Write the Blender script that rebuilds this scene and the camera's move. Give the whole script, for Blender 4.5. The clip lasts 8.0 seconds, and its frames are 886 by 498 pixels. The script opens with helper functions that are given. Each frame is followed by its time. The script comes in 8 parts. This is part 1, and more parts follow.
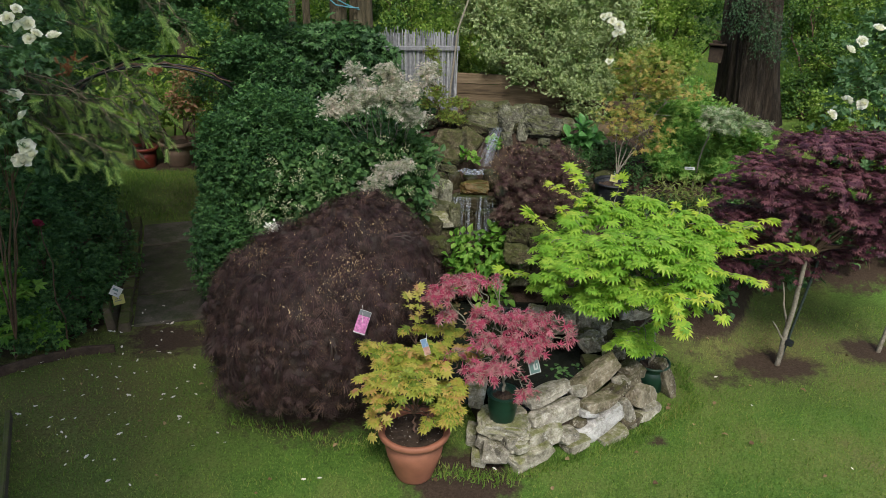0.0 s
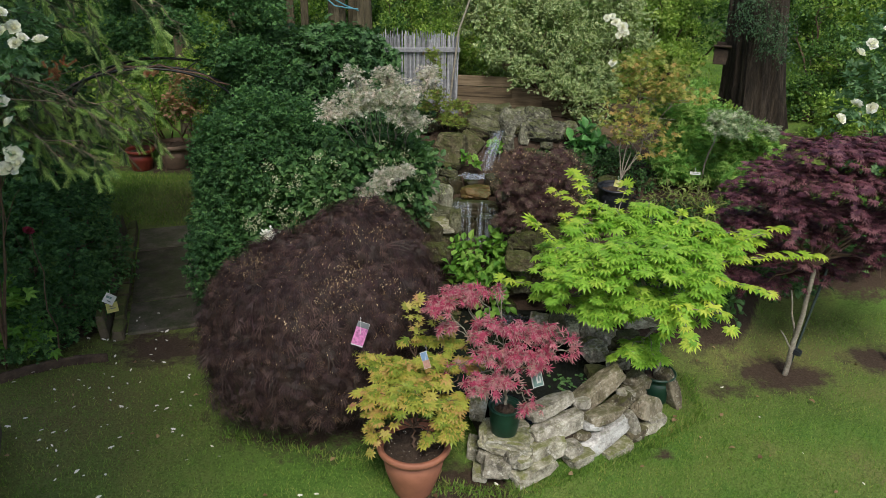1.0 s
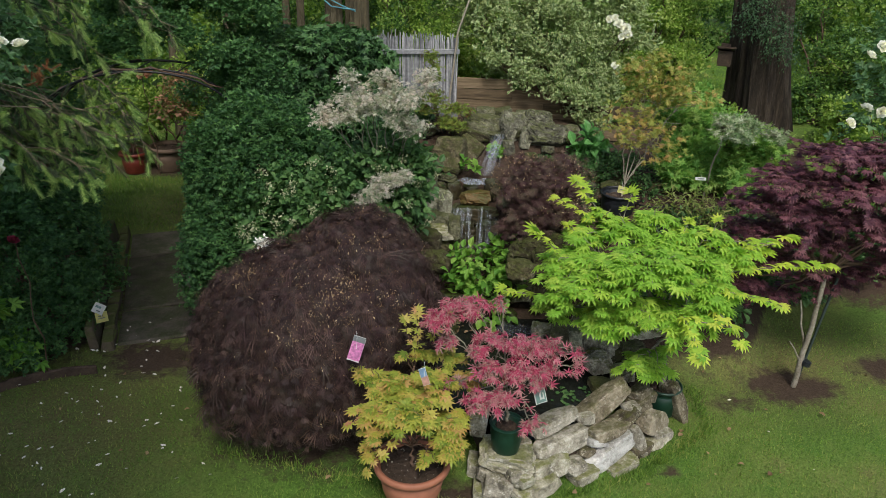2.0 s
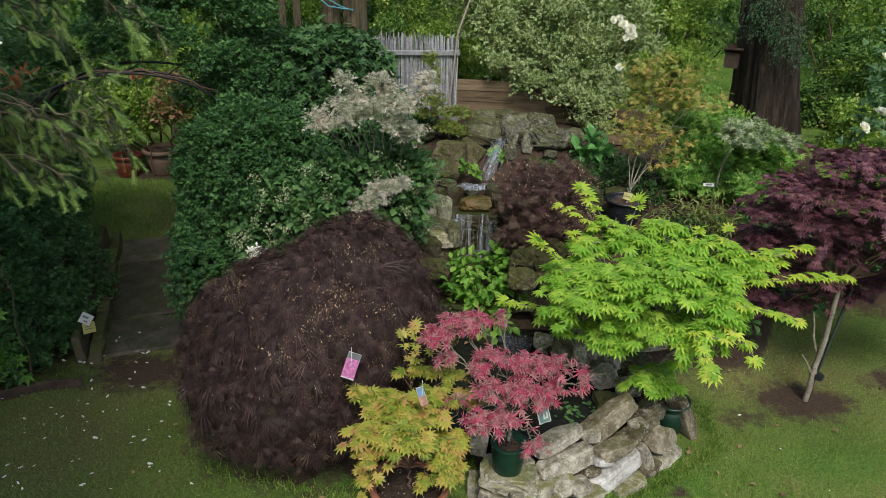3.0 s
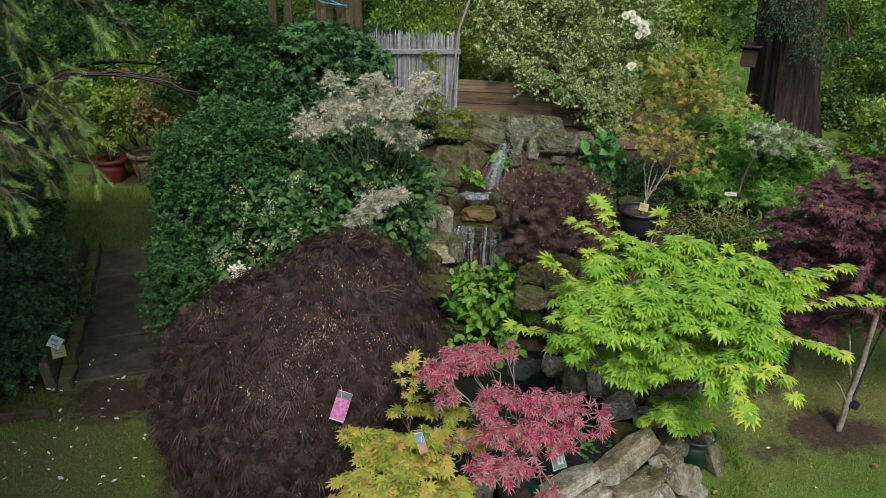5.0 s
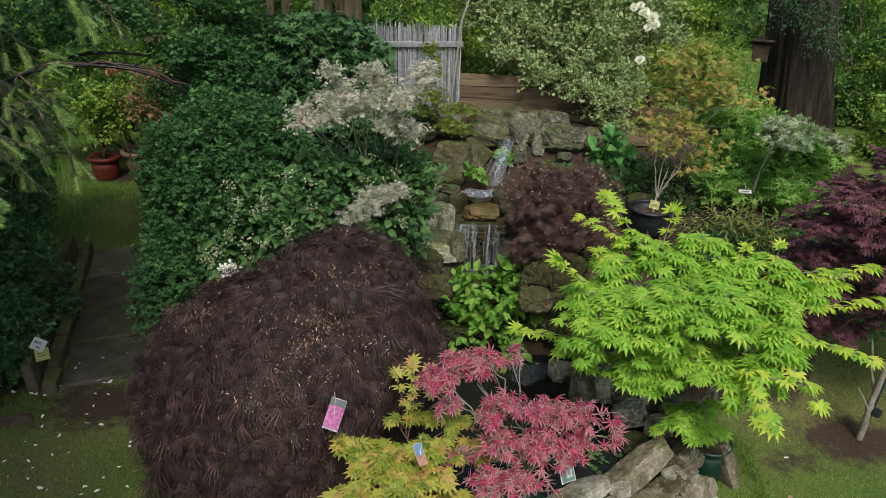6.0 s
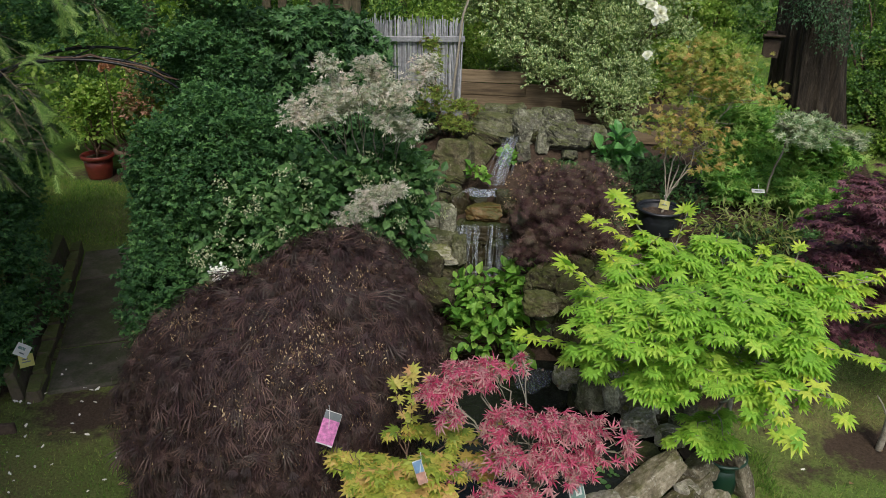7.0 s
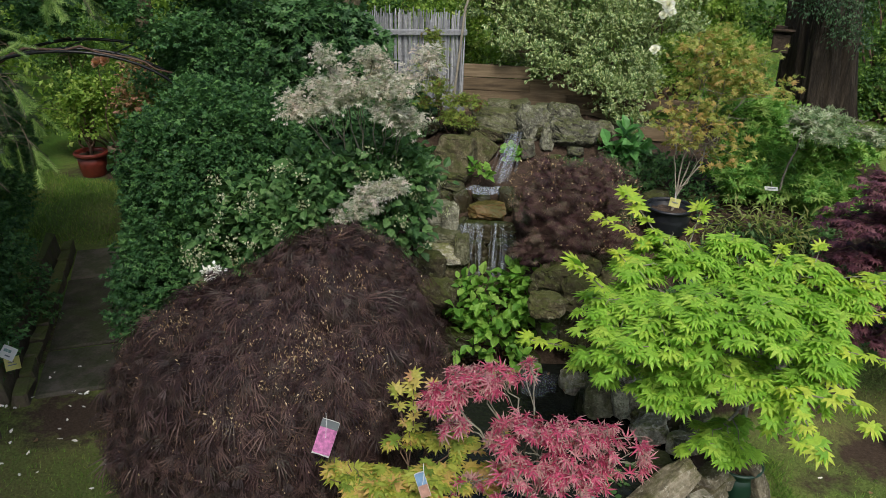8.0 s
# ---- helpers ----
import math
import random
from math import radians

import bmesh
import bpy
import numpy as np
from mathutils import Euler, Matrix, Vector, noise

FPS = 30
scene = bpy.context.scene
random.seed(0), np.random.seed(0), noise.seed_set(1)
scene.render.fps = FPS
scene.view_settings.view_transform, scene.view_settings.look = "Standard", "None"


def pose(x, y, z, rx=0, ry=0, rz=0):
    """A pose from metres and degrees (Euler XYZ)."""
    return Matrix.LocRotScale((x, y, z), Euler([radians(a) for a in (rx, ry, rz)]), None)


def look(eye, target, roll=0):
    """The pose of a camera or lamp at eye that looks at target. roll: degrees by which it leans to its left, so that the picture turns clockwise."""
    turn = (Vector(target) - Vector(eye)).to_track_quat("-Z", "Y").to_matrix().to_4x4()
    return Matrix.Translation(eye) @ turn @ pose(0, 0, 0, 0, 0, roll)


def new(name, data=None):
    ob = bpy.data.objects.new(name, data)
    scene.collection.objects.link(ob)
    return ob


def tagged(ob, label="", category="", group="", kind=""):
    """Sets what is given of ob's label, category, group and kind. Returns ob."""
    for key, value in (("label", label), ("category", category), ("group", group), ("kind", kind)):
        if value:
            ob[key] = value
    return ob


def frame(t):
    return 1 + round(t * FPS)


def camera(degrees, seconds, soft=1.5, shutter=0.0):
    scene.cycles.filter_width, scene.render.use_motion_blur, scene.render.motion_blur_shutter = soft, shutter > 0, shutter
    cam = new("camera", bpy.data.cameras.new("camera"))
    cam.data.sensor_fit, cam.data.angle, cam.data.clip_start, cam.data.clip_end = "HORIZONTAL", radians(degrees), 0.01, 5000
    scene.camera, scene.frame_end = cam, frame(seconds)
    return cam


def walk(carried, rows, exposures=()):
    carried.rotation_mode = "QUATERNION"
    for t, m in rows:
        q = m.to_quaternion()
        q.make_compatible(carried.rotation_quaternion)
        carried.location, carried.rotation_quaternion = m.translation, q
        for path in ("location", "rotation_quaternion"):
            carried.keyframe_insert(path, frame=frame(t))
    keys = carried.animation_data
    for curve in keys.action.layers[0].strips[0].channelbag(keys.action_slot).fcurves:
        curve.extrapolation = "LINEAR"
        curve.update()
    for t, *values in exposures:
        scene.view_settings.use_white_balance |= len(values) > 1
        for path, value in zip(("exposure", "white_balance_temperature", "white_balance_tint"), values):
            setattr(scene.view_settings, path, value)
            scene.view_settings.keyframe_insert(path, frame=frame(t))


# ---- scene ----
cam = camera(63.0, 8.0, soft=0.75)
PATH = [
    (0, (0.052, 0.137, 3.31), (0.031, 1.962, 2.492), 1.5),
    (0.5, (0.053, 0.206, 3.317), (0.031, 2.03, 2.497), 1.5),
    (1, (0.049, 0.284, 3.315), (0.027, 2.108, 2.495), 1.5),
    (1.5, (0.038, 0.368, 3.315), (0.02, 2.191, 2.494), 1.5),
    (3, (0.042, 0.678, 3.291), (0.024, 2.502, 2.469), 1.6),
    (3.5, (0.043, 0.786, 3.28), (0.023, 2.609, 2.458), 1.5),
    (4, (0.038, 0.909, 3.264), (0.018, 2.732, 2.442), 1.5),
    (4.5, (0.031, 1.025, 3.237), (0.011, 2.848, 2.415), 1.5),
    (4.7, (0.021, 1.081, 3.237), (0.007, 2.901, 2.409), 1.5),
    (6, (0.021, 1.365, 3.105), (0.002, 3.188, 2.283), 1.6),
    (6.5, (0.016, 1.464, 3.074), (-0.003, 3.286, 2.25), 1.6),
    (7, (0.014, 1.56, 3.037), (-0.006, 3.382, 2.213), 1.6),
    (7.5, (0.006, 1.643, 2.999), (-0.013, 3.465, 2.175), 1.6),
    (8, (-0.007, 1.719, 2.956), (-0.025, 3.541, 2.133), 1.7),
]
walk(cam, [(t, look(eye, target, roll)) for t, eye, target, roll in PATH])

# ---- daylight: a bright, softly clouded sky with a weak wide sun ----
SUN_ELEVATION, SUN_AZIMUTH = radians(54), radians(172)
world = bpy.data.worlds.new("sky")
scene.world = world
world.use_nodes = True
wn = world.node_tree.nodes
sky = wn.new("ShaderNodeTexSky")
sky.sky_type = "NISHITA"
sky.sun_disc = False
sky.sun_elevation, sky.sun_rotation = SUN_ELEVATION, SUN_AZIMUTH
sky.air_density, sky.dust_density = 1.0, 3.0
world.node_tree.links.new(sky.outputs[0], wn["Background"].inputs[0])
wn["Background"].inputs[1].default_value = 0.135

sun = new("sun", bpy.data.lights.new("sun", "SUN"))
sun.data.energy = 1.9
sun.data.angle = radians(13)
sun.data.color = (1.0, 0.95, 0.87)
sun_way = Vector((math.sin(SUN_AZIMUTH) * math.cos(SUN_ELEVATION), math.cos(SUN_AZIMUTH) * math.cos(SUN_ELEVATION), math.sin(SUN_ELEVATION)))
sun.matrix_world = look(sun_way * 30, (0, 0, 0))
scene.view_settings.exposure = 0.5

rng = np.random.default_rng(11)


# ---- geometry helpers ----
def unit(a):
    return a / np.maximum(np.linalg.norm(a, axis=-1, keepdims=True), 1e-9)


def smooth(a, b, x):
    t = np.clip((np.asarray(x, float) - a) / (b - a), 0, 1)
    return t * t * (3 - 2 * t)


def ground_z(x, y):
    """Height of the ground: level lawn, rising behind the pond to the terrace at the back."""
    x, y = np.asarray(x, float), np.asarray(y, float)
    rise = 1.15 * smooth(-1.9, -0.3, x)
    start = 5.55 - 0.25 * smooth(0.9, 1.4, x) + 1.0 * smooth(2.4, 3.3, x)
    end = 7.5 - 0.7 * smooth(0.9, 1.5, x) + 1.8 * smooth(2.4, 3.3, x)
    rise = rise * (1 + 0.22 * smooth(6.9, 7.6, y) * (1 - smooth(1.2, 1.8, x)))
    return rise * smooth(0, 1, (y - start) / (end - start)) + 0.012 * np.sin(x * 1.7 + 0.6) * np.sin(y * 1.3)


def thing(name, at, label, category, group="", kind=""):
    ob = new(name)
    ob.location = at
    ob.empty_display_size = 0.1
    return tagged(ob, label, category, group, kind)


def under(ob, parent):
    """Parents ob to a thing, keeping its mesh in world coordinates."""
    if parent is not None:
        ob.parent = parent
        if parent.parent is None:
            ob.matrix_parent_inverse = parent.matrix_basis.inverted()
    return ob


def raw(name, verts, faces, mat, parent=None, label="", uv=None, shade=False, kind=""):
    """One mesh object from numpy arrays; faces all have the same number of corners."""
    verts, faces = np.asarray(verts, np.float32), np.asarray(faces, np.int32)
    me = bpy.data.meshes.new(name)
    k = faces.shape[1]
    me.vertices.add(len(verts))
    me.vertices.foreach_set("co", verts.ravel())
    me.loops.add(faces.size)
    me.loops.foreach_set("vertex_index", faces.ravel())
    me.polygons.add(len(faces))
    me.polygons.foreach_set("loop_start", np.arange(0, faces.size, k, dtype=np.int32))
    me.polygons.foreach_set("use_smooth", np.full(len(faces), shade))
    if uv is not None:
        layer = me.uv_layers.new(name="leaf")
        layer.data.foreach_set("uv", np.asarray(uv, np.float32)[faces.ravel()].ravel())
    me.update(calc_edges=True)
    me.materials.append(mat)
    ob = new(name, me)
    under(ob, parent)
    return tagged(ob, label, kind=kind)


def part(name, bm, material, parent=None, label="", shade=False):
    """Links a bmesh as one mesh object under a thing or under a part."""
    me = bpy.data.meshes.new(name)
    bm.to_mesh(me)
    bm.free()
    me.materials.append(material)
    if shade:
        me.polygons.foreach_set("use_smooth", np.ones(len(me.polygons), bool))
    return tagged(under(new(name, me), parent), label)


def tubes(name, paths, mat, parent=None, label="", sides=7):
    """Tapered round limbs, each a list of points with a radius at each."""
    vs, fs, base = [], [], 0
    for pts, rad in paths:
        pts, rad = np.asarray(pts, float), np.asarray(rad, float)
        tan = unit(np.gradient(pts, axis=0))
        ref = np.where(np.abs(tan[:, 2:3]) > 0.9, [[1.0, 0, 0]], [[0, 0, 1.0]])
        a = unit(np.cross(tan, ref))
        b = np.cross(tan, a)
        ang = np.linspace(0, 2 * np.pi, sides, endpoint=False)
        ring = pts[:, None] + rad[:, None, None] * (np.cos(ang)[None, :, None] * a[:, None] + np.sin(ang)[None, :, None] * b[:, None])
        vs.append(ring.reshape(-1, 3))
        n = len(pts)
        i = np.arange(n - 1)[:, None] * sides + np.arange(sides)[None]
        j = np.arange(n - 1)[:, None] * sides + (np.arange(sides)[None] + 1) % sides
        fs.append(np.stack([i, j, j + sides, i + sides], -1).reshape(-1, 4) + base)
        base += n * sides
    return raw(name, np.concatenate(vs), np.concatenate(fs), mat, parent, label, shade=True)


def bend(a, b, n, sag, wobble, r):
    """A limb's line from a to b with sag (up: minus) and random wobble."""
    a, b = np.asarray(a, float), np.asarray(b, float)
    t = np.linspace(0, 1, n)[:, None]
    p = a + (b - a) * t
    p[:, 2] -= sag * (4 * t * (1 - t))[:, 0]
    w = r.normal(0, wobble, (n, 3)) * np.minimum(t * 4, 1)
    w[-1] *= 0.3
    return p + w


# ---- leaf shapes: x across, y towards the tip, z up out of the leaf ----
def star_leaf(lobes, spread, notch, droop=0.25, back=0.55):
    """A palmate leaf: pointed lobes from one centre, joined at their bases."""
    ang = np.linspace(-spread, spread, lobes)
    size = back + (1 - back) * np.cos(ang * 0.5) ** 2
    v = [(0, 0, 0)]
    gap = (ang[1] - ang[0]) / 2
    for a in np.append(ang - gap, ang[-1] + gap):
        v.append((notch * math.sin(a), notch * math.cos(a), 0.03))
    for a, s in zip(ang, size):
        v.append((s * math.sin(a), s * math.cos(a), -droop * s * s))
    f = [(0, i + 2, lobes + 2 + i, i + 1) for i in range(lobes)]
    return np.array(v, float), np.array(f)


def palm_leaf(lobes, spread, notch, belly, droop=0.25, back=0.55):
    """A palmate leaf whose lobes swell before they run out into a point."""
    ang = np.linspace(-spread, spread, lobes)
    size = back + (1 - back) * np.cos(ang * 0.5) ** 2
    gap = (ang[1] - ang[0]) / 2
    v, f = [(0, 0, 0)], []
    for a in np.append(ang - gap, ang[-1] + gap):
        v.append((notch * math.sin(a), notch * math.cos(a), 0.035))
    for i, (a, s) in enumerate(zip(ang, size)):
        k = len(v)
        d, c = (math.sin(a), math.cos(a)), (math.cos(a), -math.sin(a))
        at = notch + (s - notch) * 0.4
        v += [(at * d[0] + belly * c[0], at * d[1] + belly * c[1], -0.2 * droop * s),
              (s * d[0], s * d[1], -droop * s * s),
              (at * d[0] - belly * c[0], at * d[1] - belly * c[1], -0.2 * droop * s)]
        f.append((0, i + 2, k, k + 1, k + 2, i + 1))
    return np.array(v, float), np.array(f)


def lace_leaf(lobes, spread, width, droop=0.35):
    """A finely cut leaf: narrow separate fingers from one centre."""
    v, f = [(0, 0, 0)], []
    for a in np.linspace(-spread, spread, lobes):
        s = 0.6 + 0.4 * math.cos(a * 0.6)
        d, c = (math.sin(a), math.cos(a)), (math.cos(a), -math.sin(a))
        i = len(v)
        v += [(0.5 * s * d[0] - width * c[0], 0.5 * s * d[1] - width * c[1], -0.1 * droop),
              (s * d[0], s * d[1], -droop * s * s),
              (0.5 * s * d[0] + width * c[0], 0.5 * s * d[1] + width * c[1], -0.1 * droop)]
        f.append((0, i + 2, i + 1, i))
    return np.array(v, float), np.array(f)


def oval_leaf(width, cup=0.12, droop=0.18):
    v = [(0, 0, 0), (0, 0.33, -0.02), (0, 0.7, -0.3 * droop), (0, 1, -droop),
         (-width * 0.85, 0.28, cup * 0.7), (-width, 0.55, cup), (-width * 0.6, 0.8, cup * 0.4 - droop * 0.4),
         (width * 0.85, 0.28, cup * 0.7), (width, 0.55, cup), (width * 0.6, 0.8, cup * 0.4 - droop * 0.4)]
    f = [(0, 1, 4, 4), (1, 5, 4, 4), (1, 2, 5, 5), (2, 6, 5, 5), (2, 3, 6, 6), (0, 7, 1, 1), (1, 7, 8, 8), (1, 8, 2, 2), (2, 8, 9, 9), (2, 9, 3, 3)]
    return np.array(v, float), np.array(f)[:, :3]


def small_leaf(width, cup=0.1, droop=0.15):
    v = [(0, 0, 0), (-width, 0.5, cup), (0, 1, -droop), (width, 0.5, cup), (0, 0.5, 0)]
    return np.array(v, float), np.array([(0, 3, 4), (4, 3, 2), (0, 4, 1), (4, 2, 1)])


def diamond_leaf(width, cup=0.1, droop=0.12):
    """A plain pointed leaf folded along its midrib."""
    return np.array([(0, 0, 0), (width, 0.45, cup), (0, 1, -droop), (-width, 0.45, cup)], float), np.array([(0, 1, 2), (0, 2, 3)])


def triple_leaf(width):
    """Three leaflets on one stalk."""
    v, f = [(0, 0, 0)], []
    for a, s in ((-1.15, 0.8), (0, 1.0), (1.15, 0.8)):
        sv, sf = diamond_leaf(width)
        sv = sv * s
        r = np.stack([sv[:, 0] * math.cos(a) + sv[:, 1] * math.sin(a), -sv[:, 0] * math.sin(a) + sv[:, 1] * math.cos(a), sv[:, 2]], 1)
        i = len(v) - 1
        f += [tuple(0 if q == 0 else q + i for q in t) for t in sf]
        v += [tuple(q) for q in r[1:]]
    return np.array(v, float), np.array(f)


def needle_twig(n, spread=0.16, wide=0.014):
    """A short conifer shoot: needles all round one axis."""
    v, f = [], []
    for i in range(n):
        y = i / n
        a = i * 2.4
        up = math.sin(a)
        side = math.cos(a)
        k = len(v)
        v += [(-wide, y, 0), (wide, y, 0), (side * spread, y + 0.14, up * spread * 0.6)]
        f.append((k, k + 1, k + 2))
    k = len(v)
    v += [(-0.012, 0, 0), (0.012, 0, 0), (0, 1.05, 0)]
    f.append((k, k + 1, k + 2))
    return np.array(v, float), np.array(f)


def cloud(name, leaf, P, D, N, S, mat, parent=None, label="", kind="stuff", flat=None):
    """Many leaves as one mesh: at P, tips towards D, upper sides towards N, of size S."""
    tv, tf = leaf
    P, D, N = np.asarray(P), unit(np.asarray(D)), np.asarray(N)
    S = np.broadcast_to(np.asarray(S, float), (len(P),))
    X = unit(np.cross(D, N))
    Z = np.cross(X, D)
    v = P[:, None] + S[:, None, None] * (tv[None, :, 0:1] * X[:, None] + tv[None, :, 1:2] * D[:, None] + tv[None, :, 2:3] * Z[:, None])
    f = tf[None] + (np.arange(len(P)) * len(tv))[:, None, None]
    uv = np.tile(tv[:, :2], (len(P), 1))
    return raw(name, v.reshape(-1, 3), f.reshape(-1, tf.shape[1]), mat, parent, label, uv=uv, kind=kind)


def single_leaves(name, leaf, P, D, N, S, mat, parent):
    """Large leaves, each an object of its own on one shared mesh."""
    tv, tf = leaf
    me = bpy.data.meshes.new(name)
    me.from_pydata([tuple(q) for q in tv], [], [tuple(int(i) for i in q) for q in tf])
    layer = me.uv_layers.new(name="leaf")
    layer.data.foreach_set("uv", np.asarray(tv[:, :2], np.float32)[np.asarray(tf).ravel()].ravel())
    me.materials.append(mat)
    back = parent.matrix_basis.inverted()
    for p, d, n, s in zip(P, unit(np.asarray(D)), N, np.broadcast_to(S, (len(P),))):
        x = unit(np.cross(d, n))
        z = np.cross(x, d)
        ob = new(name, me)
        ob.parent = parent
        m = Matrix(((x[0] * s, d[0] * s, z[0] * s, p[0]), (x[1] * s, d[1] * s, z[1] * s, p[1]), (x[2] * s, d[2] * s, z[2] * s, p[2]), (0, 0, 0, 1)))
        ob.matrix_basis = back @ m


def shell(clumps, n, r, lo=0.7, rough=0.14, low=-0.5, keep=0.72):
    """Points and outward directions in the outer layer of a union of ellipsoids (x, y, z, rx, ry, rz)."""
    c = np.asarray(clumps, float)
    area = (c[:, 3] * c[:, 4] + c[:, 4] * c[:, 5] + c[:, 3] * c[:, 5]) ** 0.9
    i = r.choice(len(c), int(n * 1.6), p=area / area.sum())
    d = unit(r.normal(size=(len(i), 3)))
    d[:, 2] = np.where(d[:, 2] < low, -d[:, 2], d[:, 2])
    q = c[i]
    wave = 1 + rough * np.sin(d[:, 0] * 7 + q[:, 0] * 9) * np.sin(d[:, 1] * 6 + q[:, 1] * 5) + rough * 0.6 * np.sin(d[:, 2] * 11 + i)
    rad = (lo + (1 - lo) * r.random(len(i)) ** 0.6) * wave
    P = q[:, :3] + d * q[:, 3:] * rad[:, None]
    N = unit(d / q[:, 3:])
    inside = np.zeros(len(P), bool)
    for j in range(len(c)):
        e = ((P - c[j, :3]) / c[j, 3:])
        inside |= ((e ** 2).sum(1) < keep ** 2) & (i != j)
    ok = ~inside
    return P[ok][:n], N[ok][:n]


def sprigs(P, N, k, length, r, up=0.35, loose=0.35, lean=0.6, face=0.7, droop=0.15):
    """k leaves along a short shoot at each point: places, tip directions and upper sides."""
    D = unit(N + np.array([0, 0, up]) + r.normal(0, loose, P.shape))
    A = unit(np.cross(D, r.normal(size=P.shape)))
    B = np.cross(D, A)
    out_p, out_d, out_n = [], [], []
    turn = r.random(len(P)) * 6.28
    for j in range(k):
        a = turn + j * 2.4
        side = np.cos(a)[:, None] * A + np.sin(a)[:, None] * B
        f = j / max(k - 1, 1)
        out_p.append(P + D * length * (f - 0.3) + r.normal(0, length * 0.08, P.shape))
        tip = unit(side * (1 - 0.55 * f) + D * (lean * 0.6 + 0.6 * f) - np.array([0, 0, droop]))
        out_d.append(tip)
        out_n.append(unit(D * (1 - face) + np.array([0, 0, face]) + r.normal(0, 0.28, P.shape) - 0.2 * side))
    return np.concatenate(out_p), np.concatenate(out_d), np.concatenate(out_n)


# ---- materials ----
def material(name):
    m = bpy.data.materials.new(name)
    m.use_nodes = True
    nt = m.node_tree
    return m, nt.nodes, nt.links, nt.nodes["Principled BSDF"]


def ramp(nodes, stops):
    r = nodes.new("ShaderNodeValToRGB")
    e = r.color_ramp.elements
    while len(e) < len(stops):
        e.new(0.5)
    for el, (p, c) in zip(e, stops):
        el.position, el.color = p, (*c, 1)
    return r


def noise_tex(nodes, links, scale, detail=4.0, rough=0.6, coords=None):
    n = nodes.new("ShaderNodeTexNoise")
    n.inputs["Scale"].default_value, n.inputs["Detail"].default_value, n.inputs["Roughness"].default_value = scale, detail, rough
    if coords is not None:
        links.new(coords, n.inputs["Vector"])
    return n


def mix_rgb(nodes, links, fac, a, b, mode="MIX"):
    m = nodes.new("ShaderNodeMix")
    m.data_type, m.blend_type = "RGBA", mode
    for socket, v in ((m.inputs[0], fac), (m.inputs[6], a), (m.inputs[7], b)):
        if isinstance(v, (int, float)):
            socket.default_value = v
        elif isinstance(v, tuple):
            socket.default_value = (*v, 1)
        else:
            links.new(v, socket)
    return m.outputs[2]


def number(nodes, links, op, a, b=0.0, clamp=False):
    m = nodes.new("ShaderNodeMath")
    m.operation, m.use_clamp = op, clamp
    for socket, v in zip(m.inputs, (a, b)):
        if isinstance(v, (int, float)):
            socket.default_value = v
        else:
            links.new(v, socket)
    return m.outputs[0]


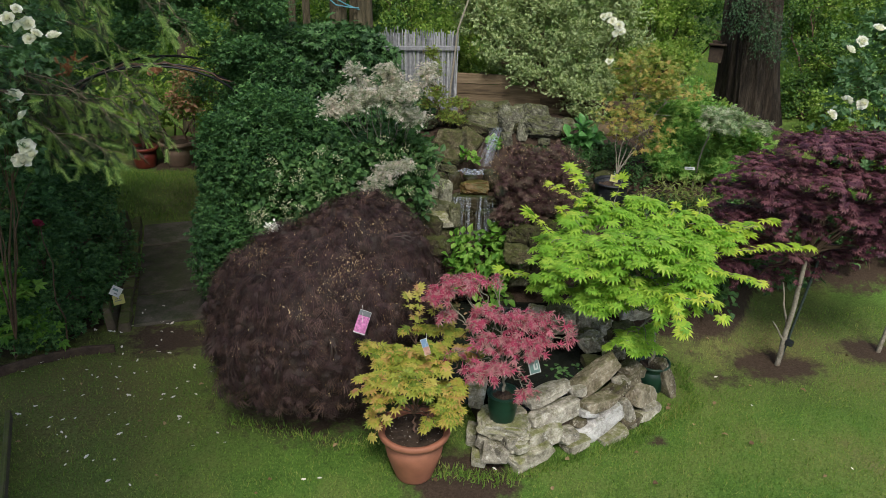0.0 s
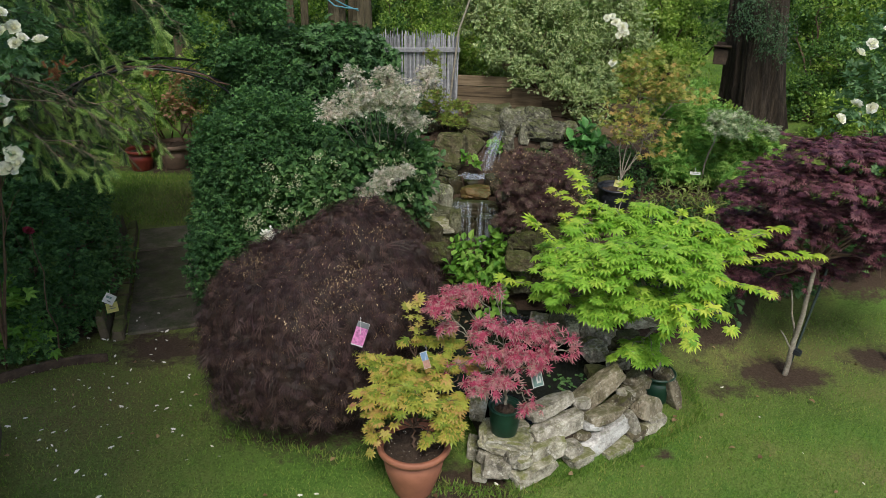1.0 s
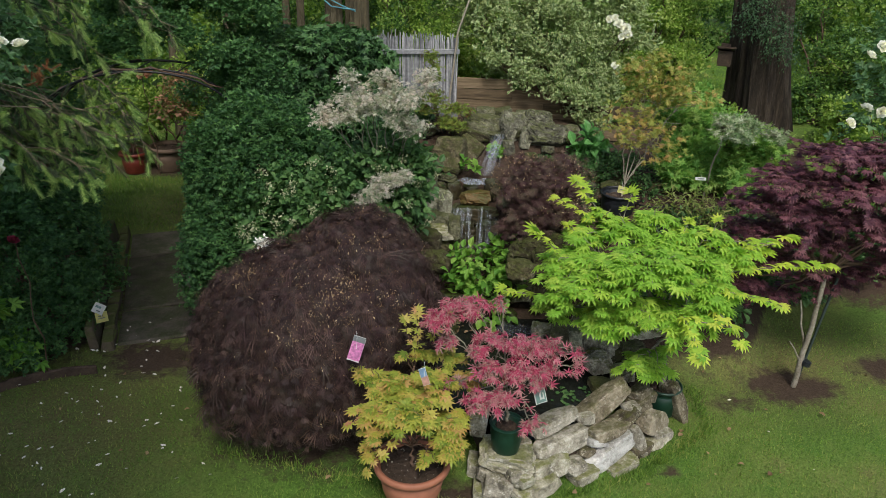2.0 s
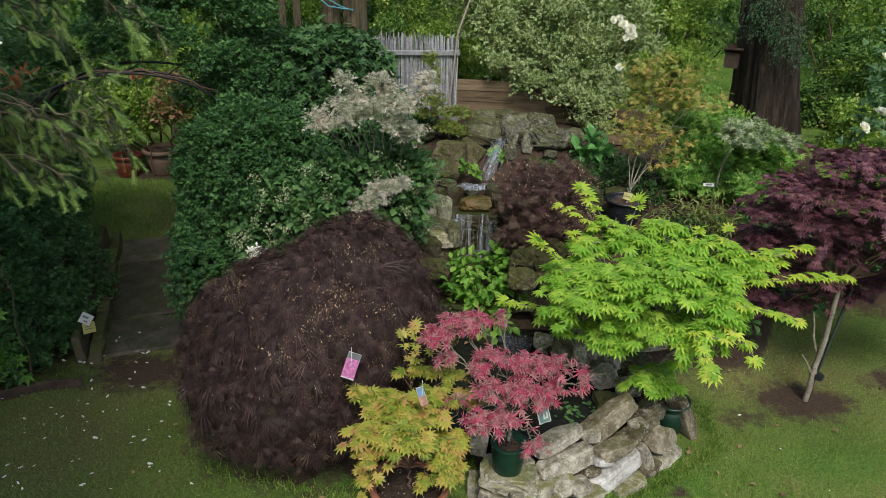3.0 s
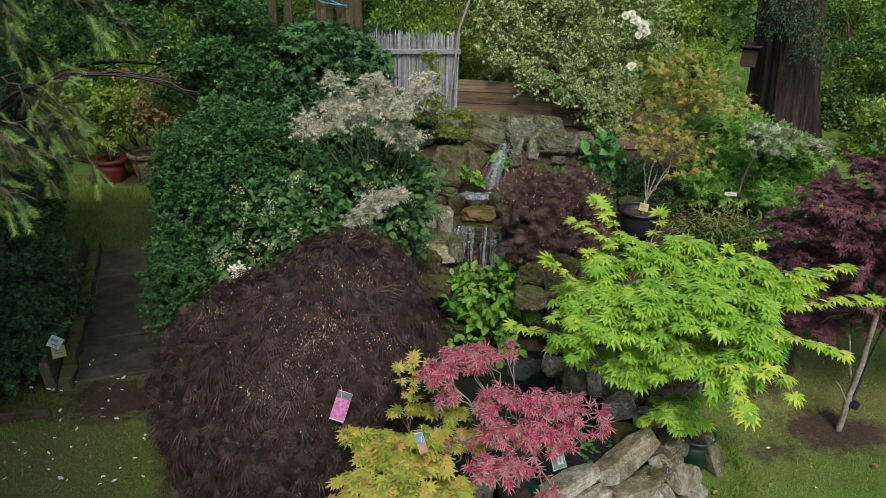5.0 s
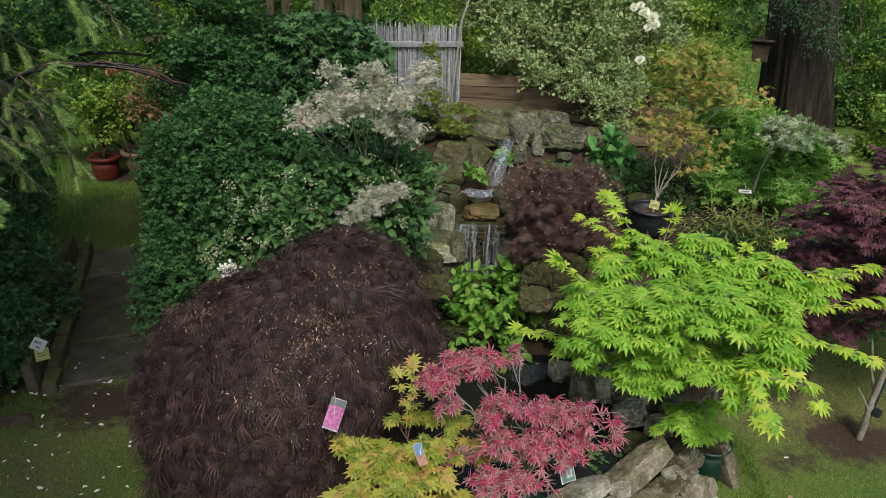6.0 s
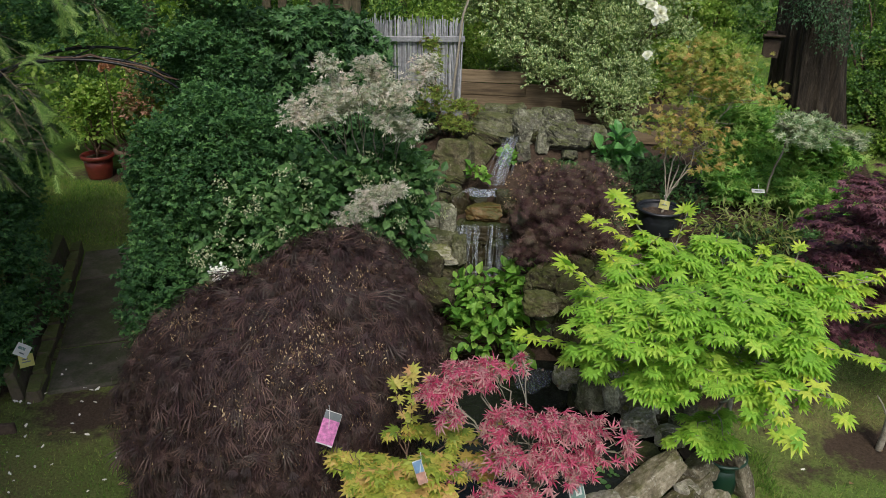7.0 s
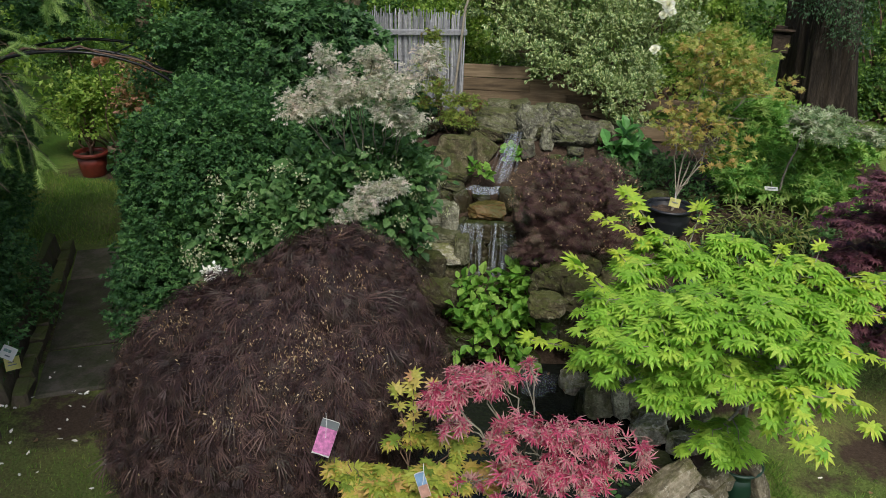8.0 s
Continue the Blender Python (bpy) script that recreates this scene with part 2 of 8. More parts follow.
def leaf_material(name, colours, gloss=0.45, through_light=0.3, patch=0.35, edge=None, edge_at=0.16, spec=0.35):
    """Leaves: each takes a colour of its own from the range, with drifts over the plant, a paler vein and, if given, a pale margin."""
    m, nodes, links, bsdf = material(name)
    geo, info, pos = nodes.new("ShaderNodeNewGeometry"), nodes.new("ShaderNodeObjectInfo"), nodes.new("ShaderNodeNewGeometry")
    rand = number(nodes, links, "FRACT", number(nodes, links, "ADD", geo.outputs["Random Per Island"], info.outputs["Random"]))
    n = len(colours)
    rp = ramp(nodes, [(i / max(n - 1, 1), c) for i, c in enumerate(colours)])
    big = noise_tex(nodes, links, 2.3, 2.0, 0.5, pos.outputs["Position"])
    drift = number(nodes, links, "MULTIPLY_ADD", big.outputs["Fac"], 1.6)
    drift.node.inputs[2].default_value = -0.8
    links.new(number(nodes, links, "ADD", rand, number(nodes, links, "MULTIPLY", drift, patch), True), rp.inputs[0])
    col = rp.outputs[0]
    uv = nodes.new("ShaderNodeUVMap")
    uv.uv_map = "leaf"
    sep = nodes.new("ShaderNodeSeparateXYZ")
    links.new(uv.outputs[0], sep.inputs[0])
    side = number(nodes, links, "ABSOLUTE", sep.outputs[0])
    if edge is not None:
        wob = noise_tex(nodes, links, 55.0, 2.0, 0.6, pos.outputs["Position"])
        lim = number(nodes, links, "ADD", side, number(nodes, links, "MULTIPLY", wob.outputs["Fac"], 0.3))
        f = number(nodes, links, "GREATER_THAN", lim, edge_at + 0.13)
        col = mix_rgb(nodes, links, f, col, edge)
    fine = noise_tex(nodes, links, 90.0, 3.0, 0.6, pos.outputs["Position"])
    shade = number(nodes, links, "MULTIPLY_ADD", fine.outputs["Fac"], 0.7)
    shade.node.inputs[2].default_value = 0.65
    grey = nodes.new("ShaderNodeCombineXYZ")
    for s in grey.inputs:
        links.new(shade, s)
    col = mix_rgb(nodes, links, 1.0, col, grey.outputs[0], "MULTIPLY")
    links.new(col, bsdf.inputs["Base Color"])
    bsdf.inputs["Roughness"].default_value = gloss
    bsdf.inputs["Specular IOR Level"].default_value = spec
    bump = nodes.new("ShaderNodeBump")
    bump.inputs["Strength"].default_value, bump.inputs["Distance"].default_value = 0.25, 0.004
    links.new(fine.outputs["Fac"], bump.inputs["Height"])
    links.new(bump.outputs[0], bsdf.inputs["Normal"])
    tr = nodes.new("ShaderNodeBsdfTranslucent")
    links.new(mix_rgb(nodes, links, 1.0, col, (1.25, 1.25, 0.8), "MULTIPLY"), tr.inputs["Color"])
    mx = nodes.new("ShaderNodeMixShader")
    mx.inputs[0].default_value = through_light
    links.new(bsdf.outputs[0], mx.inputs[1])
    links.new(tr.outputs[0], mx.inputs[2])
    links.new(mx.outputs[0], nodes["Material Output"].inputs["Surface"])
    return m


def rough_material(name, stops, scale, gloss=0.85, bump=0.5, fine=8.0, moss=None, moss_amount=0.5, lichen=None, dist=0.02, per_object=0.0, stretch=1.0, along_x=1.0, seams=0.0):
    """Stone, soil, bark and wood: noise at two scales, with moss on upper faces and pale lichen spots."""
    m, nodes, links, bsdf = material(name)
    geo, info = nodes.new("ShaderNodeNewGeometry"), nodes.new("ShaderNodeObjectInfo")
    along = nodes.new("ShaderNodeMapping")
    along.inputs["Scale"].default_value = (along_x, 1.0, stretch)
    links.new(geo.outputs["Position"], along.inputs[0])
    n1 = noise_tex(nodes, links, scale, 8.0, 0.65, along.outputs[0])
    n2 = noise_tex(nodes, links, scale * fine, 6.0, 0.7, along.outputs[0])
    v = number(nodes, links, "ADD", number(nodes, links, "MULTIPLY", n1.outputs["Fac"], 0.65), number(nodes, links, "MULTIPLY", n2.outputs["Fac"], 0.35))
    if per_object:
        shift = number(nodes, links, "MULTIPLY", number(nodes, links, "SUBTRACT", info.outputs["Random"], 0.5), per_object)
        v = number(nodes, links, "ADD", v, shift, True)
    rp = ramp(nodes, stops)
    links.new(v, rp.inputs[0])
    col = rp.outputs[0]
    if lichen is not None:
        spot = noise_tex(nodes, links, scale * 3.1, 5.0, 0.7, geo.outputs["Position"])
        f = ramp(nodes, [(0.56, (0, 0, 0)), (0.66, (1, 1, 1))])
        links.new(spot.outputs["Fac"], f.inputs[0])
        col = mix_rgb(nodes, links, number(nodes, links, "MULTIPLY", f.outputs[0], 0.75), col, lichen)
    if seams:
        # dirt-filled cracks and bedding seams
        warp = nodes.new("ShaderNodeVectorMath")
        warp.operation = "MULTIPLY_ADD"
        links.new(n1.outputs["Color"], warp.inputs[0])
        warp.inputs[1].default_value = (0.1, 0.1, 0.1)
        links.new(geo.outputs["Position"], warp.inputs[2])
        seam = nodes.new("ShaderNodeMapping")
        seam.inputs["Rotation"].default_value = (0.2, -0.3, 0.1)
        seam.inputs["Scale"].default_value = (4.0, 4.0, 8.0)
        links.new(warp.outputs[0], seam.inputs[0])
        cell = nodes.new("ShaderNodeTexVoronoi")
        cell.feature = "DISTANCE_TO_EDGE"
        cell.inputs["Scale"].default_value = 1.0
        links.new(seam.outputs[0], cell.inputs["Vector"])
        crack = ramp(nodes, [(0.0, (1, 1, 1)), (0.07, (0, 0, 0))])
        links.new(cell.outputs["Distance"], crack.inputs[0])
        patchy = ramp(nodes, [(0.42, (0, 0, 0)), (0.56, (1, 1, 1))])
        links.new(n1.outputs["Fac"], patchy.inputs[0])
        deep_crack = number(nodes, links, "MULTIPLY", crack.outputs[0], patchy.outputs[0])
        col = mix_rgb(nodes, links, number(nodes, links, "MULTIPLY", deep_crack, 0.75 * seams), col, tuple(c * 0.6 for c in stops[0][1]))
        v = number(nodes, links, "SUBTRACT", v, number(nodes, links, "MULTIPLY", deep_crack, 0.5 * seams))
    if moss is not None:
        sep = nodes.new("ShaderNodeSeparateXYZ")
        links.new(geo.outputs["Normal"], sep.inputs[0])
        mn = noise_tex(nodes, links, scale * 1.3, 6.0, 0.7, geo.outputs["Position"])
        f = number(nodes, links, "ADD", number(nodes, links, "MULTIPLY", sep.outputs[2], 0.25), mn.outputs["Fac"])
        g = ramp(nodes, [(0.72 - 0.3 * moss_amount, (0, 0, 0)), (0.95 - 0.3 * moss_amount, (1, 1, 1))])
        links.new(f, g.inputs[0])
        deep = mix_rgb(nodes, links, n2.outputs["Fac"], tuple(c * 0.35 for c in moss), tuple(c * 1.6 for c in moss))
        col = mix_rgb(nodes, links, number(nodes, links, "MULTIPLY", g.outputs[0], 0.8), col, deep)
    links.new(col, bsdf.inputs["Base Color"])
    bsdf.inputs["Roughness"].default_value = gloss
    bsdf.inputs["Specular IOR Level"].default_value = 0.3
    b = nodes.new("ShaderNodeBump")
    b.inputs["Strength"].default_value, b.inputs["Distance"].default_value = bump, dist
    links.new(v, b.inputs["Height"])
    links.new(b.outputs[0], bsdf.inputs["Normal"])
    return m


def plain_material(name, colour, gloss=0.5, metal=0.0, vary=0.25, scale=14.0, spec=0.5):
    """Plastic, paint, card and metal, with a little dirt and wear."""
    m, nodes, links, bsdf = material(name)
    geo = nodes.new("ShaderNodeNewGeometry")
    n = noise_tex(nodes, links, scale, 6.0, 0.65, geo.outputs["Position"])
    dark = tuple(c * (1 - vary) for c in colour)
    light = tuple(min(1, c * (1 + vary * 0.6)) for c in colour)
    rp = ramp(nodes, [(0.3, dark), (0.7, light)])
    links.new(n.outputs["Fac"], rp.inputs[0])
    links.new(rp.outputs[0], bsdf.inputs["Base Color"])
    g = number(nodes, links, "MULTIPLY_ADD", n.outputs["Fac"], 0.25)
    g.node.inputs[2].default_value = gloss - 0.12
    links.new(g, bsdf.inputs["Roughness"])
    bsdf.inputs["Metallic"].default_value = metal
    bsdf.inputs["Specular IOR Level"].default_value = spec
    b = nodes.new("ShaderNodeBump")
    b.inputs["Strength"].default_value, b.inputs["Distance"].default_value = 0.15, 0.003
    links.new(n.outputs["Fac"], b.inputs["Height"])
    links.new(b.outputs[0], bsdf.inputs["Normal"])
    return m


def lawn_material():
    """Turf: mown grass with worn, mossy and sandy drifts and bare brown soil under the shrubs."""
    m, nodes, links, bsdf = material("turf")
    geo = nodes.new("ShaderNodeNewGeometry")
    big = noise_tex(nodes, links, 1.1, 5.0, 0.6, geo.outputs["Position"])
    fine = noise_tex(nodes, links, 60.0, 6.0, 0.75, geo.outputs["Position"])
    a = ramp(nodes, [(0.3, (0.07, 0.14, 0.024)), (0.47, (0.1, 0.195, 0.034)), (0.6, (0.15, 0.21, 0.05)), (0.74, (0.195, 0.175, 0.075))])
    links.new(big.outputs["Fac"], a.inputs[0])
    b = ramp(nodes, [(0.3, (0.35, 0.35, 0.3)), (0.65, (1.2, 1.2, 1.2))])
    links.new(fine.outputs["Fac"], b.inputs[0])
    col = mix_rgb(nodes, links, 1.0, a.outputs[0], b.outputs[0], "MULTIPLY")
    thin = nodes.new("ShaderNodeAttribute")
    thin.attribute_name = "worn"
    patchy = noise_tex(nodes, links, 5.0, 6.0, 0.7, geo.outputs["Position"])
    some = number(nodes, links, "MULTIPLY", thin.outputs["Fac"], number(nodes, links, "MULTIPLY", patchy.outputs["Fac"], 1.7), True)
    moss = ramp(nodes, [(0.3, (0.05, 0.05, 0.019)), (0.5, (0.135, 0.12, 0.046)), (0.7, (0.2, 0.175, 0.08))])
    links.new(fine.outputs["Fac"], moss.inputs[0])
    col = mix_rgb(nodes, links, some, col, moss.outputs[0])
    att = nodes.new("ShaderNodeAttribute")
    att.attribute_name = "bare"
    soil = ramp(nodes, [(0.3, (0.024, 0.016, 0.011)), (0.7, (0.085, 0.06, 0.042))])
    links.new(fine.outputs["Fac"], soil.inputs[0])
    mid = noise_tex(nodes, links, 9.0, 6.0, 0.7, geo.outputs["Position"])
    e = number(nodes, links, "ADD", att.outputs["Fac"], number(nodes, links, "MULTIPLY", number(nodes, links, "SUBTRACT", mid.outputs["Fac"], 0.5), 1.5))
    f = ramp(nodes, [(0.35, (0, 0, 0)), (0.75, (1, 1, 1))])
    links.new(e, f.inputs[0])
    links.new(mix_rgb(nodes, links, f.outputs[0], col, soil.outputs[0]), bsdf.inputs["Base Color"])
    bsdf.inputs["Roughness"].default_value = 0.9
    bsdf.inputs["Specular IOR Level"].default_value = 0.15
    bp = nodes.new("ShaderNodeBump")
    bp.inputs["Strength"].default_value, bp.inputs["Distance"].default_value = 0.8, 0.02
    links.new(fine.outputs["Fac"], bp.inputs["Height"])
    links.new(bp.outputs[0], bsdf.inputs["Normal"])
    return m


TURF = lawn_material()
GRASS = leaf_material("grass_blades", [(0.066, 0.133, 0.022), (0.114, 0.215, 0.036), (0.163, 0.283, 0.047), (0.26, 0.285, 0.088)], 0.6, 0.3, 0.9, spec=0.2)
SOIL = rough_material("soil", [(0.3, (0.018, 0.012, 0.008)), (0.55, (0.05, 0.035, 0.025)), (0.75, (0.11, 0.08, 0.06))], 6.0, 0.95, 0.9, 9.0)
STONE_GREY = rough_material("grey_stone", [(0.36, (0.07, 0.064, 0.05)), (0.47, (0.2, 0.187, 0.148)), (0.56, (0.33, 0.312, 0.255)), (0.66, (0.52, 0.5, 0.43))], 11.0, 0.92, 1.0, 5.0, (0.085, 0.09, 0.024), 0.2, (0.55, 0.54, 0.48), dist=0.02, per_object=0.16)
STONE_TAN = rough_material("tan_stone", [(0.36, (0.034, 0.028, 0.018)), (0.47, (0.105, 0.089, 0.058)), (0.55, (0.18, 0.157, 0.108)), (0.67, (0.32, 0.285, 0.215))], 9.0, 0.92, 1.0, 5.0, (0.066, 0.07, 0.018), 0.4, (0.42, 0.4, 0.33), dist=0.02, per_object=0.23)
STONE_PALE = rough_material("pale_limestone", [(0.36, (0.17, 0.165, 0.15)), (0.46, (0.38, 0.375, 0.35)), (0.55, (0.54, 0.54, 0.52)), (0.66, (0.68, 0.68, 0.66))], 9.0, 0.92, 1.0, 6.0, (0.09, 0.1, 0.03), 0.1, (0.66, 0.65, 0.61), dist=0.03)
STONE_MOSSY = rough_material("mossy_limestone", [(0.36, (0.09, 0.083, 0.06)), (0.47, (0.26, 0.245, 0.185)), (0.56, (0.42, 0.4, 0.32)), (0.66, (0.6, 0.58, 0.5))], 8.0, 0.92, 1.0, 7.0, (0.115, 0.13, 0.02), 0.5, (0.6, 0.59, 0.53), dist=0.03)
STONE_LICHEN = rough_material("lichened_stone", [(0.36, (0.03, 0.029, 0.021)), (0.47, (0.105, 0.102, 0.078)), (0.56, (0.225, 0.225, 0.165)), (0.66, (0.4, 0.4, 0.31))], 11.0, 0.92, 1.0, 6.0, (0.07, 0.083, 0.022), 0.62, (0.33, 0.345, 0.25), dist=0.03, per_object=0.15, seams=0.45)
STONE_MID = rough_material("weathered_stone", [(0.36, (0.026, 0.025, 0.018)), (0.47, (0.085, 0.083, 0.052)), (0.55, (0.155, 0.153, 0.1)), (0.67, (0.27, 0.268, 0.19))], 9.0, 0.92, 1.0, 6.0, (0.055, 0.066, 0.014), 0.75, (0.28, 0.29, 0.2), dist=0.03, per_object=0.15, seams=0.45)
STONE_BROWN = rough_material("brown_stone", [(0.36, (0.02, 0.016, 0.01)), (0.50, (0.062, 0.053, 0.03)), (0.58, (0.115, 0.1, 0.058)), (0.67, (0.2, 0.178, 0.115))], 8.0, 0.92, 0.9, 6.0, (0.045, 0.056, 0.01), 0.85, (0.24, 0.24, 0.16), per_object=0.17, seams=0.45)
STONE_WET = rough_material("wet_mossy_stone", [(0.25, (0.006, 0.005, 0.003)), (0.5, (0.025, 0.021, 0.011)), (0.75, (0.07, 0.056, 0.028))], 7.0, 0.4, 0.8, 6.0, (0.026, 0.038, 0.006), 0.75, per_object=0.2)
STONE_OCHRE = rough_material("ochre_stone", [(0.25, (0.04, 0.022, 0.008)), (0.5, (0.12, 0.072, 0.026)), (0.75, (0.2, 0.135, 0.06))], 9.0, 0.5, 0.7, 6.0, (0.05, 0.06, 0.01), 0.7, per_object=0.15)
PAVING = rough_material("concrete_slab", [(0.34, (0.022, 0.018, 0.014)), (0.5, (0.06, 0.052, 0.042)), (0.66, (0.115, 0.103, 0.085))], 5.0, 0.95, 0.6, 14.0, (0.034, 0.046, 0.014), 0.35, per_object=0.25)
KERB = rough_material("mossy_timber", [(0.3, (0.045, 0.036, 0.025)), (0.6, (0.12, 0.1, 0.07)), (0.8, (0.2, 0.175, 0.13))], 7.0, 0.95, 0.8, 6.0, (0.075, 0.1, 0.02), 0.75)
FIBRE = rough_material("fibrous_bark", [(0.36, (0.009, 0.007, 0.005)), (0.5, (0.034, 0.026, 0.018)), (0.64, (0.085, 0.067, 0.047))], 15.0, 0.95, 1.0, 5.0, dist=0.08, stretch=0.1)
BARK_DARK = rough_material("dark_bark", [(0.3, (0.02, 0.014, 0.01)), (0.55, (0.07, 0.05, 0.036)), (0.8, (0.15, 0.11, 0.08))], 9.0, 0.95, 1.0, 5.0, dist=0.03)
BARK_PALE = rough_material("pale_bark", [(0.3, (0.1, 0.085, 0.06)), (0.55, (0.24, 0.22, 0.175)), (0.8, (0.38, 0.365, 0.315))], 16.0, 0.85, 0.6, 4.0, (0.11, 0.13, 0.07), 0.45, dist=0.006)
BARK_OLIVE = rough_material("olive_bark", [(0.3, (0.035, 0.03, 0.018)), (0.55, (0.095, 0.082, 0.05)), (0.8, (0.17, 0.15, 0.1))], 12.0, 0.95, 1.0, 5.0, (0.06, 0.07, 0.02), 0.4, dist=0.03, stretch=0.3)
TWIG = rough_material("twig", [(0.3, (0.05, 0.03, 0.02)), (0.7, (0.16, 0.1, 0.07))], 20.0, 0.8, 0.5, 4.0, dist=0.004)


# ---- ground ----
def blot(x, y, cx, cy, rx, ry):
    return np.clip(1.25 - np.sqrt(((x - cx) / rx) ** 2 + ((y - cy) / ry) ** 2), 0, 1)


def soil_and_shade(x, y):
    """Where soil shows instead of turf: beds, the rockery, tree circles and the worn end of the path; some marks also
    paint shade.
    """
    b = smooth(0.04, 0.16, ground_z(x, y)) * (y < 9.2) * (x < 3.9)
    b = np.maximum(b, blot(x, y, 2.8, 5.35, 0.52, 0.34))
    b = np.maximum(b, blot(x, y, 3.75, 5.6, 0.42, 0.3))
    b = np.maximum(b, blot(x, y, 1.55, 4.3, 0.13, 0.07))
    b = np.maximum(b, blot(x, y, -2.35, 5.45, 0.62, 0.42) * 0.9)
    b = np.maximum(b, blot(x, y, -0.9, 4.75, 0.95, 0.78))
    b = np.maximum(b, blot(x, y, 0.16, 3.86, 0.5, 0.36) * 1.2)
    b = np.maximum(b, blot(x, y, 2.2, 5.85, 0.6, 0.35) * 0.8)
    b = np.maximum(b, blot(x, y, -3.3, 6.1, 0.62, 1.1))
    b = np.maximum(b, blot(x, y, -1.4, 6.6, 0.8, 1.6))
    b = np.maximum(b, blot(x, y, -4.0, 5.1, 0.75, 0.8))
    # dark soil line that also paints the shadow below the far pots
    b = np.maximum(b, blot(x, y, -4.1, 10.3, 1.1, 0.45))
    b = np.maximum(b, blot(x, y, 3.4, 6.9, 1.0, 0.45) * 0.8)
    # bed strip and patchy turf, browned further in place of the wine maple's shade
    b = np.maximum(b, 0.8 * smooth(6.5, 6.8, y + 0.08 * np.sin(x * 5)) * (x > 1.9) * (x < 5.0) * (y < 7.2))
    b = np.maximum(b, blot(x, y, 2.25, 5.1, 0.4, 0.2) * 0.62)
    b = np.maximum(b, blot(x, y, 2.2, 5.5, 0.8, 0.35) * 0.42)
    return b


def worn_shaded_turf(x, y):
    """Where the turf is thin, brown and mossy: the shaded corner by the path, and under the trees, with maple shade put
    into the brown.
    """
    w = np.maximum(blot(x, y, -2.7, 4.6, 1.5, 1.4), blot(x, y, 2.8, 5.8, 1.7, 1.0))
    return np.maximum(w, blot(x, y, -3.2, 8.9, 1.2, 1.4) * 0.9) * 0.85


def spaced(lo, hi, step, reach):
    mid = np.arange(lo, hi + step / 2, step)
    out = reach ** np.linspace(0.25, 1, 22)
    return np.concatenate([(lo - out)[::-1], mid, hi + out])


gx, gy = spaced(-5.5, 6.0, 0.075, 320.0), spaced(1.5, 12.0, 0.075, 320.0)
GX, GY = np.meshgrid(gx, gy, indexing="ij")
GZ = ground_z(GX, GY)
idx = np.arange(GX.size).reshape(GX.shape)
quads = np.stack([idx[:-1, :-1], idx[1:, :-1], idx[1:, 1:], idx[:-1, 1:]], -1).reshape(-1, 4)
ground = raw("ground", np.stack([GX, GY, GZ], -1).reshape(-1, 3), quads, TURF, shade=True)
bare = ground.data.attributes.new("bare", "FLOAT", "POINT")
bare.data.foreach_set("value", soil_and_shade(GX, GY).ravel().astype(np.float32))
worn = ground.data.attributes.new("worn", "FLOAT", "POINT")
worn.data.foreach_set("value", worn_shaded_turf(GX, GY).ravel().astype(np.float32))
tagged(ground, "mown garden lawn with worn patches and bare soil beds", "lawn", kind="structure")


def grass(n, x0, x1, y0, y1, tall, r):
    x, y = r.uniform(x0, x1, n), r.uniform(y0, y1, n)
    drift = 0.5 + 0.5 * np.sin(x * 3.1 + np.sin(y * 2.3)) * np.sin(y * 2.7 + 1.3 * np.sin(x * 1.9))
    ok = (soil_and_shade(x, y) + 0.3 * r.random(n) < 0.55) & (r.random(n) < 0.55 + 0.45 * drift) & (r.random(n) > 0.72 * worn_shaded_turf(x, y))
    on_path = (y > 5.62) & (y < 8.1) & (np.abs(x + 2.44 + (y - 5.7) * 0.36) < 0.5)
    ok &= ~on_path
    x, y = x[ok], y[ok]
    P = np.stack([x, y, ground_z(x, y) - 0.003], 1)
    D = unit(np.stack([r.normal(0, 0.45, len(x)), r.normal(0, 0.45, len(x)), np.ones(len(x))], 1))
    N = unit(r.normal(size=P.shape) + np.array([0, -0.4, 0.2]))
    return P, D, N, tall * (0.45 + 0.75 * r.random(len(x)))


BLADE = (np.array([(-0.08, 0, 0), (0.08, 0, 0), (0.02, 1, -0.3)]), np.array([(0, 1, 2)]))
g = [grass(230000, -3.6, 4.6, 2.4, 6.4, 0.032, rng), grass(26000, -5.2, -2.2, 7.9, 10.2, 0.05, rng)]
tagged(cloud("grass", BLADE, *[np.concatenate(q) for q in zip(*g)], GRASS), "short mown green lawn grass with paler dry drifts", "grass", kind="stuff")
# far lawn in sun: the sunlight is put into a brighter blade colour
GRASS_SUNLIT = leaf_material("sunlit_grass_blades", [(0.16, 0.29, 0.045), (0.22, 0.36, 0.06), (0.3, 0.42, 0.085)], 0.6, 0.4, 0.5, spec=0.2)
tagged(cloud("far_grass", BLADE, *grass(22000, 2.9, 6.5, 10.2, 16.5, 0.05, rng), GRASS_SUNLIT), "yellow-green grass of the open lawn beyond the old conifer, sunlight in its colour", "grass", kind="stuff")

tx, ty = [], []
for ax, ay, bx, by, many in ((0.45, 3.86, 1.35, 4.26, 900), (1.35, 4.26, 1.95, 4.75, 800), (-0.35, 3.95, 0.45, 3.86, 900), (1.95, 4.75, 2.0, 5.3, 400), (-1.5, 4.35, -0.5, 4.1, 500)):
    t = rng.random(many)
    tx.append(ax + (bx - ax) * t + rng.normal(0, 0.035, many))
    ty.append(ay + (by - ay) * t + rng.normal(0, 0.035, many))
tx, ty = np.concatenate(tx), np.concatenate(ty)
TP = np.stack([tx, ty, ground_z(tx, ty)], 1)
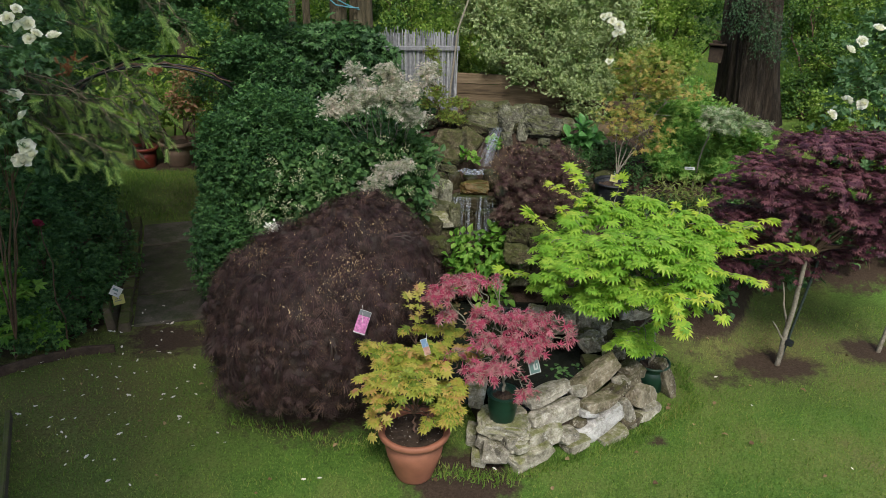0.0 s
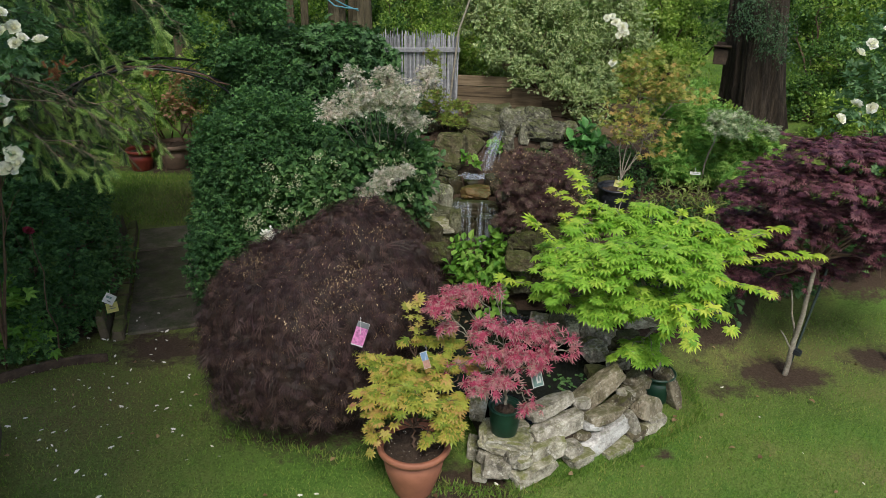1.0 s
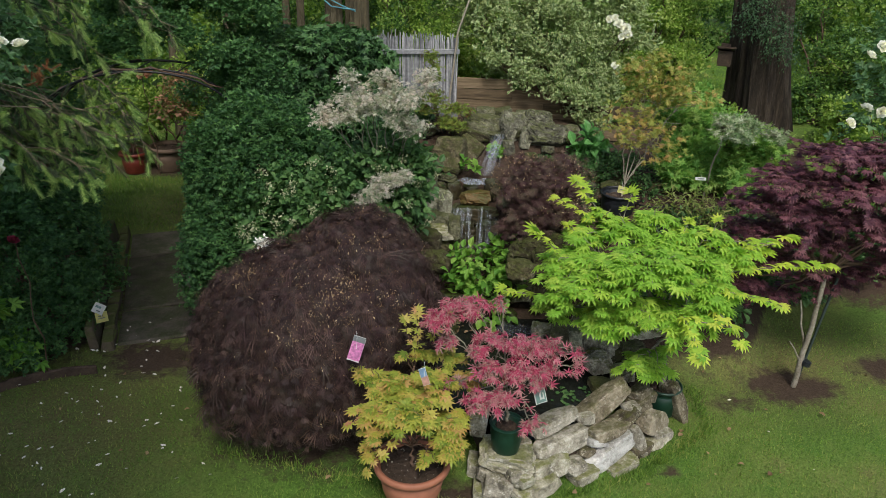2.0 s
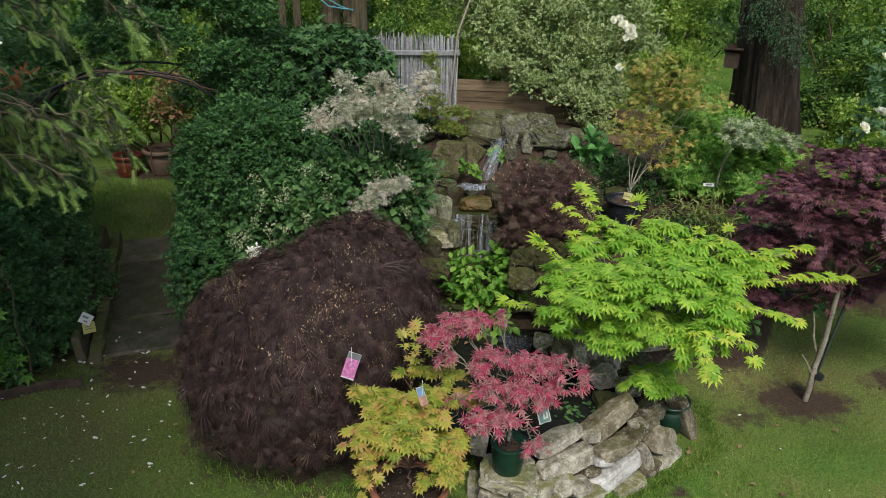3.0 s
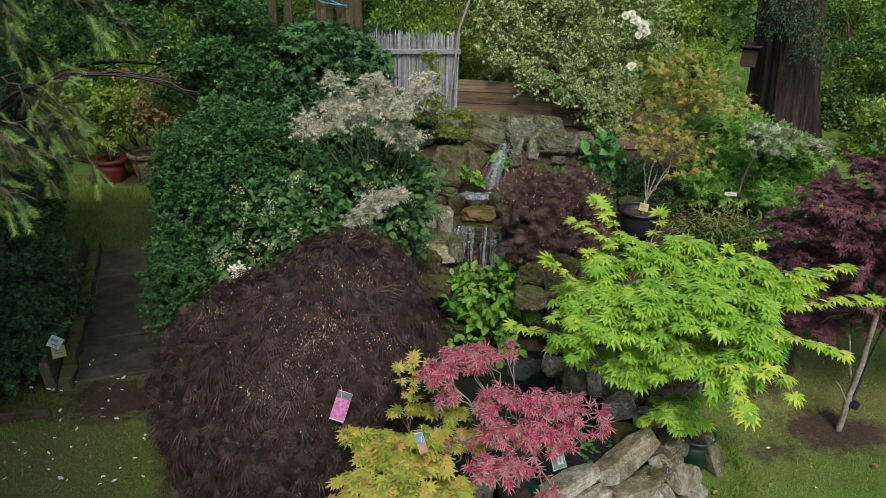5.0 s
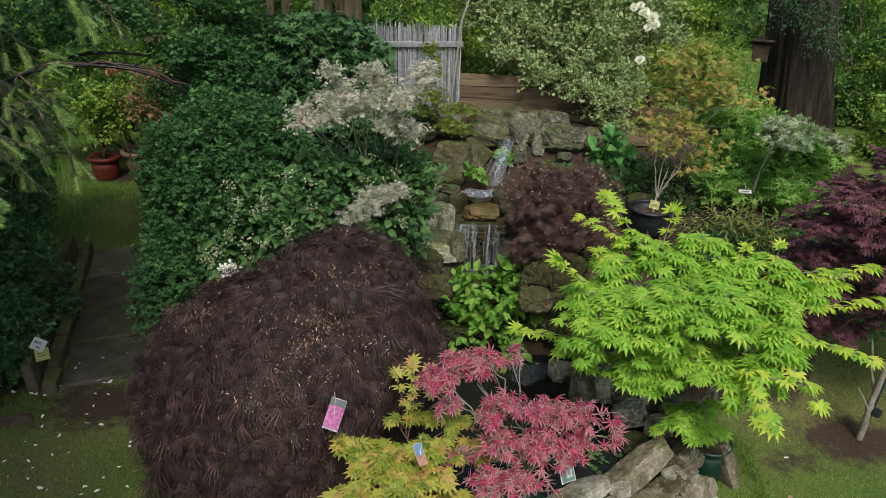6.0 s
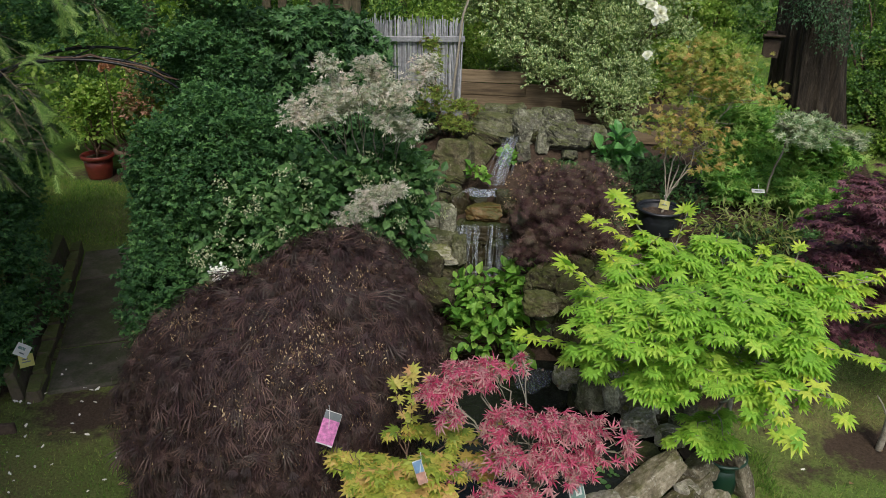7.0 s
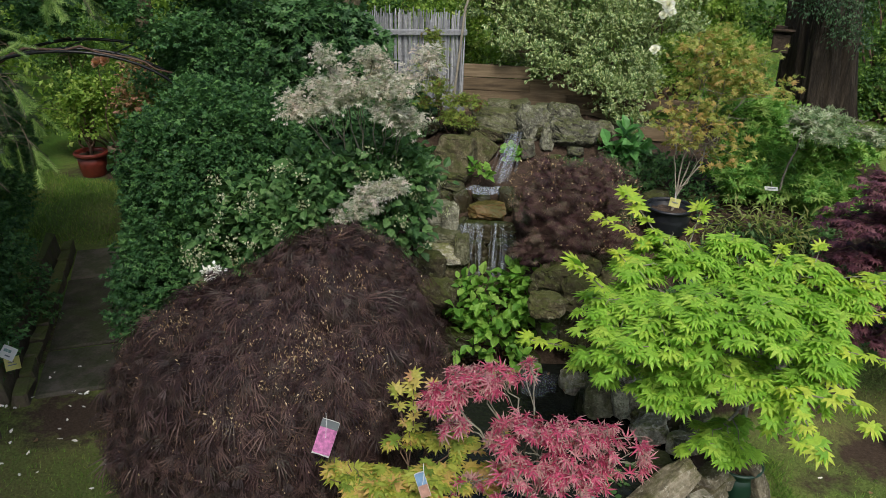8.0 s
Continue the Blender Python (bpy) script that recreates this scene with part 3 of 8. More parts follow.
TD = unit(rng.normal(0, 0.4, TP.shape) + np.array([0, 0, 1.0]))
tagged(cloud("grass_tufts", BLADE, TP, TD, rng.normal(size=TP.shape), 0.025 + 0.035 * rng.random(len(TP)), GRASS), "long untrimmed grass tufts along the stone wall", "grass", kind="stuff")

# fallen white petals
PETAL = plain_material("petal", (0.78, 0.75, 0.68), 0.6, vary=0.12)
petal_leaf = star_leaf(3, 0.9, 0.75, 0.12, 0.8)
px = np.concatenate([rng.normal(-2.45, 0.5, 70), rng.normal(-2.1, 0.6, 34), rng.normal(-2.6, 0.25, 22), rng.uniform(-1.6, 3.4, 14)])
py = np.concatenate([rng.normal(4.15, 0.6, 70), rng.normal(5.0, 0.5, 34), rng.normal(5.6, 0.2, 22), rng.uniform(3.2, 5.2, 14)])
ok = (py > 2.6) & ~((px > -1.75) & (px < 1.9) & (py > 4.25)) & (px > -3.4)
px, py = px[ok], py[ok]
PP = np.stack([px, py, ground_z(px, py) + 0.022], 1)
PD = unit(rng.normal(size=PP.shape) * np.array([1, 1, 0.15]))
tagged(cloud("fallen_petals", petal_leaf, PP, PD, rng.normal(0, 0.25, PP.shape) + np.array([0, 0, 1.0]), 0.011 + 0.015 * rng.random(len(PP)), PETAL), "white rose petals scattered over the grass", "petals", kind="stuff")


# ---- paved path with its edging ----
def block(sx, sy, sz, soft, r, rough=0.0):
    bm = bmesh.new()
    bmesh.ops.create_cube(bm, size=1.0, matrix=Matrix.Diagonal((sx, sy, sz, 1)))
    if soft:
        bmesh.ops.bevel(bm, geom=list(bm.edges), offset=soft, segments=1, affect="EDGES")
    if rough:
        for v in bm.verts:
            v.co += Vector(r.normal(0, rough, 3))
    return bm


PATH_TURN = math.degrees(math.atan2(0.86, 2.39))
path_base = Vector((-2.45, 5.68, 0))
path_dir = Vector((-0.338, 0.941, 0))
path_side = Vector((0.941, 0.338, 0))
path = thing("garden_path", (-2.45, 5.68, 0), "narrow path of weathered dark concrete paving slabs", "path", kind="structure")
for i in range(4):
    p = path_base + path_dir * (0.31 + i * 0.605) + path_side * 0.06
    s = part("paving_slab", block(0.66, 0.572, 0.05, 0.012, rng, 0.004), PAVING, path)
    s.matrix_basis = Matrix.Translation(-path_base) @ pose(p.x, p.y, 0.006 + 0.006 * (i % 2), rng.normal(0, 0.8), rng.normal(0, 0.8), PATH_TURN)
    s.matrix_parent_inverse = Matrix.Identity(4)
edging = thing("path_edging", (-2.75, 5.7, 0), "mossy timber boards and small stone blocks edging the path", "edging", kind="structure")
for i in range(11):
    p = path_base + path_dir * (0.06 + i * 0.235) - path_side * (0.335 + 0.01 * rng.random())
    s = part("edging_block", block(0.09, 0.215, 0.12, 0.012, rng, 0.005), KERB, edging)
    s.matrix_basis = Matrix.Translation(-edging.location) @ pose(p.x, p.y, 0.045 + 0.012 * rng.random(), rng.normal(0, 3), rng.normal(0, 4), PATH_TURN + rng.normal(0, 2))
    s.matrix_parent_inverse = Matrix.Identity(4)
for i in range(4):
    p = path_base + path_dir * (0.3 + i * 0.61) - path_side * 0.46
    s = part("edging_board", block(0.06, 0.6, 0.24, 0.012, rng, 0.007), KERB, edging, "mossy upright edging board")
    s.matrix_basis = Matrix.Translation(-edging.location) @ pose(p.x, p.y, 0.11 + 0.01 * rng.random(), 0, -6, PATH_TURN + rng.normal(0, 1.5))
    s.matrix_parent_inverse = Matrix.Identity(4)
bed_edge = thing("bed_edging", (-3.1, 5.05, 0), "low dark timber board edging along the hedge bed", "edging", kind="structure")
for i in range(6):
    t = (i + 0.5) / 6
    x, y = -3.75 + 1.0 * t, 4.42 + 0.78 * t ** 0.85 + 0.14 * math.sin(t * 3.1)
    slope = math.degrees(math.atan2(0.663 * t ** -0.15 + 0.434 * math.cos(t * 3.1), 1.0))
    s = part("edging_board", block(0.26, 0.03, 0.1, 0.008, rng, 0.003), BARK_DARK, bed_edge)
    s.matrix_basis = Matrix.Translation(-bed_edge.location) @ pose(x, y, 0.03, 0, 0, slope)
    s.matrix_parent_inverse = Matrix.Identity(4)
plank = part("border_board", block(0.035, 1.3, 0.08, 0.006, rng, 0.003), KERB)
plank.matrix_basis = pose(-2.76, 3.72, 0.05, 0, 0, 27.8)
tagged(plank, "weathered timber board edging the lawn", "edging", kind="structure")


# ---- stones ----
def stone(owner, x, y, z, sx, sy, sz, turn=0, tilt=0, roll=0, mat=None, blocky=0.6, name="stone"):
    """A quarried rock: a rounded, chipped block with flat breaks and uneven faces."""
    r = np.random.default_rng(int(abs(x * 911 + y * 373 + z * 131) * 100) + 5)
    bm = bmesh.new()
    bmesh.ops.create_cube(bm, size=2.0)
    bmesh.ops.subdivide_edges(bm, edges=list(bm.edges), cuts=10 if max(sx, sy, sz) > 0.16 else 5, use_grid_fill=True)
    off = Vector(r.uniform(-50, 50, 3))
    power = 3.5 + 9.0 * blocky
    square = blocky > 0.9
    cuts = [(Vector(unit(r.normal(size=3) + np.sign(r.normal(size=3)) * (0.9 if square else 0.6))), r.uniform(1.12, 1.4) if square else r.uniform(0.75, 1.05) + 0.3 * blocky) for _ in range(9 if square else 14)]
    corner = r.normal(0, 0.12, (8, 3))
    loose = 1.15 - blocky
    skew, taper = r.normal(0, 0.2 * loose, 2), r.uniform(-0.2, 0.2) * loose
    swell, lump, chip = (0.03, 0.05, 0.05) if blocky > 0.95 else (0.08, 0.11, 0.1)
    for v in bm.verts:
        c = v.co.copy()
        v.co = c / (abs(c.x) ** power + abs(c.y) ** power + abs(c.z) ** power) ** (1 / power)
        v.co.x = v.co.x * (1 + taper * v.co.z) + skew[0] * v.co.z
        v.co.z += skew[1] * v.co.x
        for q in range(8):
            s = Vector((1 if q & 1 else -1, 1 if q & 2 else -1, 1 if q & 4 else -1))
            v.co += Vector(corner[q]) * ((1 + s.x * c.x) * (1 + s.y * c.y) * (1 + s.z * c.z) / 8)
        for n, d in cuts:
            over = v.co.dot(n) - d
            if over > 0:
                v.co -= n * over * 0.97
        v.co += c.normalized() * (swell * noise.noise(c * 1.2 + off) + lump * noise.noise(c * 2.9 + off) + chip * noise.noise(c * 7.5 + off))
        v.co = Vector((v.co.x * sx / 2, v.co.y * sy / 2, v.co.z * sz / 2))
    ob = part(name, bm, mat or STONE_GREY, owner, shade=False)
    ob.matrix_basis = Matrix.Translation(-owner.location) @ pose(x, y, z, tilt, roll, turn)
    ob.matrix_parent_inverse = Matrix.Identity(4)
    return ob

pond_wall = thing("pond_wall", (0.9, 4.3, 0), "dry stone wall of rough grey limestone round a raised pond", "stone wall")
core = bmesh.new()
line = [(0.3, 4.62), (0.4, 4.28), (0.6, 4.16), (0.9, 4.36), (1.22, 4.58), (1.48, 4.78), (1.5, 5.25)]
wide = 0.06
low = [core.verts.new((x, y, -0.02)) for x, y in line]
for a, b in zip(line, line[1:]):
    n = unit(np.array([-(b[1] - a[1]), b[0] - a[0]])) * wide
    q = [core.verts.new((p[0] + s * n[0], p[1] + s * n[1], z)) for z in (-0.02, 0.17) for p, s in ((a, -1), (b, -1), (b, 1), (a, 1))]
    for f in ((4, 5, 6, 7), (0, 1, 5, 4), (1, 2, 6, 5), (2, 3, 7, 6), (3, 0, 4, 7)):
        core.faces.new([q[i] for i in f])
for v in low:
    core.verts.remove(v)
part("earth_core", core, BARK_DARK, pond_wall, "dark earth packed between the stones")
rockery = thing("rockery", (0.5, 6.8, 0), "tall rockery of mossy brown and grey stones with a cascade", "rockery")
# front wall of the pond
stone(pond_wall, 0.64, 4.04, 0.07, 0.33, 0.14, 0.11, 29, 0, -12, STONE_MOSSY, 1.0)
stone(pond_wall, 1.13, 4.62, 0.31, 0.45, 0.13, 0.14, 29, -19, -29, STONE_TAN, 1.0)
stone(pond_wall, 0.80, 4.28, 0.22, 0.38, 0.14, 0.13, 29, -13, -7, STONE_GREY, 1.0)
stone(pond_wall, 0.76, 4.37, 0.33, 0.35, 0.14, 0.09, 29, -16, -12, STONE_GREY, 1.0)
stone(pond_wall, 1.15, 4.38, 0.08, 0.40, 0.14, 0.14, 29, -13, -25, STONE_PALE, 1.0)
stone(pond_wall, 1.14, 4.43, 0.22, 0.26, 0.14, 0.08, 29, -12, -3, STONE_TAN, 1.0)
stone(pond_wall, 1.05, 4.37, 0.18, 0.13, 0.13, 0.06, 29, -13, 10, STONE_PALE, 1.0)
stone(pond_wall, 1.26, 4.54, 0.23, 0.23, 0.13, 0.08, 29, -15, -30, STONE_TAN, 1.0)
stone(pond_wall, 1.36, 4.49, 0.09, 0.07, 0.13, 0.22, 40, -13, -4, STONE_GREY, 1.0)
stone(pond_wall, 1.52, 4.67, 0.12, 0.25, 0.13, 0.18, 40, -15, 32, STONE_TAN, 1.0)
stone(pond_wall, 1.42, 4.74, 0.32, 0.14, 0.13, 0.08, 40, -15, -5, STONE_TAN, 1.0)
stone(pond_wall, 1.40, 4.69, 0.26, 0.15, 0.13, 0.09, 40, -15, -10, STONE_TAN, 1.0)
stone(pond_wall, 1.75, 4.92, 0.12, 0.11, 0.13, 0.33, 40, -21, -14, STONE_TAN, 1.0)
stone(pond_wall, 0.71, 4.15, 0.14, 0.28, 0.14, 0.13, 29, -11, -5, STONE_MOSSY, 1.0)
stone(pond_wall, 0.90, 4.22, 0.09, 0.14, 0.13, 0.10, 29, -11, 5, STONE_GREY, 1.0)
stone(pond_wall, 1.24, 4.34, 0.01, 0.26, 0.14, 0.07, 29, -8, -8, STONE_MOSSY, 1.0)
stone(pond_wall, 0.97, 4.21, 0.03, 0.18, 0.14, 0.08, 29, -8, -4, STONE_MOSSY, 1.0)
stone(pond_wall, 1.53, 4.60, 0.03, 0.26, 0.14, 0.08, 40, -11, 0, STONE_MOSSY, 1.0)
stone(pond_wall, 1.22, 4.43, 0.13, 0.15, 0.13, 0.08, 29, -14, -20, STONE_GREY, 1.0)
stone(pond_wall, 0.44, 4.12, 0.24, 0.36, 0.26, 0.15, -8, 0, 3, STONE_MOSSY, 0.7)
stone(pond_wall, 0.47, 4.15, 0.09, 0.34, 0.22, 0.2, -8, 0, 0, STONE_GREY, 0.9)
stone(pond_wall, 0.34, 4.09, 0.14, 0.15, 0.17, 0.09, -8, 0, 5, STONE_GREY, 0.96)
stone(pond_wall, 0.39, 4.01, 0.12, 0.19, 0.17, 0.12, -8, 0, 10, STONE_GREY, 0.96)
stone(pond_wall, 0.52, 4.04, 0.17, 0.14, 0.17, 0.12, -8, 0, 0, STONE_MOSSY, 0.96)
stone(pond_wall, 0.28, 4.42, 0.28, 0.11, 0.17, 0.17, -8, 0, 0, STONE_MOSSY, 0.96)
stone(pond_wall, 0.29, 4.04, 0.04, 0.11, 0.17, 0.08, -8, 0, 0, STONE_MOSSY, 0.96)
stone(pond_wall, 0.34, 4.26, 0.14, 0.10, 0.17, 0.11, -8, 0, 0, STONE_GREY, 0.96)
stone(pond_wall, 0.26, 4.26, 0.04, 0.11, 0.17, 0.13, -8, 0, 0, STONE_MOSSY, 0.96)
# small stones packed into the gaps of the wall
for x, y, z, size, mat_here in ((0.5, 4.0, 0.2, 0.11, STONE_GREY), (0.98, 4.33, 0.13, 0.1, STONE_TAN), (0.99, 4.45, 0.3, 0.09, STONE_GREY), (0.56, 4.05, 0.2, 0.1, STONE_TAN), (1.4, 4.48, 0.03, 0.12, STONE_TAN), (1.33, 4.6, 0.28, 0.1, STONE_GREY), (0.44, 4.2, 0.08, 0.12, STONE_MOSSY), (0.56, 3.98, 0.17, 0.09, STONE_MOSSY), (1.28, 4.47, 0.16, 0.1, STONE_GREY), (0.55, 4.2, 0.28, 0.09, STONE_TAN), (1.56, 4.62, 0.06, 0.13, STONE_GREY), (1.46, 4.74, 0.3, 0.1, STONE_TAN)):
    stone(pond_wall, x, y, z, size * 1.15, size * 0.9, size * 0.75, 30, 0, 8 * math.sin(x * 40), mat_here, 1.0)
# rockery
stone(rockery, 0.03, 6.42, 0.7, 0.2, 0.16, 0.18, 12, -6, 4, STONE_BROWN, 0.6)
stone(rockery, 0.05, 6.36, 0.54, 0.22, 0.18, 0.2, -9, -6, -3, STONE_WET, 0.5)
stone(rockery, 0.69, 6.00, 0.83, 0.29, 0.17, 0.21, -2, -6, 0, STONE_BROWN, 0.5)
stone(rockery, 0.84, 5.89, 0.79, 0.24, 0.15, 0.24, -8, -6, -1, STONE_BROWN, 0.5)
stone(rockery, 0.63, 5.79, 0.75, 0.24, 0.14, 0.16, 5, -6, 6, STONE_BROWN, 0.5)
stone(rockery, 0.89, 6.04, 0.90, 0.21, 0.14, 0.17, 2, -6, 6, STONE_BROWN, 0.5)
stone(rockery, -0.36, 6.15, 0.85, 0.25, 0.15, 0.21, -5, -6, -4, STONE_BROWN, 0.5)
stone(rockery, -0.15, 6.20, 0.79, 0.25, 0.15, 0.25, -1, -6, 6, STONE_BROWN, 0.5)
stone(rockery, -0.27, 6.00, 0.73, 0.29, 0.17, 0.16, -2, -6, 2, STONE_BROWN, 0.5)
stone(rockery, -0.06, 5.99, 0.70, 0.25, 0.15, 0.21, 2, -6, -1, STONE_BROWN, 0.5)
stone(rockery, 0.13, 6.62, 0.66, 0.30, 0.16, 0.30, -6, -6, 5, STONE_WET, 0.3)
stone(rockery, 0.38, 6.64, 0.68, 0.28, 0.16, 0.32, -7, -6, 5, STONE_WET, 0.3)
stone(rockery, 0.26, 6.58, 0.53, 0.46, 0.16, 0.24, 2, -6, 3, STONE_WET, 0.3)
stone(rockery, 0.25, 6.72, 0.84, 0.44, 0.14, 0.18, -7, -6, -4, STONE_WET, 0.4)
stone(rockery, 0.34, 7.56, 1.50, 0.35, 0.25, 0.21, -10, -10, 6, STONE_MID, 0.92)
stone(rockery, 0.62, 7.50, 1.50, 0.28, 0.19, 0.28, 15, -15, 10, STONE_LICHEN, 0.4)
stone(rockery, 0.90, 7.70, 1.52, 0.29, 0.21, 0.17, 5, -10, 12, STONE_LICHEN, 0.92)
stone(rockery, 0.95, 7.47, 1.42, 0.37, 0.27, 0.23, 5, -25, 4, STONE_LICHEN, 0.92)
stone(rockery, 0.75, 7.42, 1.41, 0.10, 0.14, 0.21, 10, -10, 12, STONE_LICHEN, 0.92)
stone(rockery, 0.37, 7.84, 1.55, 0.20, 0.15, 0.10, 0, 0, 0, STONE_MID, 0.92)
stone(rockery, 0.54, 7.89, 1.54, 0.20, 0.15, 0.08, 10, 0, -4, STONE_MID, 0.92)
stone(rockery, 0.19, 7.83, 1.54, 0.15, 0.14, 0.08, 0, 0, 0, STONE_MID, 0.92)
stone(rockery, 0.74, 7.79, 1.53, 0.12, 0.14, 0.11, 0, 0, 0, STONE_MID, 0.92)
stone(rockery, 0.97, 7.33, 1.32, 0.12, 0.14, 0.07, 0, -10, 0, STONE_LICHEN, 0.92)
stone(rockery, 0.58, 7.33, 1.33, 0.12, 0.14, 0.14, 10, -10, 0, STONE_LICHEN, 0.92)
stone(rockery, 0.30, 7.44, 1.41, 0.23, 0.17, 0.08, 0, -5, 12, STONE_BROWN, 0.92)
stone(rockery, 0.21, 7.34, 1.31, 0.23, 0.17, 0.21, -10, -15, 30, STONE_BROWN, 0.92)
stone(rockery, 0.02, 7.20, 1.29, 0.29, 0.21, 0.30, -15, -15, 5, STONE_BROWN, 0.92)
stone(rockery, -0.11, 7.08, 1.20, 0.12, 0.14, 0.08, 10, -10, 0, STONE_MID, 0.92)
stone(rockery, 0.00, 7.04, 1.10, 0.17, 0.14, 0.08, 10, -10, 10, STONE_MID, 0.92)
stone(rockery, 0.03, 7.08, 1.16, 0.16, 0.14, 0.06, 10, -10, 5, STONE_BROWN, 0.92)
stone(rockery, 0.08, 6.99, 0.97, 0.15, 0.14, 0.23, 5, -5, 0, STONE_WET, 0.2)
stone(rockery, 0.23, 6.99, 1.02, 0.13, 0.14, 0.09, 0, -5, 0, STONE_WET, 0.3)
stone(rockery, 0.25, 6.84, 0.97, 0.26, 0.18, 0.14, 0, -5, 2, STONE_OCHRE, 0.4)
stone(rockery, 0.43, 6.94, 1.02, 0.16, 0.14, 0.21, -5, -5, 0, STONE_WET, 0.4)
stone(rockery, 0.50, 6.74, 0.97, 0.07, 0.14, 0.09, 5, 0, 0, STONE_MID, 0.92)
stone(rockery, 0.58, 6.63, 1.02, 0.13, 0.14, 0.11, 5, -5, 0, STONE_MID, 0.92)
stone(rockery, -0.13, 6.64, 1.00, 0.21, 0.15, 0.24, 0, -8, 0, STONE_LICHEN, 0.92)
stone(rockery, -0.01, 6.58, 1.01, 0.12, 0.14, 0.21, 5, -8, 3, STONE_LICHEN, 0.92)
stone(rockery, -0.17, 6.79, 1.14, 0.15, 0.14, 0.15, 0, -8, 0, STONE_MID, 0.92)
stone(rockery, -0.08, 6.88, 1.06, 0.12, 0.14, 0.08, 0, -8, 0, STONE_BROWN, 0.92)
stone(rockery, -0.08, 6.50, 0.90, 0.26, 0.19, 0.11, 5, -5, 4, STONE_MID, 0.92)
stone(rockery, -0.11, 6.40, 0.82, 0.29, 0.20, 0.15, 0, -8, -4, STONE_MOSSY, 0.4)
stone(rockery, 0.08, 6.38, 0.86, 0.11, 0.14, 0.20, 0, -5, 0, STONE_MID, 0.92)
stone(rockery, -0.16, 6.24, 0.80, 0.16, 0.14, 0.10, 0, -5, 0, STONE_BROWN, 0.92)
stone(rockery, 0.79, 7.24, 1.26, 0.11, 0.14, 0.08, 0, 0, 0, STONE_BROWN, 0.92)
stone(rockery, 0.89, 7.24, 1.25, 0.09, 0.14, 0.05, 0, 0, 0, STONE_MID, 0.92)
stone(rockery, 0.71, 6.09, 0.45, 0.24, 0.18, 0.22, 0, -8, 0, STONE_MID, 0.92)
stone(rockery, 0.82, 6.04, 0.42, 0.12, 0.14, 0.27, 0, -5, 5, STONE_BROWN, 0.92)
stone(rockery, 0.62, 6.19, 0.35, 0.16, 0.14, 0.20, 0, -5, 0, STONE_BROWN, 0.92)
stone(rockery, 0.95, 5.39, 0.35, 0.20, 0.15, 0.26, -8, -8, -6, STONE_MID, 0.92)
stone(rockery, 1.04, 5.33, 0.39, 0.09, 0.14, 0.23, 0, -5, -12, STONE_LICHEN, 0.92)
stone(rockery, 1.20, 5.44, 0.31, 0.21, 0.15, 0.29, 5, -5, 0, STONE_MOSSY, 0.5)
stone(rockery, 1.21, 5.19, 0.26, 0.21, 0.14, 0.16, 8, -5, 0, STONE_MOSSY, 0.6)
stone(rockery, 1.38, 5.33, 0.24, 0.16, 0.14, 0.20, 0, -5, 0, STONE_BROWN, 0.92)
stone(rockery, 1.49, 5.29, 0.27, 0.16, 0.14, 0.22, 10, -5, 0, STONE_MID, 0.92)
stone(rockery, 1.20, 4.99, 0.19, 0.17, 0.14, 0.10, 10, -5, 4, STONE_BROWN, 0.92)
stone(rockery, 1.39, 5.13, 0.22, 0.14, 0.14, 0.10, 0, -5, 0, STONE_MID, 0.92)
stone(rockery, 0.87, 5.49, 0.21, 0.12, 0.14, 0.19, 0, -5, 0, STONE_WET, 0.4)
stone(rockery, 1.12, 6.24, 0.86, 0.24, 0.18, 0.16, -20, -5, -7, STONE_BROWN, 0.55)
stone(rockery, 1.80, 6.75, 1.10, 0.26, 0.20, 0.18, 10, -5, 3, STONE_BROWN, 0.55)
stone(rockery, 0.41, 6.04, 0.37, 0.20, 0.16, 0.16, 0, -5, 0, STONE_WET, 0.55)
stone(rockery, 0.10, 5.94, 0.37, 0.23, 0.17, 0.15, -10, -5, -4, STONE_WET, 0.55)
stone(rockery, 1.05, 6.55, 0.9, 0.25, 0.23, 0.18, 20, -8, 5, STONE_BROWN, 0.92)
stone(rockery, 1.2, 6.2, 0.72, 0.31, 0.25, 0.21, -15, -5, 3, STONE_BROWN, 0.92)
stone(rockery, 1.3, 6.75, 1.05, 0.24, 0.22, 0.16, 33, 0, 6, STONE_MID, 0.92)
stone(rockery, 1.75, 6.15, 0.78, 0.14, 0.23, 0.20, 10, -6, 0, STONE_BROWN, 0.92)
stone(rockery, 1.68, 5.65, 0.4, 0.30, 0.25, 0.28, 8, 0, 0, STONE_GREY, 0.6)
stone(rockery, 0.55, 5.95, 0.2, 0.19, 0.16, 0.14, -10, -3, -6, STONE_WET, 0.7)
stone(rockery, 0.35, 5.82, 0.16, 0.18, 0.14, 0.12, -29, -10, -9, STONE_WET, 0.7)
stone(rockery, 0.05, 5.75, 0.15, 0.18, 0.15, 0.14, -33, -5, 7, STONE_WET, 0.7)
stone(rockery, 0.2, 5.7, 0.1, 0.14, 0.12, 0.10, -18, -9, -1, STONE_WET, 0.7)
stone(rockery, 0.5, 5.68, 0.1, 0.13, 0.11, 0.09, -13, -12, -1, STONE_WET, 0.7)
stone(rockery, -0.08, 5.85, 0.3, 0.19, 0.16, 0.17, -1, -3, 2, STONE_WET, 0.7)
stone(rockery, 0.10, 6.80, 0.62, 0.30, 0.24, 0.56, 8, -5, 3, STONE_WET, 0.5)
stone(rockery, 0.36, 6.82, 0.60, 0.32, 0.24, 0.54, -12, -5, -4, STONE_WET, 0.5)
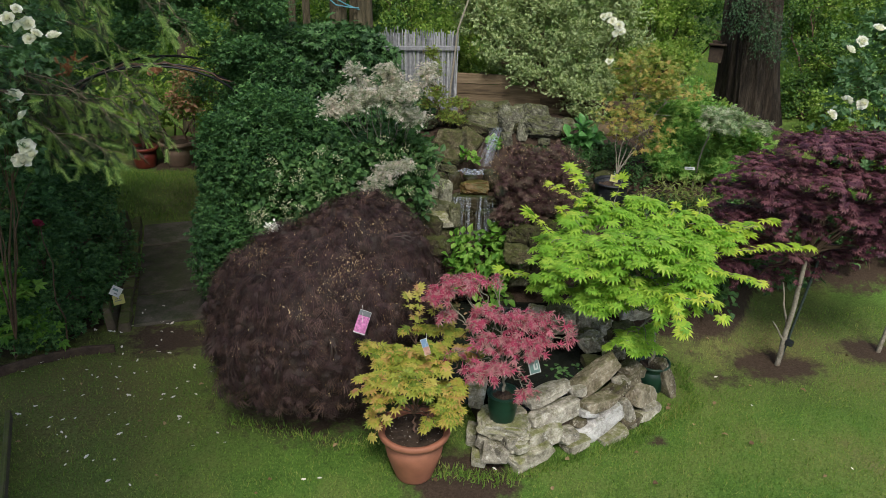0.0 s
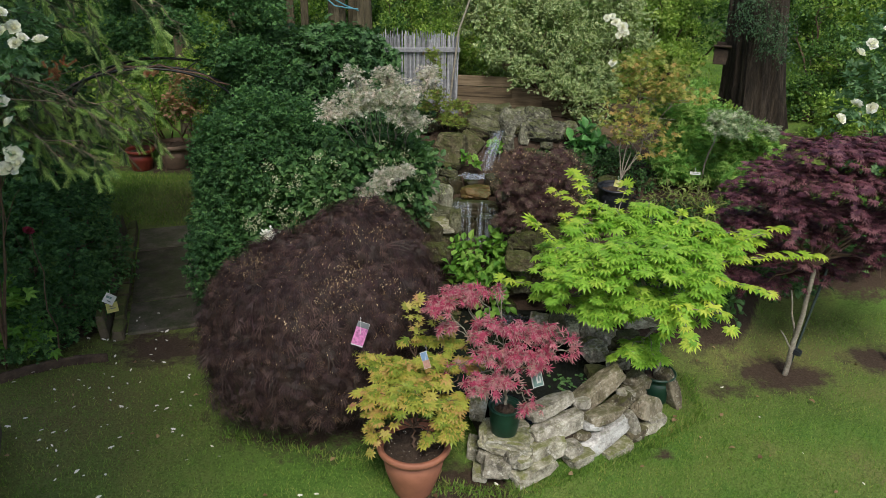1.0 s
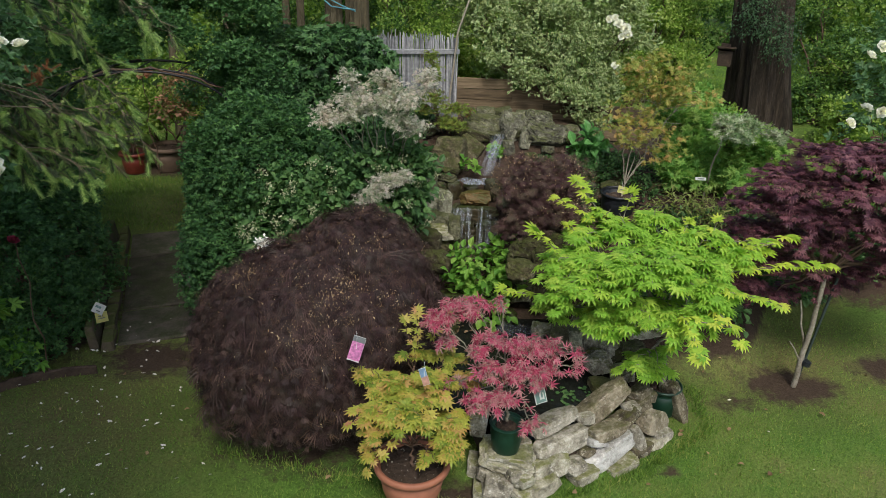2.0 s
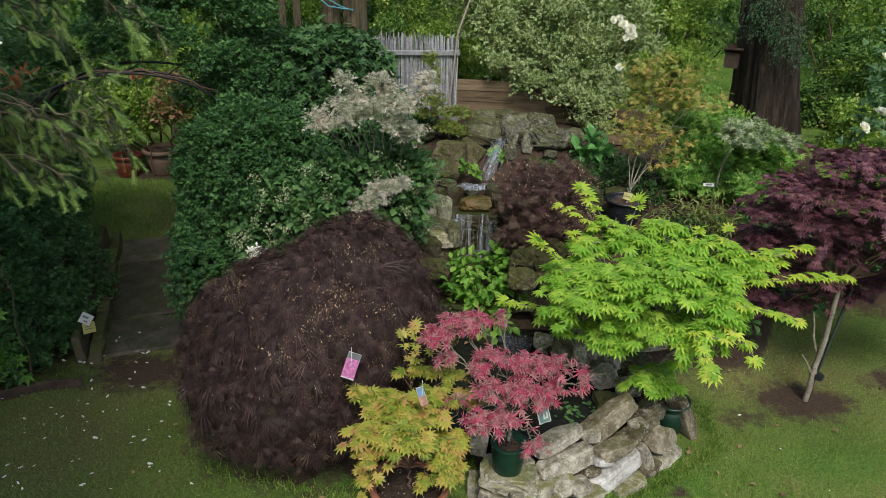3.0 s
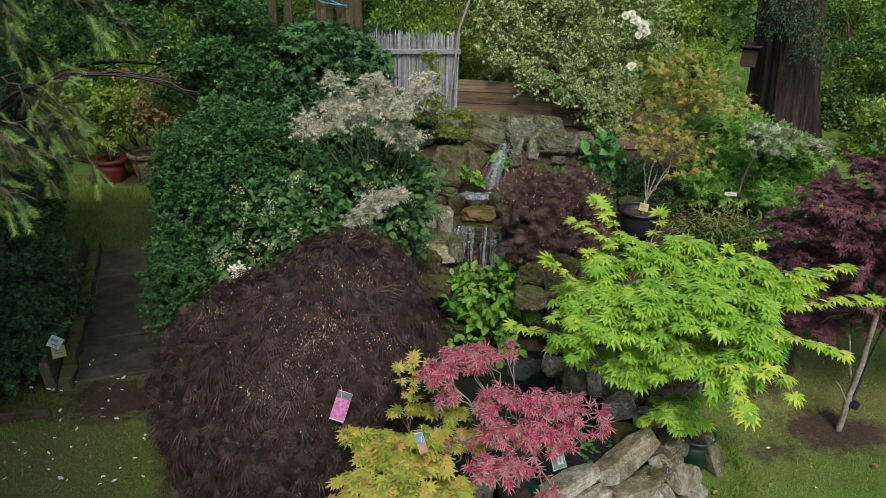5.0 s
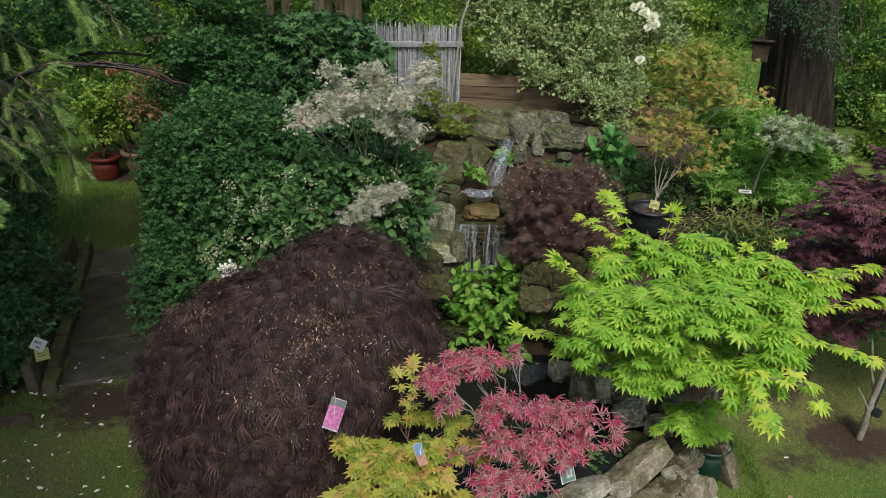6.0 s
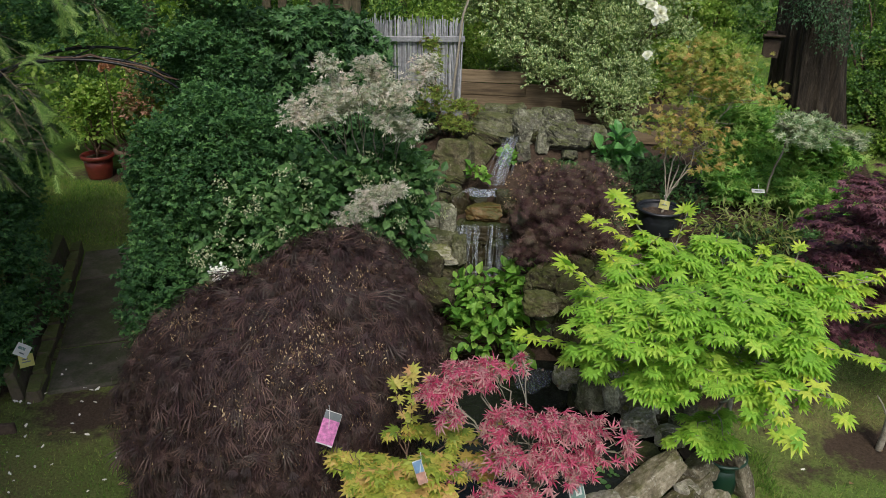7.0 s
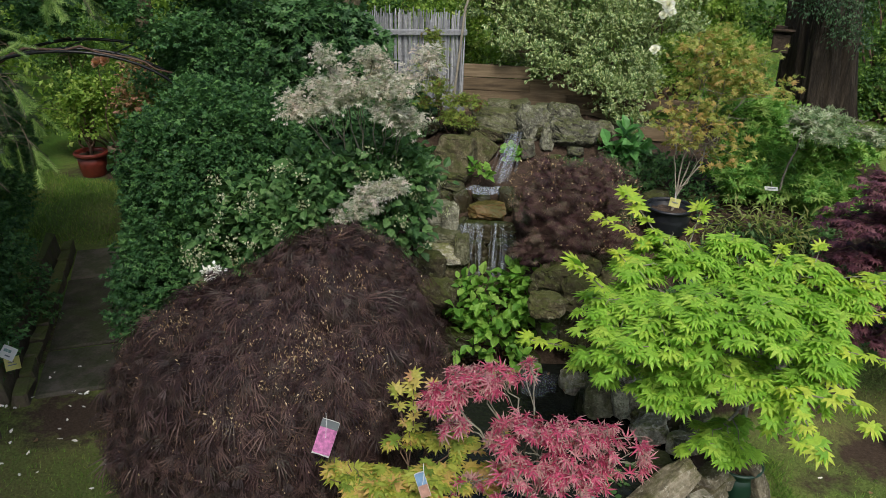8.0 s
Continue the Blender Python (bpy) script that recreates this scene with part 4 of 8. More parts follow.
stone(rockery, 0.22, 6.72, 0.42, 0.36, 0.22, 0.3, 4, -5, 0, STONE_WET, 0.4)
pebble_rng = np.random.default_rng(77)
for _ in range(110):
    x, y = pebble_rng.uniform(-0.4, 1.7), pebble_rng.uniform(5.75, 7.9)
    size = pebble_rng.uniform(0.06, 0.15)
    if 0.0 < x < 0.5 and 6.2 < y < 7.1:
        continue
    stone(rockery, round(x, 2), round(y, 2), float(ground_z(x, y)) + size * 0.25, size * 1.4, size, size * 0.85, pebble_rng.uniform(-60, 60), pebble_rng.normal(-8, 8), pebble_rng.normal(0, 8), (STONE_BROWN, STONE_MID, STONE_WET)[int(pebble_rng.integers(3))], 0.7)
for x, y, z, size in ((1.0, 5.62, 0.24, 0.16), (1.22, 5.32, 0.24, 0.13), (1.12, 5.6, 0.34, 0.17), (1.34, 5.36, 0.3, 0.15), (0.85, 5.72, 0.2, 0.15), (1.38, 5.12, 0.22, 0.12)):
    stone(rockery, x, y, z, size * 1.3, size, size * 1.1, 60 * math.sin(x * 30), -5, 10 * math.sin(y * 30), STONE_MOSSY, 0.4)


# ---- water ----
def water_material(name, foam):
    m, nodes, links, bsdf = material(name)
    geo = nodes.new("ShaderNodeNewGeometry")
    n = noise_tex(nodes, links, 14.0, 4.0, 0.6, geo.outputs["Position"])
    bsdf.inputs["Base Color"].default_value = (0.012, 0.014, 0.011, 1)
    bsdf.inputs["Roughness"].default_value = 0.06
    bsdf.inputs["IOR"].default_value = 1.33
    b = nodes.new("ShaderNodeBump")
    b.inputs["Strength"].default_value, b.inputs["Distance"].default_value = 0.35, 0.02
    links.new(n.outputs["Fac"], b.inputs["Height"])
    links.new(b.outputs[0], bsdf.inputs["Normal"])
    if foam:
        uv = nodes.new("ShaderNodeUVMap")
        uv.uv_map = "leaf"
        mp = nodes.new("ShaderNodeMapping")
        mp.inputs["Scale"].default_value = (5.0, 1.6, 1.0)
        links.new(uv.outputs[0], mp.inputs[0])
        st = noise_tex(nodes, links, 2.0, 5.0, 0.65, mp.outputs[0])
        f = ramp(nodes, [(0.3, (0.04, 0.04, 0.04)), (0.52, (foam * 0.5, foam * 0.5, foam * 0.5)), (0.75, (foam, foam, foam))])
        links.new(st.outputs["Fac"], f.inputs[0])
        wh = nodes.new("ShaderNodeBsdfPrincipled")
        wh.inputs["Base Color"].default_value = (0.5, 0.57, 0.66, 1)
        wh.inputs["Roughness"].default_value = 0.35
        tr = nodes.new("ShaderNodeBsdfTransparent")
        mx = nodes.new("ShaderNodeMixShader")
        links.new(f.outputs[0], mx.inputs[0])
        links.new(tr.outputs[0], mx.inputs[1])
        links.new(wh.outputs[0], mx.inputs[2])
        links.new(mx.outputs[0], nodes["Material Output"].inputs["Surface"])
    return m


WATER = water_material("pond_water", 0)
FALL = water_material("falling_water", 0.36)
SPRAY = water_material("soft_spray", 0.2)
FOAM = water_material("foaming_water", 0.6)
bm = bmesh.new()
rim = [(0.0, 4.5), (0.3, 4.4), (0.5, 4.3), (0.9, 4.5), (1.2, 4.72), (1.45, 4.95), (1.35, 5.5), (0.95, 6.1), (0.35, 6.15), (-0.15, 5.7), (-0.25, 5.0)]
bm.faces.new([bm.verts.new((x, y, 0.17)) for x, y in rim])
bmesh.ops.triangulate(bm, faces=list(bm.faces))
tagged(part("pond_water", bm, WATER), "dark still pond water inside the stone wall", "water", kind="structure")


def strands(name, top, foot, wide0, wide1, n, seed, mat, parent, label):
    """Falling water: many thin torn ribbons between a lip and its foot, with gaps between them."""
    r = np.random.default_rng(seed)
    vs, fs, uvs, base = [], [], [], 0
    t = np.linspace(0, 1, 9)
    for j in range(n):
        u = np.clip(r.normal(0.5, 0.3), 0, 1)
        begin, end = (0.0, 1.0) if r.random() < 0.6 else sorted(r.random(2))
        q = begin + (end - begin) * t
        wide = wide0 + (wide1 - wide0) * q
        x = top[0] + (foot[0] - top[0]) * q + (u - 0.5) * wide + 0.006 * np.sin(q * 9 + j) + r.normal(0, 0.0025, 9)
        y = top[1] + (foot[1] - top[1]) * q ** 0.6 - 0.03 * r.random()
        z = top[2] + (foot[2] - top[2]) * q ** 1.4
        half = r.choice([0.0025, 0.004, 0.008, 0.014], p=[0.5, 0.32, 0.13, 0.05]) * (0.6 + 0.6 * np.sin(np.pi * np.clip(t, 0.08, 0.92)))
        vs.append(np.concatenate([np.stack([x - half, y, z], 1), np.stack([x + half, y - 0.004, z], 1)]))
        i = np.arange(8)
        fs.append(np.stack([i, i + 9, i + 10, i + 1], 1) + base)
        uvs.append(np.concatenate([np.stack([np.full(9, j * 0.37), q * 3], 1), np.stack([np.full(9, j * 0.37 + 0.1), q * 3], 1)]))
        base += 18
    return raw(name, np.concatenate(vs), np.concatenate(fs), mat, parent, label, uv=np.concatenate(uvs), shade=True, kind="stuff")


cascade = thing("waterfall", (0.23, 6.6, 0.9), "thin clear waterfall dropping between mossy rocks", "waterfall")
strands("main_fall", (0.12, 6.62, 0.96), (0.08, 6.42, 0.3), 0.2, 0.26, 40, 1, FALL, cascade, "white streaks of falling water")
strands("side_fall", (0.36, 6.64, 0.96), (0.36, 6.5, 0.42), 0.16, 0.2, 24, 2, FALL, cascade, "white streaks of falling water")
strands("trickle", (0.24, 6.66, 0.95), (0.24, 6.5, 0.4), 0.16, 0.16, 5, 3, FALL, cascade, "thin trickle of falling water")
ring = np.linspace(0, 2 * np.pi, 40, endpoint=False)
wave = 1 + 0.16 * np.sin(ring * 3 + 0.5) + 0.1 * np.sin(ring * 7)
pool = [np.stack([0.28 + 0.17 * k * wave * np.cos(ring), 6.95 + 0.1 * k * wave * np.sin(ring), 1.1 + 0.008 * np.sin(ring * 5 + k * 9)], 1) for k in (0.05, 0.35, 0.7, 1.0)]
pool_v = np.concatenate(pool)
i = np.arange(3)[:, None] * 40 + np.arange(40)[None]
j = np.arange(3)[:, None] * 40 + (np.arange(40)[None] + 1) % 40
raw("upper_pool", pool_v, np.stack([i, j, j + 40, i + 40], -1).reshape(-1, 4), FOAM, cascade, "white foaming water in a small upper pool", uv=pool_v[:, :2] * 2.2, shade=True)
strands("upper_fall", (0.5, 7.42, 1.44), (0.36, 7.08, 1.12), 0.12, 0.2, 26, 4, SPRAY, cascade, "soft white stream at the top of the cascade")


churn = [np.stack([0.6 + 0.15 * k * wave * np.cos(ring), 5.72 + 0.16 * k * wave * np.sin(ring), 0.21 + 0.012 * np.sin(ring * 4 + k * 7)], 1) for k in (0.05, 0.35, 0.7, 1.0)]
churn_v = np.concatenate(churn)
raw("churning_pool", churn_v, np.stack([i, j, j + 40, i + 40], -1).reshape(-1, 4), SPRAY, cascade, "grey churning water where the cascade meets the pond", uv=churn_v[:, :2] * 3.0, shade=True)


# ---- foliage colours ----
IVY = leaf_material("ivy_leaf", [(0.022, 0.06, 0.022), (0.036, 0.095, 0.03), (0.055, 0.132, 0.041), (0.085, 0.18, 0.058)], 0.45, 0.25, spec=0.3)
CLIMBER = leaf_material("climber_leaf", [(0.026, 0.075, 0.026), (0.042, 0.115, 0.037), (0.066, 0.162, 0.05), (0.12, 0.25, 0.075)], 0.48, 0.32, 0.55, spec=0.28)
VIBURNUM = leaf_material("viburnum_leaf", [(0.032, 0.08, 0.026), (0.05, 0.122, 0.037), (0.076, 0.165, 0.05), (0.118, 0.222, 0.075)], 0.5, 0.28, spec=0.25)
CREAM = leaf_material("cream_flower", [(0.22, 0.28, 0.14), (0.34, 0.38, 0.22), (0.46, 0.48, 0.33)], 0.7, 0.3)
PINKWHITE = leaf_material("pink_white_leaf", [(0.2, 0.28, 0.16), (0.46, 0.47, 0.4), (0.63, 0.61, 0.57), (0.69, 0.58, 0.57)], 0.6, 0.38)
PURPLE = leaf_material("purple_lace_leaf", [(0.019, 0.0115, 0.0125), (0.036, 0.022, 0.022), (0.06, 0.032, 0.034), (0.046, 0.039, 0.031), (0.078, 0.046, 0.041), (0.118, 0.075, 0.063)], 0.5, 0.18, 0.2, spec=0.22)
DRYLEAF = leaf_material("dry_curled_leaf", [(0.11, 0.065, 0.035), (0.22, 0.14, 0.075), (0.36, 0.26, 0.15)], 0.7, 0.25)
WITHERED = leaf_material("withered_leaf", [(0.06, 0.034, 0.025), (0.115, 0.066, 0.042), (0.2, 0.13, 0.082)], 0.65, 0.25)
TANSEED = leaf_material("tan_seed", [(0.16, 0.1, 0.055), (0.32, 0.22, 0.12), (0.62, 0.5, 0.32)], 0.7, 0.25)
TIPS = leaf_material("spruce_tips", [(0.13, 0.24, 0.065), (0.23, 0.38, 0.1), (0.36, 0.5, 0.16), (0.48, 0.6, 0.23)], 0.5, 0.32, 0.5)
GOLD = leaf_material("golden_maple_leaf", [(0.18, 0.365, 0.044), (0.235, 0.445, 0.055), (0.295, 0.495, 0.066), (0.39, 0.545, 0.086)], 0.5, 0.42, 0.3, spec=0.25)
GOLD_TIP = leaf_material("golden_young_leaf", [(0.3, 0.47, 0.052), (0.4, 0.54, 0.065), (0.54, 0.6, 0.095)], 0.5, 0.42, 0.3, spec=0.25)
AMBER_TIP = leaf_material("amber_young_leaf", [(0.32, 0.37, 0.07), (0.4, 0.4, 0.085), (0.48, 0.36, 0.12), (0.46, 0.22, 0.13)], 0.5, 0.35, 0.6)
AMBER = leaf_material("amber_maple_leaf", [(0.135, 0.21, 0.03), (0.24, 0.31, 0.044), (0.35, 0.375, 0.062), (0.43, 0.385, 0.08), (0.46, 0.3, 0.1)], 0.5, 0.35, 0.45)
ROSY = leaf_material("pink_maple_leaf", [(0.27, 0.03, 0.075), (0.42, 0.055, 0.13), (0.5, 0.1, 0.18), (0.47, 0.19, 0.23), (0.4, 0.27, 0.24)], 0.5, 0.32, 0.35, edge=(0.46, 0.27, 0.27), edge_at=0.42)
RED = leaf_material("red_lace_leaf", [(0.04, 0.02, 0.024), (0.078, 0.038, 0.042), (0.12, 0.062, 0.06), (0.085, 0.075, 0.045), (0.2, 0.135, 0.11)], 0.5, 0.25, spec=0.25)
WINE = leaf_material("wine_maple_leaf", [(0.05, 0.018, 0.03), (0.09, 0.032, 0.048), (0.14, 0.052, 0.068), (0.21, 0.1, 0.11)], 0.5, 0.28, 0.45, spec=0.3)
BRIGHT = leaf_material("bright_green_leaf", [(0.065, 0.175, 0.026), (0.11, 0.265, 0.038), (0.17, 0.35, 0.052), (0.24, 0.4, 0.08)], 0.5, 0.35, spec=0.22)
BIGLEAF = leaf_material("large_green_leaf", [(0.065, 0.19, 0.045), (0.1, 0.28, 0.07), (0.15, 0.34, 0.1)], 0.35, 0.25)
EUONYMUS = leaf_material("variegated_leaf", [(0.06, 0.14, 0.04), (0.1, 0.19, 0.055), (0.15, 0.24, 0.08)], 0.36, 0.28, 0.4, edge=(0.48, 0.54, 0.26), edge_at=0.14, spec=0.5)
ORANGE = leaf_material("orange_maple_leaf", [(0.19, 0.27, 0.058), (0.29, 0.34, 0.08), (0.38, 0.36, 0.1), (0.45, 0.3, 0.11)], 0.5, 0.4, 0.5)
GREENMAPLE = leaf_material("green_maple_leaf", [(0.1, 0.24, 0.05), (0.155, 0.33, 0.07), (0.225, 0.41, 0.095), (0.33, 0.46, 0.13)], 0.5, 0.38, 0.5, spec=0.22)
OLIVE = leaf_material("olive_maple_leaf", [(0.14, 0.08, 0.03), (0.13, 0.2, 0.04), (0.19, 0.27, 0.05), (0.27, 0.33, 0.07)], 0.5, 0.35, 0.5, spec=0.2)
SILVER = leaf_material("silver_edged_leaf", [(0.1, 0.19, 0.075), (0.19, 0.28, 0.13), (0.33, 0.4, 0.24), (0.48, 0.51, 0.38)], 0.55, 0.3)
NEEDLE = leaf_material("spruce_needles", [(0.045, 0.09, 0.03), (0.12, 0.21, 0.055), (0.24, 0.37, 0.09), (0.36, 0.5, 0.15)], 0.5, 0.2, 0.5)
ROSELEAF = leaf_material("rose_leaf", [(0.055, 0.125, 0.05), (0.09, 0.19, 0.075), (0.14, 0.25, 0.105)], 0.4, 0.28)
OLD_NEEDLE = leaf_material("old_spruce_needles", [(0.03, 0.045, 0.02), (0.045, 0.075, 0.028), (0.07, 0.1, 0.038)], 0.6, 0.15)
YEW = leaf_material("yew_leaf", [(0.026, 0.062, 0.028), (0.045, 0.1, 0.043), (0.075, 0.15, 0.062)], 0.5, 0.25)
# background leaves in two tones: sun and shade are put into the colour
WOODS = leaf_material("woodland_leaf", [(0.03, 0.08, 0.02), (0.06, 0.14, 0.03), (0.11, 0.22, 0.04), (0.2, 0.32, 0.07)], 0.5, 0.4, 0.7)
WOODS_SUNLIT = leaf_material("sunlit_leaf", [(0.09, 0.18, 0.03), (0.16, 0.28, 0.04), (0.26, 0.4, 0.07), (0.4, 0.5, 0.14)], 0.5, 0.45, 0.5)
BAMBOO = leaf_material("narrow_leaf", [(0.1, 0.16, 0.04), (0.2, 0.27, 0.07), (0.3, 0.32, 0.12)], 0.5, 0.35)
ROSEPETAL = leaf_material("white_rose_petal", [(0.8, 0.81, 0.82), (0.85, 0.855, 0.86), (0.88, 0.88, 0.88)], 0.6, 0.35, 0.1)
PEACHY = leaf_material("peach_tinted_leaf", [(0.1, 0.16, 0.04), (0.2, 0.18, 0.07), (0.32, 0.17, 0.1), (0.42, 0.24, 0.16)], 0.5, 0.35, 0.4)
PEACH = leaf_material("peach_leaf", [(0.4, 0.17, 0.1), (0.5, 0.3, 0.2), (0.3, 0.2, 0.1)], 0.5, 0.35, 0.3)

MAPLE7 = star_leaf(7, 2.05, 0.3)
MAPLE_BROAD = star_leaf(7, 2.0, 0.42, 0.2)
FROTH = lace_leaf(4, 1.1, 0.12, 0.3)
FLAKE = star_leaf(5, 1.7, 0.3, 0.25)
LACE = lace_leaf(7, 1.25, 0.045, 0.4)
OVAL = oval_leaf(0.36)
OVAL_WIDE = oval_leaf(0.44)
SMALL = small_leaf(0.34)
TRIPLE = triple_leaf(0.34)
IVYLEAF = star_leaf(5, 1.6, 0.55, 0.12, 0.7)
NARROW = small_leaf(0.09)
TWIGLET = needle_twig(66, 0.27, 0.036)
BRUSH = needle_twig(90, 0.26, 0.035)
BOUGH = needle_twig(30, 0.4, 0.07)


def pads(clumps, n, r, size=0.45, flat=0.6):
    """Breaks round clumps into many small uneven layers."""
    if not n:
        return clumps
    out = []
    for c in clumps:
        c = np.asarray(c, float)
        for _ in range(n):
            d = unit(r.normal(size=3)) * r.uniform(0.35, 0.85)
            k = size * r.uniform(0.6, 1.3)
            out.append((*(c[:3] + d * c[3:]), c[3] * k, c[4] * k, max(c[5] * k * flat, 0.03)))
    return out


def wood_parts(ob, base, clumps, r, thick, forks, wood, fork_at=0.0, sag=-0.05, wob=0.015, tip=0.003, sub=None):
    """A trunk up to its fork, one limb to each clump, and the thin twigs beyond."""
    base = np.asarray(base, float)
    centre = np.mean([c[:3] for c in clumps], 0)
    fork = base + (centre - base) * np.array([0.35, 0.35, 1.0]) * fork_at
    if fork_at:
        tubes("trunk", [(bend(base - np.array([0, 0, 0.03]), fork, 8, 0.0, wob * 0.5, r), np.linspace(thick * 1.25, thick * 0.95, 8))], wood, ob, sides=10)
    twigs = []
    for c in clumps:
        c = np.asarray(c, float)
        line = bend(fork, c[:3] - np.array([0, 0, c[5] * 0.2]), 9, sag, wob, r)
        tubes("branch", [(line, np.linspace(thick * (0.75 if fork_at else 1.0), thick * 0.3, 9))], wood, ob)
        for _ in range(forks):
            d = unit(r.normal(size=3) + np.array([0, 0, 0.3]))
            at = line[r.integers(5, 9)]
            twigs.append((bend(at, c[:3] + d * c[3:] * 0.85, 6, -0.02, wob * 0.6, r), np.linspace(thick * 0.3, tip * 0.6, 6)))
    for c in (sub or []):
        c = np.asarray(c, float)
        near = min(clumps, key=lambda q: np.sum((np.asarray(q[:3]) - c[:3]) ** 2))
        twigs.append((bend(near[:3], c[:3], 5, -0.01, wob * 0.4, r), np.linspace(thick * 0.22, tip * 0.6, 5)))
    if twigs:
        tagged(tubes("fine_wood", twigs, wood, ob, sides=5), kind="stuff")


def plant(name, base, clumps, leaf, mat, shoots, k, length, size, label, category, seed, wood=TWIG, thick=0.012, forks=3, lo=0.6,
          up=0.35, loose=0.4, lean=0.6, face=0.7, droop=0.15, low=-0.5, rough=0.14, vary=0.35, group="", singles=0, keep=0.72, layers=0, layer_size=0.45, flat=0.6, fork_at=0.0, fill=0.0):
    """A shrub or tree: an Empty at its foot over its wood and its leaves."""
    r = np.random.default_rng(seed)
    ob = thing(name, base, label, category, group)
    sub = pads(clumps, layers, r, layer_size, flat)
    if thick:
        wood_parts(ob, base, clumps, r, thick, forks, wood, fork_at, sub=sub if layers else None)
    if fill:
        sub = list(sub) + [(*c[:3], *(np.asarray(c[3:]) * fill)) for c in clumps]
    P, N = shell(sub, shoots, r, lo, rough, low, keep if not layers else 0.5)
    LP, LD, LN = sprigs(P, N, k, length, r, up, loose, lean, face, droop)
    S = size * (1 - vary + 2 * vary * r.random(len(LP)))
    if singles:
        front = np.argsort(LP[:, 1] - 0.6 * LP[:, 2])
        pick = front[: singles * 3: 3]
        single_leaves("leaf", leaf, LP[pick], LD[pick], LN[pick], S[pick], mat, ob)
        rest = np.ones(len(LP), bool)
        rest[pick] = False
        LP, LD, LN, S = LP[rest], LD[rest], LN[rest], S[rest]
    cloud("foliage", leaf, LP, LD, LN, S, mat, ob)
    return ob


# ---- crowns of layered, opposite-leaved shoots ----
def shoot_leaves(a, b, nodes, r, sag, splay=0.8, droop=0.2, level=0.8, first=0.3, loose=0.13):
    """Leaves in opposite pairs along a shoot from a to b, and one at its tip."""
    a, b = np.asarray(a, float), np.asarray(b, float)
    ax = unit(b - a)
    side = unit(np.cross(ax, [0, 0, 1.0]) + np.array([1e-4, 0, 0]))
    P, D, N = [], [], []
    for t in np.append(np.linspace(first, 1, nodes), 1.0):
        p = a + (b - a) * t - np.array([0, 0, sag * t * t])
        for s in ((-1, 1) if len(P) < nodes * 2 else (0,)):
            d = side * s * splay * (1.1 - 0.45 * t) + ax * 0.75 - np.array([0, 0, droop])
            P.append(p + r.normal(0, 0.006, 3))
            D.append(unit(d + r.normal(0, loose, 3)))
            N.append(unit(np.array([0, 0, level]) + ax * (1 - level) + side * s * 0.12 + r.normal(0, loose, 3)))
    return P, D, N


def fan_tree(name, base, lobes, sprays, leaf, mat, density, nodes, size, label, category, seed, wood=TWIG, thick=0.012, fork_at=0.35, reach=0.7, low=-0.25,
             sag=0.05, splay=0.8, droop=0.2, level=0.8, vary=0.25, singles=0, tip_mat=None, loose=0.15):
    """A maple: trunk, limbs to each layer of the crown, and shoots with paired leaves that radiate and hang from each layer."""
    r = np.random.default_rng(seed)
    ob = thing(name, base, label, category)
    wood_parts(ob, base, lobes, r, thick, 3, wood, fork_at)
    P, D, N, twigs = [], [], [], []
    for c in lobes:
        c = np.asarray(c, float)
        n = max(3, int(density * (c[3] * c[4] + c[3] * c[5] + c[4] * c[5])))
        d = unit(r.normal(size=(n, 3)))
        d[:, 2] = np.where(d[:, 2] < low, -d[:, 2], d[:, 2])
        for q in d:
            end = c[:3] + q * c[3:] * r.uniform(0.75, 1.12)
            flat = unit(np.array([q[0], q[1], 0.25 * q[2]]) + r.normal(0, 0.25, 3) * np.array([1, 1, 0.3]))
            start = end - flat * reach * float(np.mean(c[3:5])) * r.uniform(0.6, 1.2) - np.array([0, 0, 0.2 * c[5]])
            p, dd, nn = shoot_leaves(start, end, nodes, r, sag * r.uniform(0.5, 1.5), splay, droop, level, loose=loose)
            P += p
            D += dd
            N += nn
            twigs.append((np.array([start, (start + end) / 2 - [0, 0, sag * 0.25], end - [0, 0, sag]]), np.array([0.0022, 0.0016, 0.001])))
    many = len(P)
    for a, b in sprays:
        long = np.linalg.norm(np.subtract(b, a))
        p, dd, nn = shoot_leaves(a, b, max(3, int(long / (size * 0.85))), r, 0.1 * long, splay, droop * 0.7, level, 0.05, loose)
        P += p
        D += dd
        N += nn
        mid = (np.asarray(a) + np.asarray(b)) / 2
        tubes("shoot", [(np.array([a, mid - [0, 0, 0.025 * long], np.asarray(b) - [0, 0, 0.1 * long]]), np.array([0.004, 0.003, 0.0014]))], wood, ob)
    tagged(tubes("fine_wood", twigs, wood, ob, sides=4), kind="stuff")
    P, D, N = np.array(P), np.array(D), np.array(N)
    S = size * (1 - vary + 2 * vary * r.random(len(P)))
    order = np.argsort(P[:, 1] - 0.6 * P[:, 2])
    pick = order[: singles * 3: 3]
    single_leaves("leaf", leaf, P[pick], D[pick], N[pick], S[pick], mat, ob)
    rest = np.ones(len(P), bool)
    rest[pick] = False
    young = rest & (np.arange(len(P)) >= many)
    rest &= ~young
    cloud("foliage", leaf, P[rest], D[rest], N[rest], S[rest], mat, ob)
    if young.any():
        cloud("young_foliage", leaf, P[young], D[young], N[young], S[young], tip_mat or mat, ob, "paler young leaves on the outer shoots")
    return ob


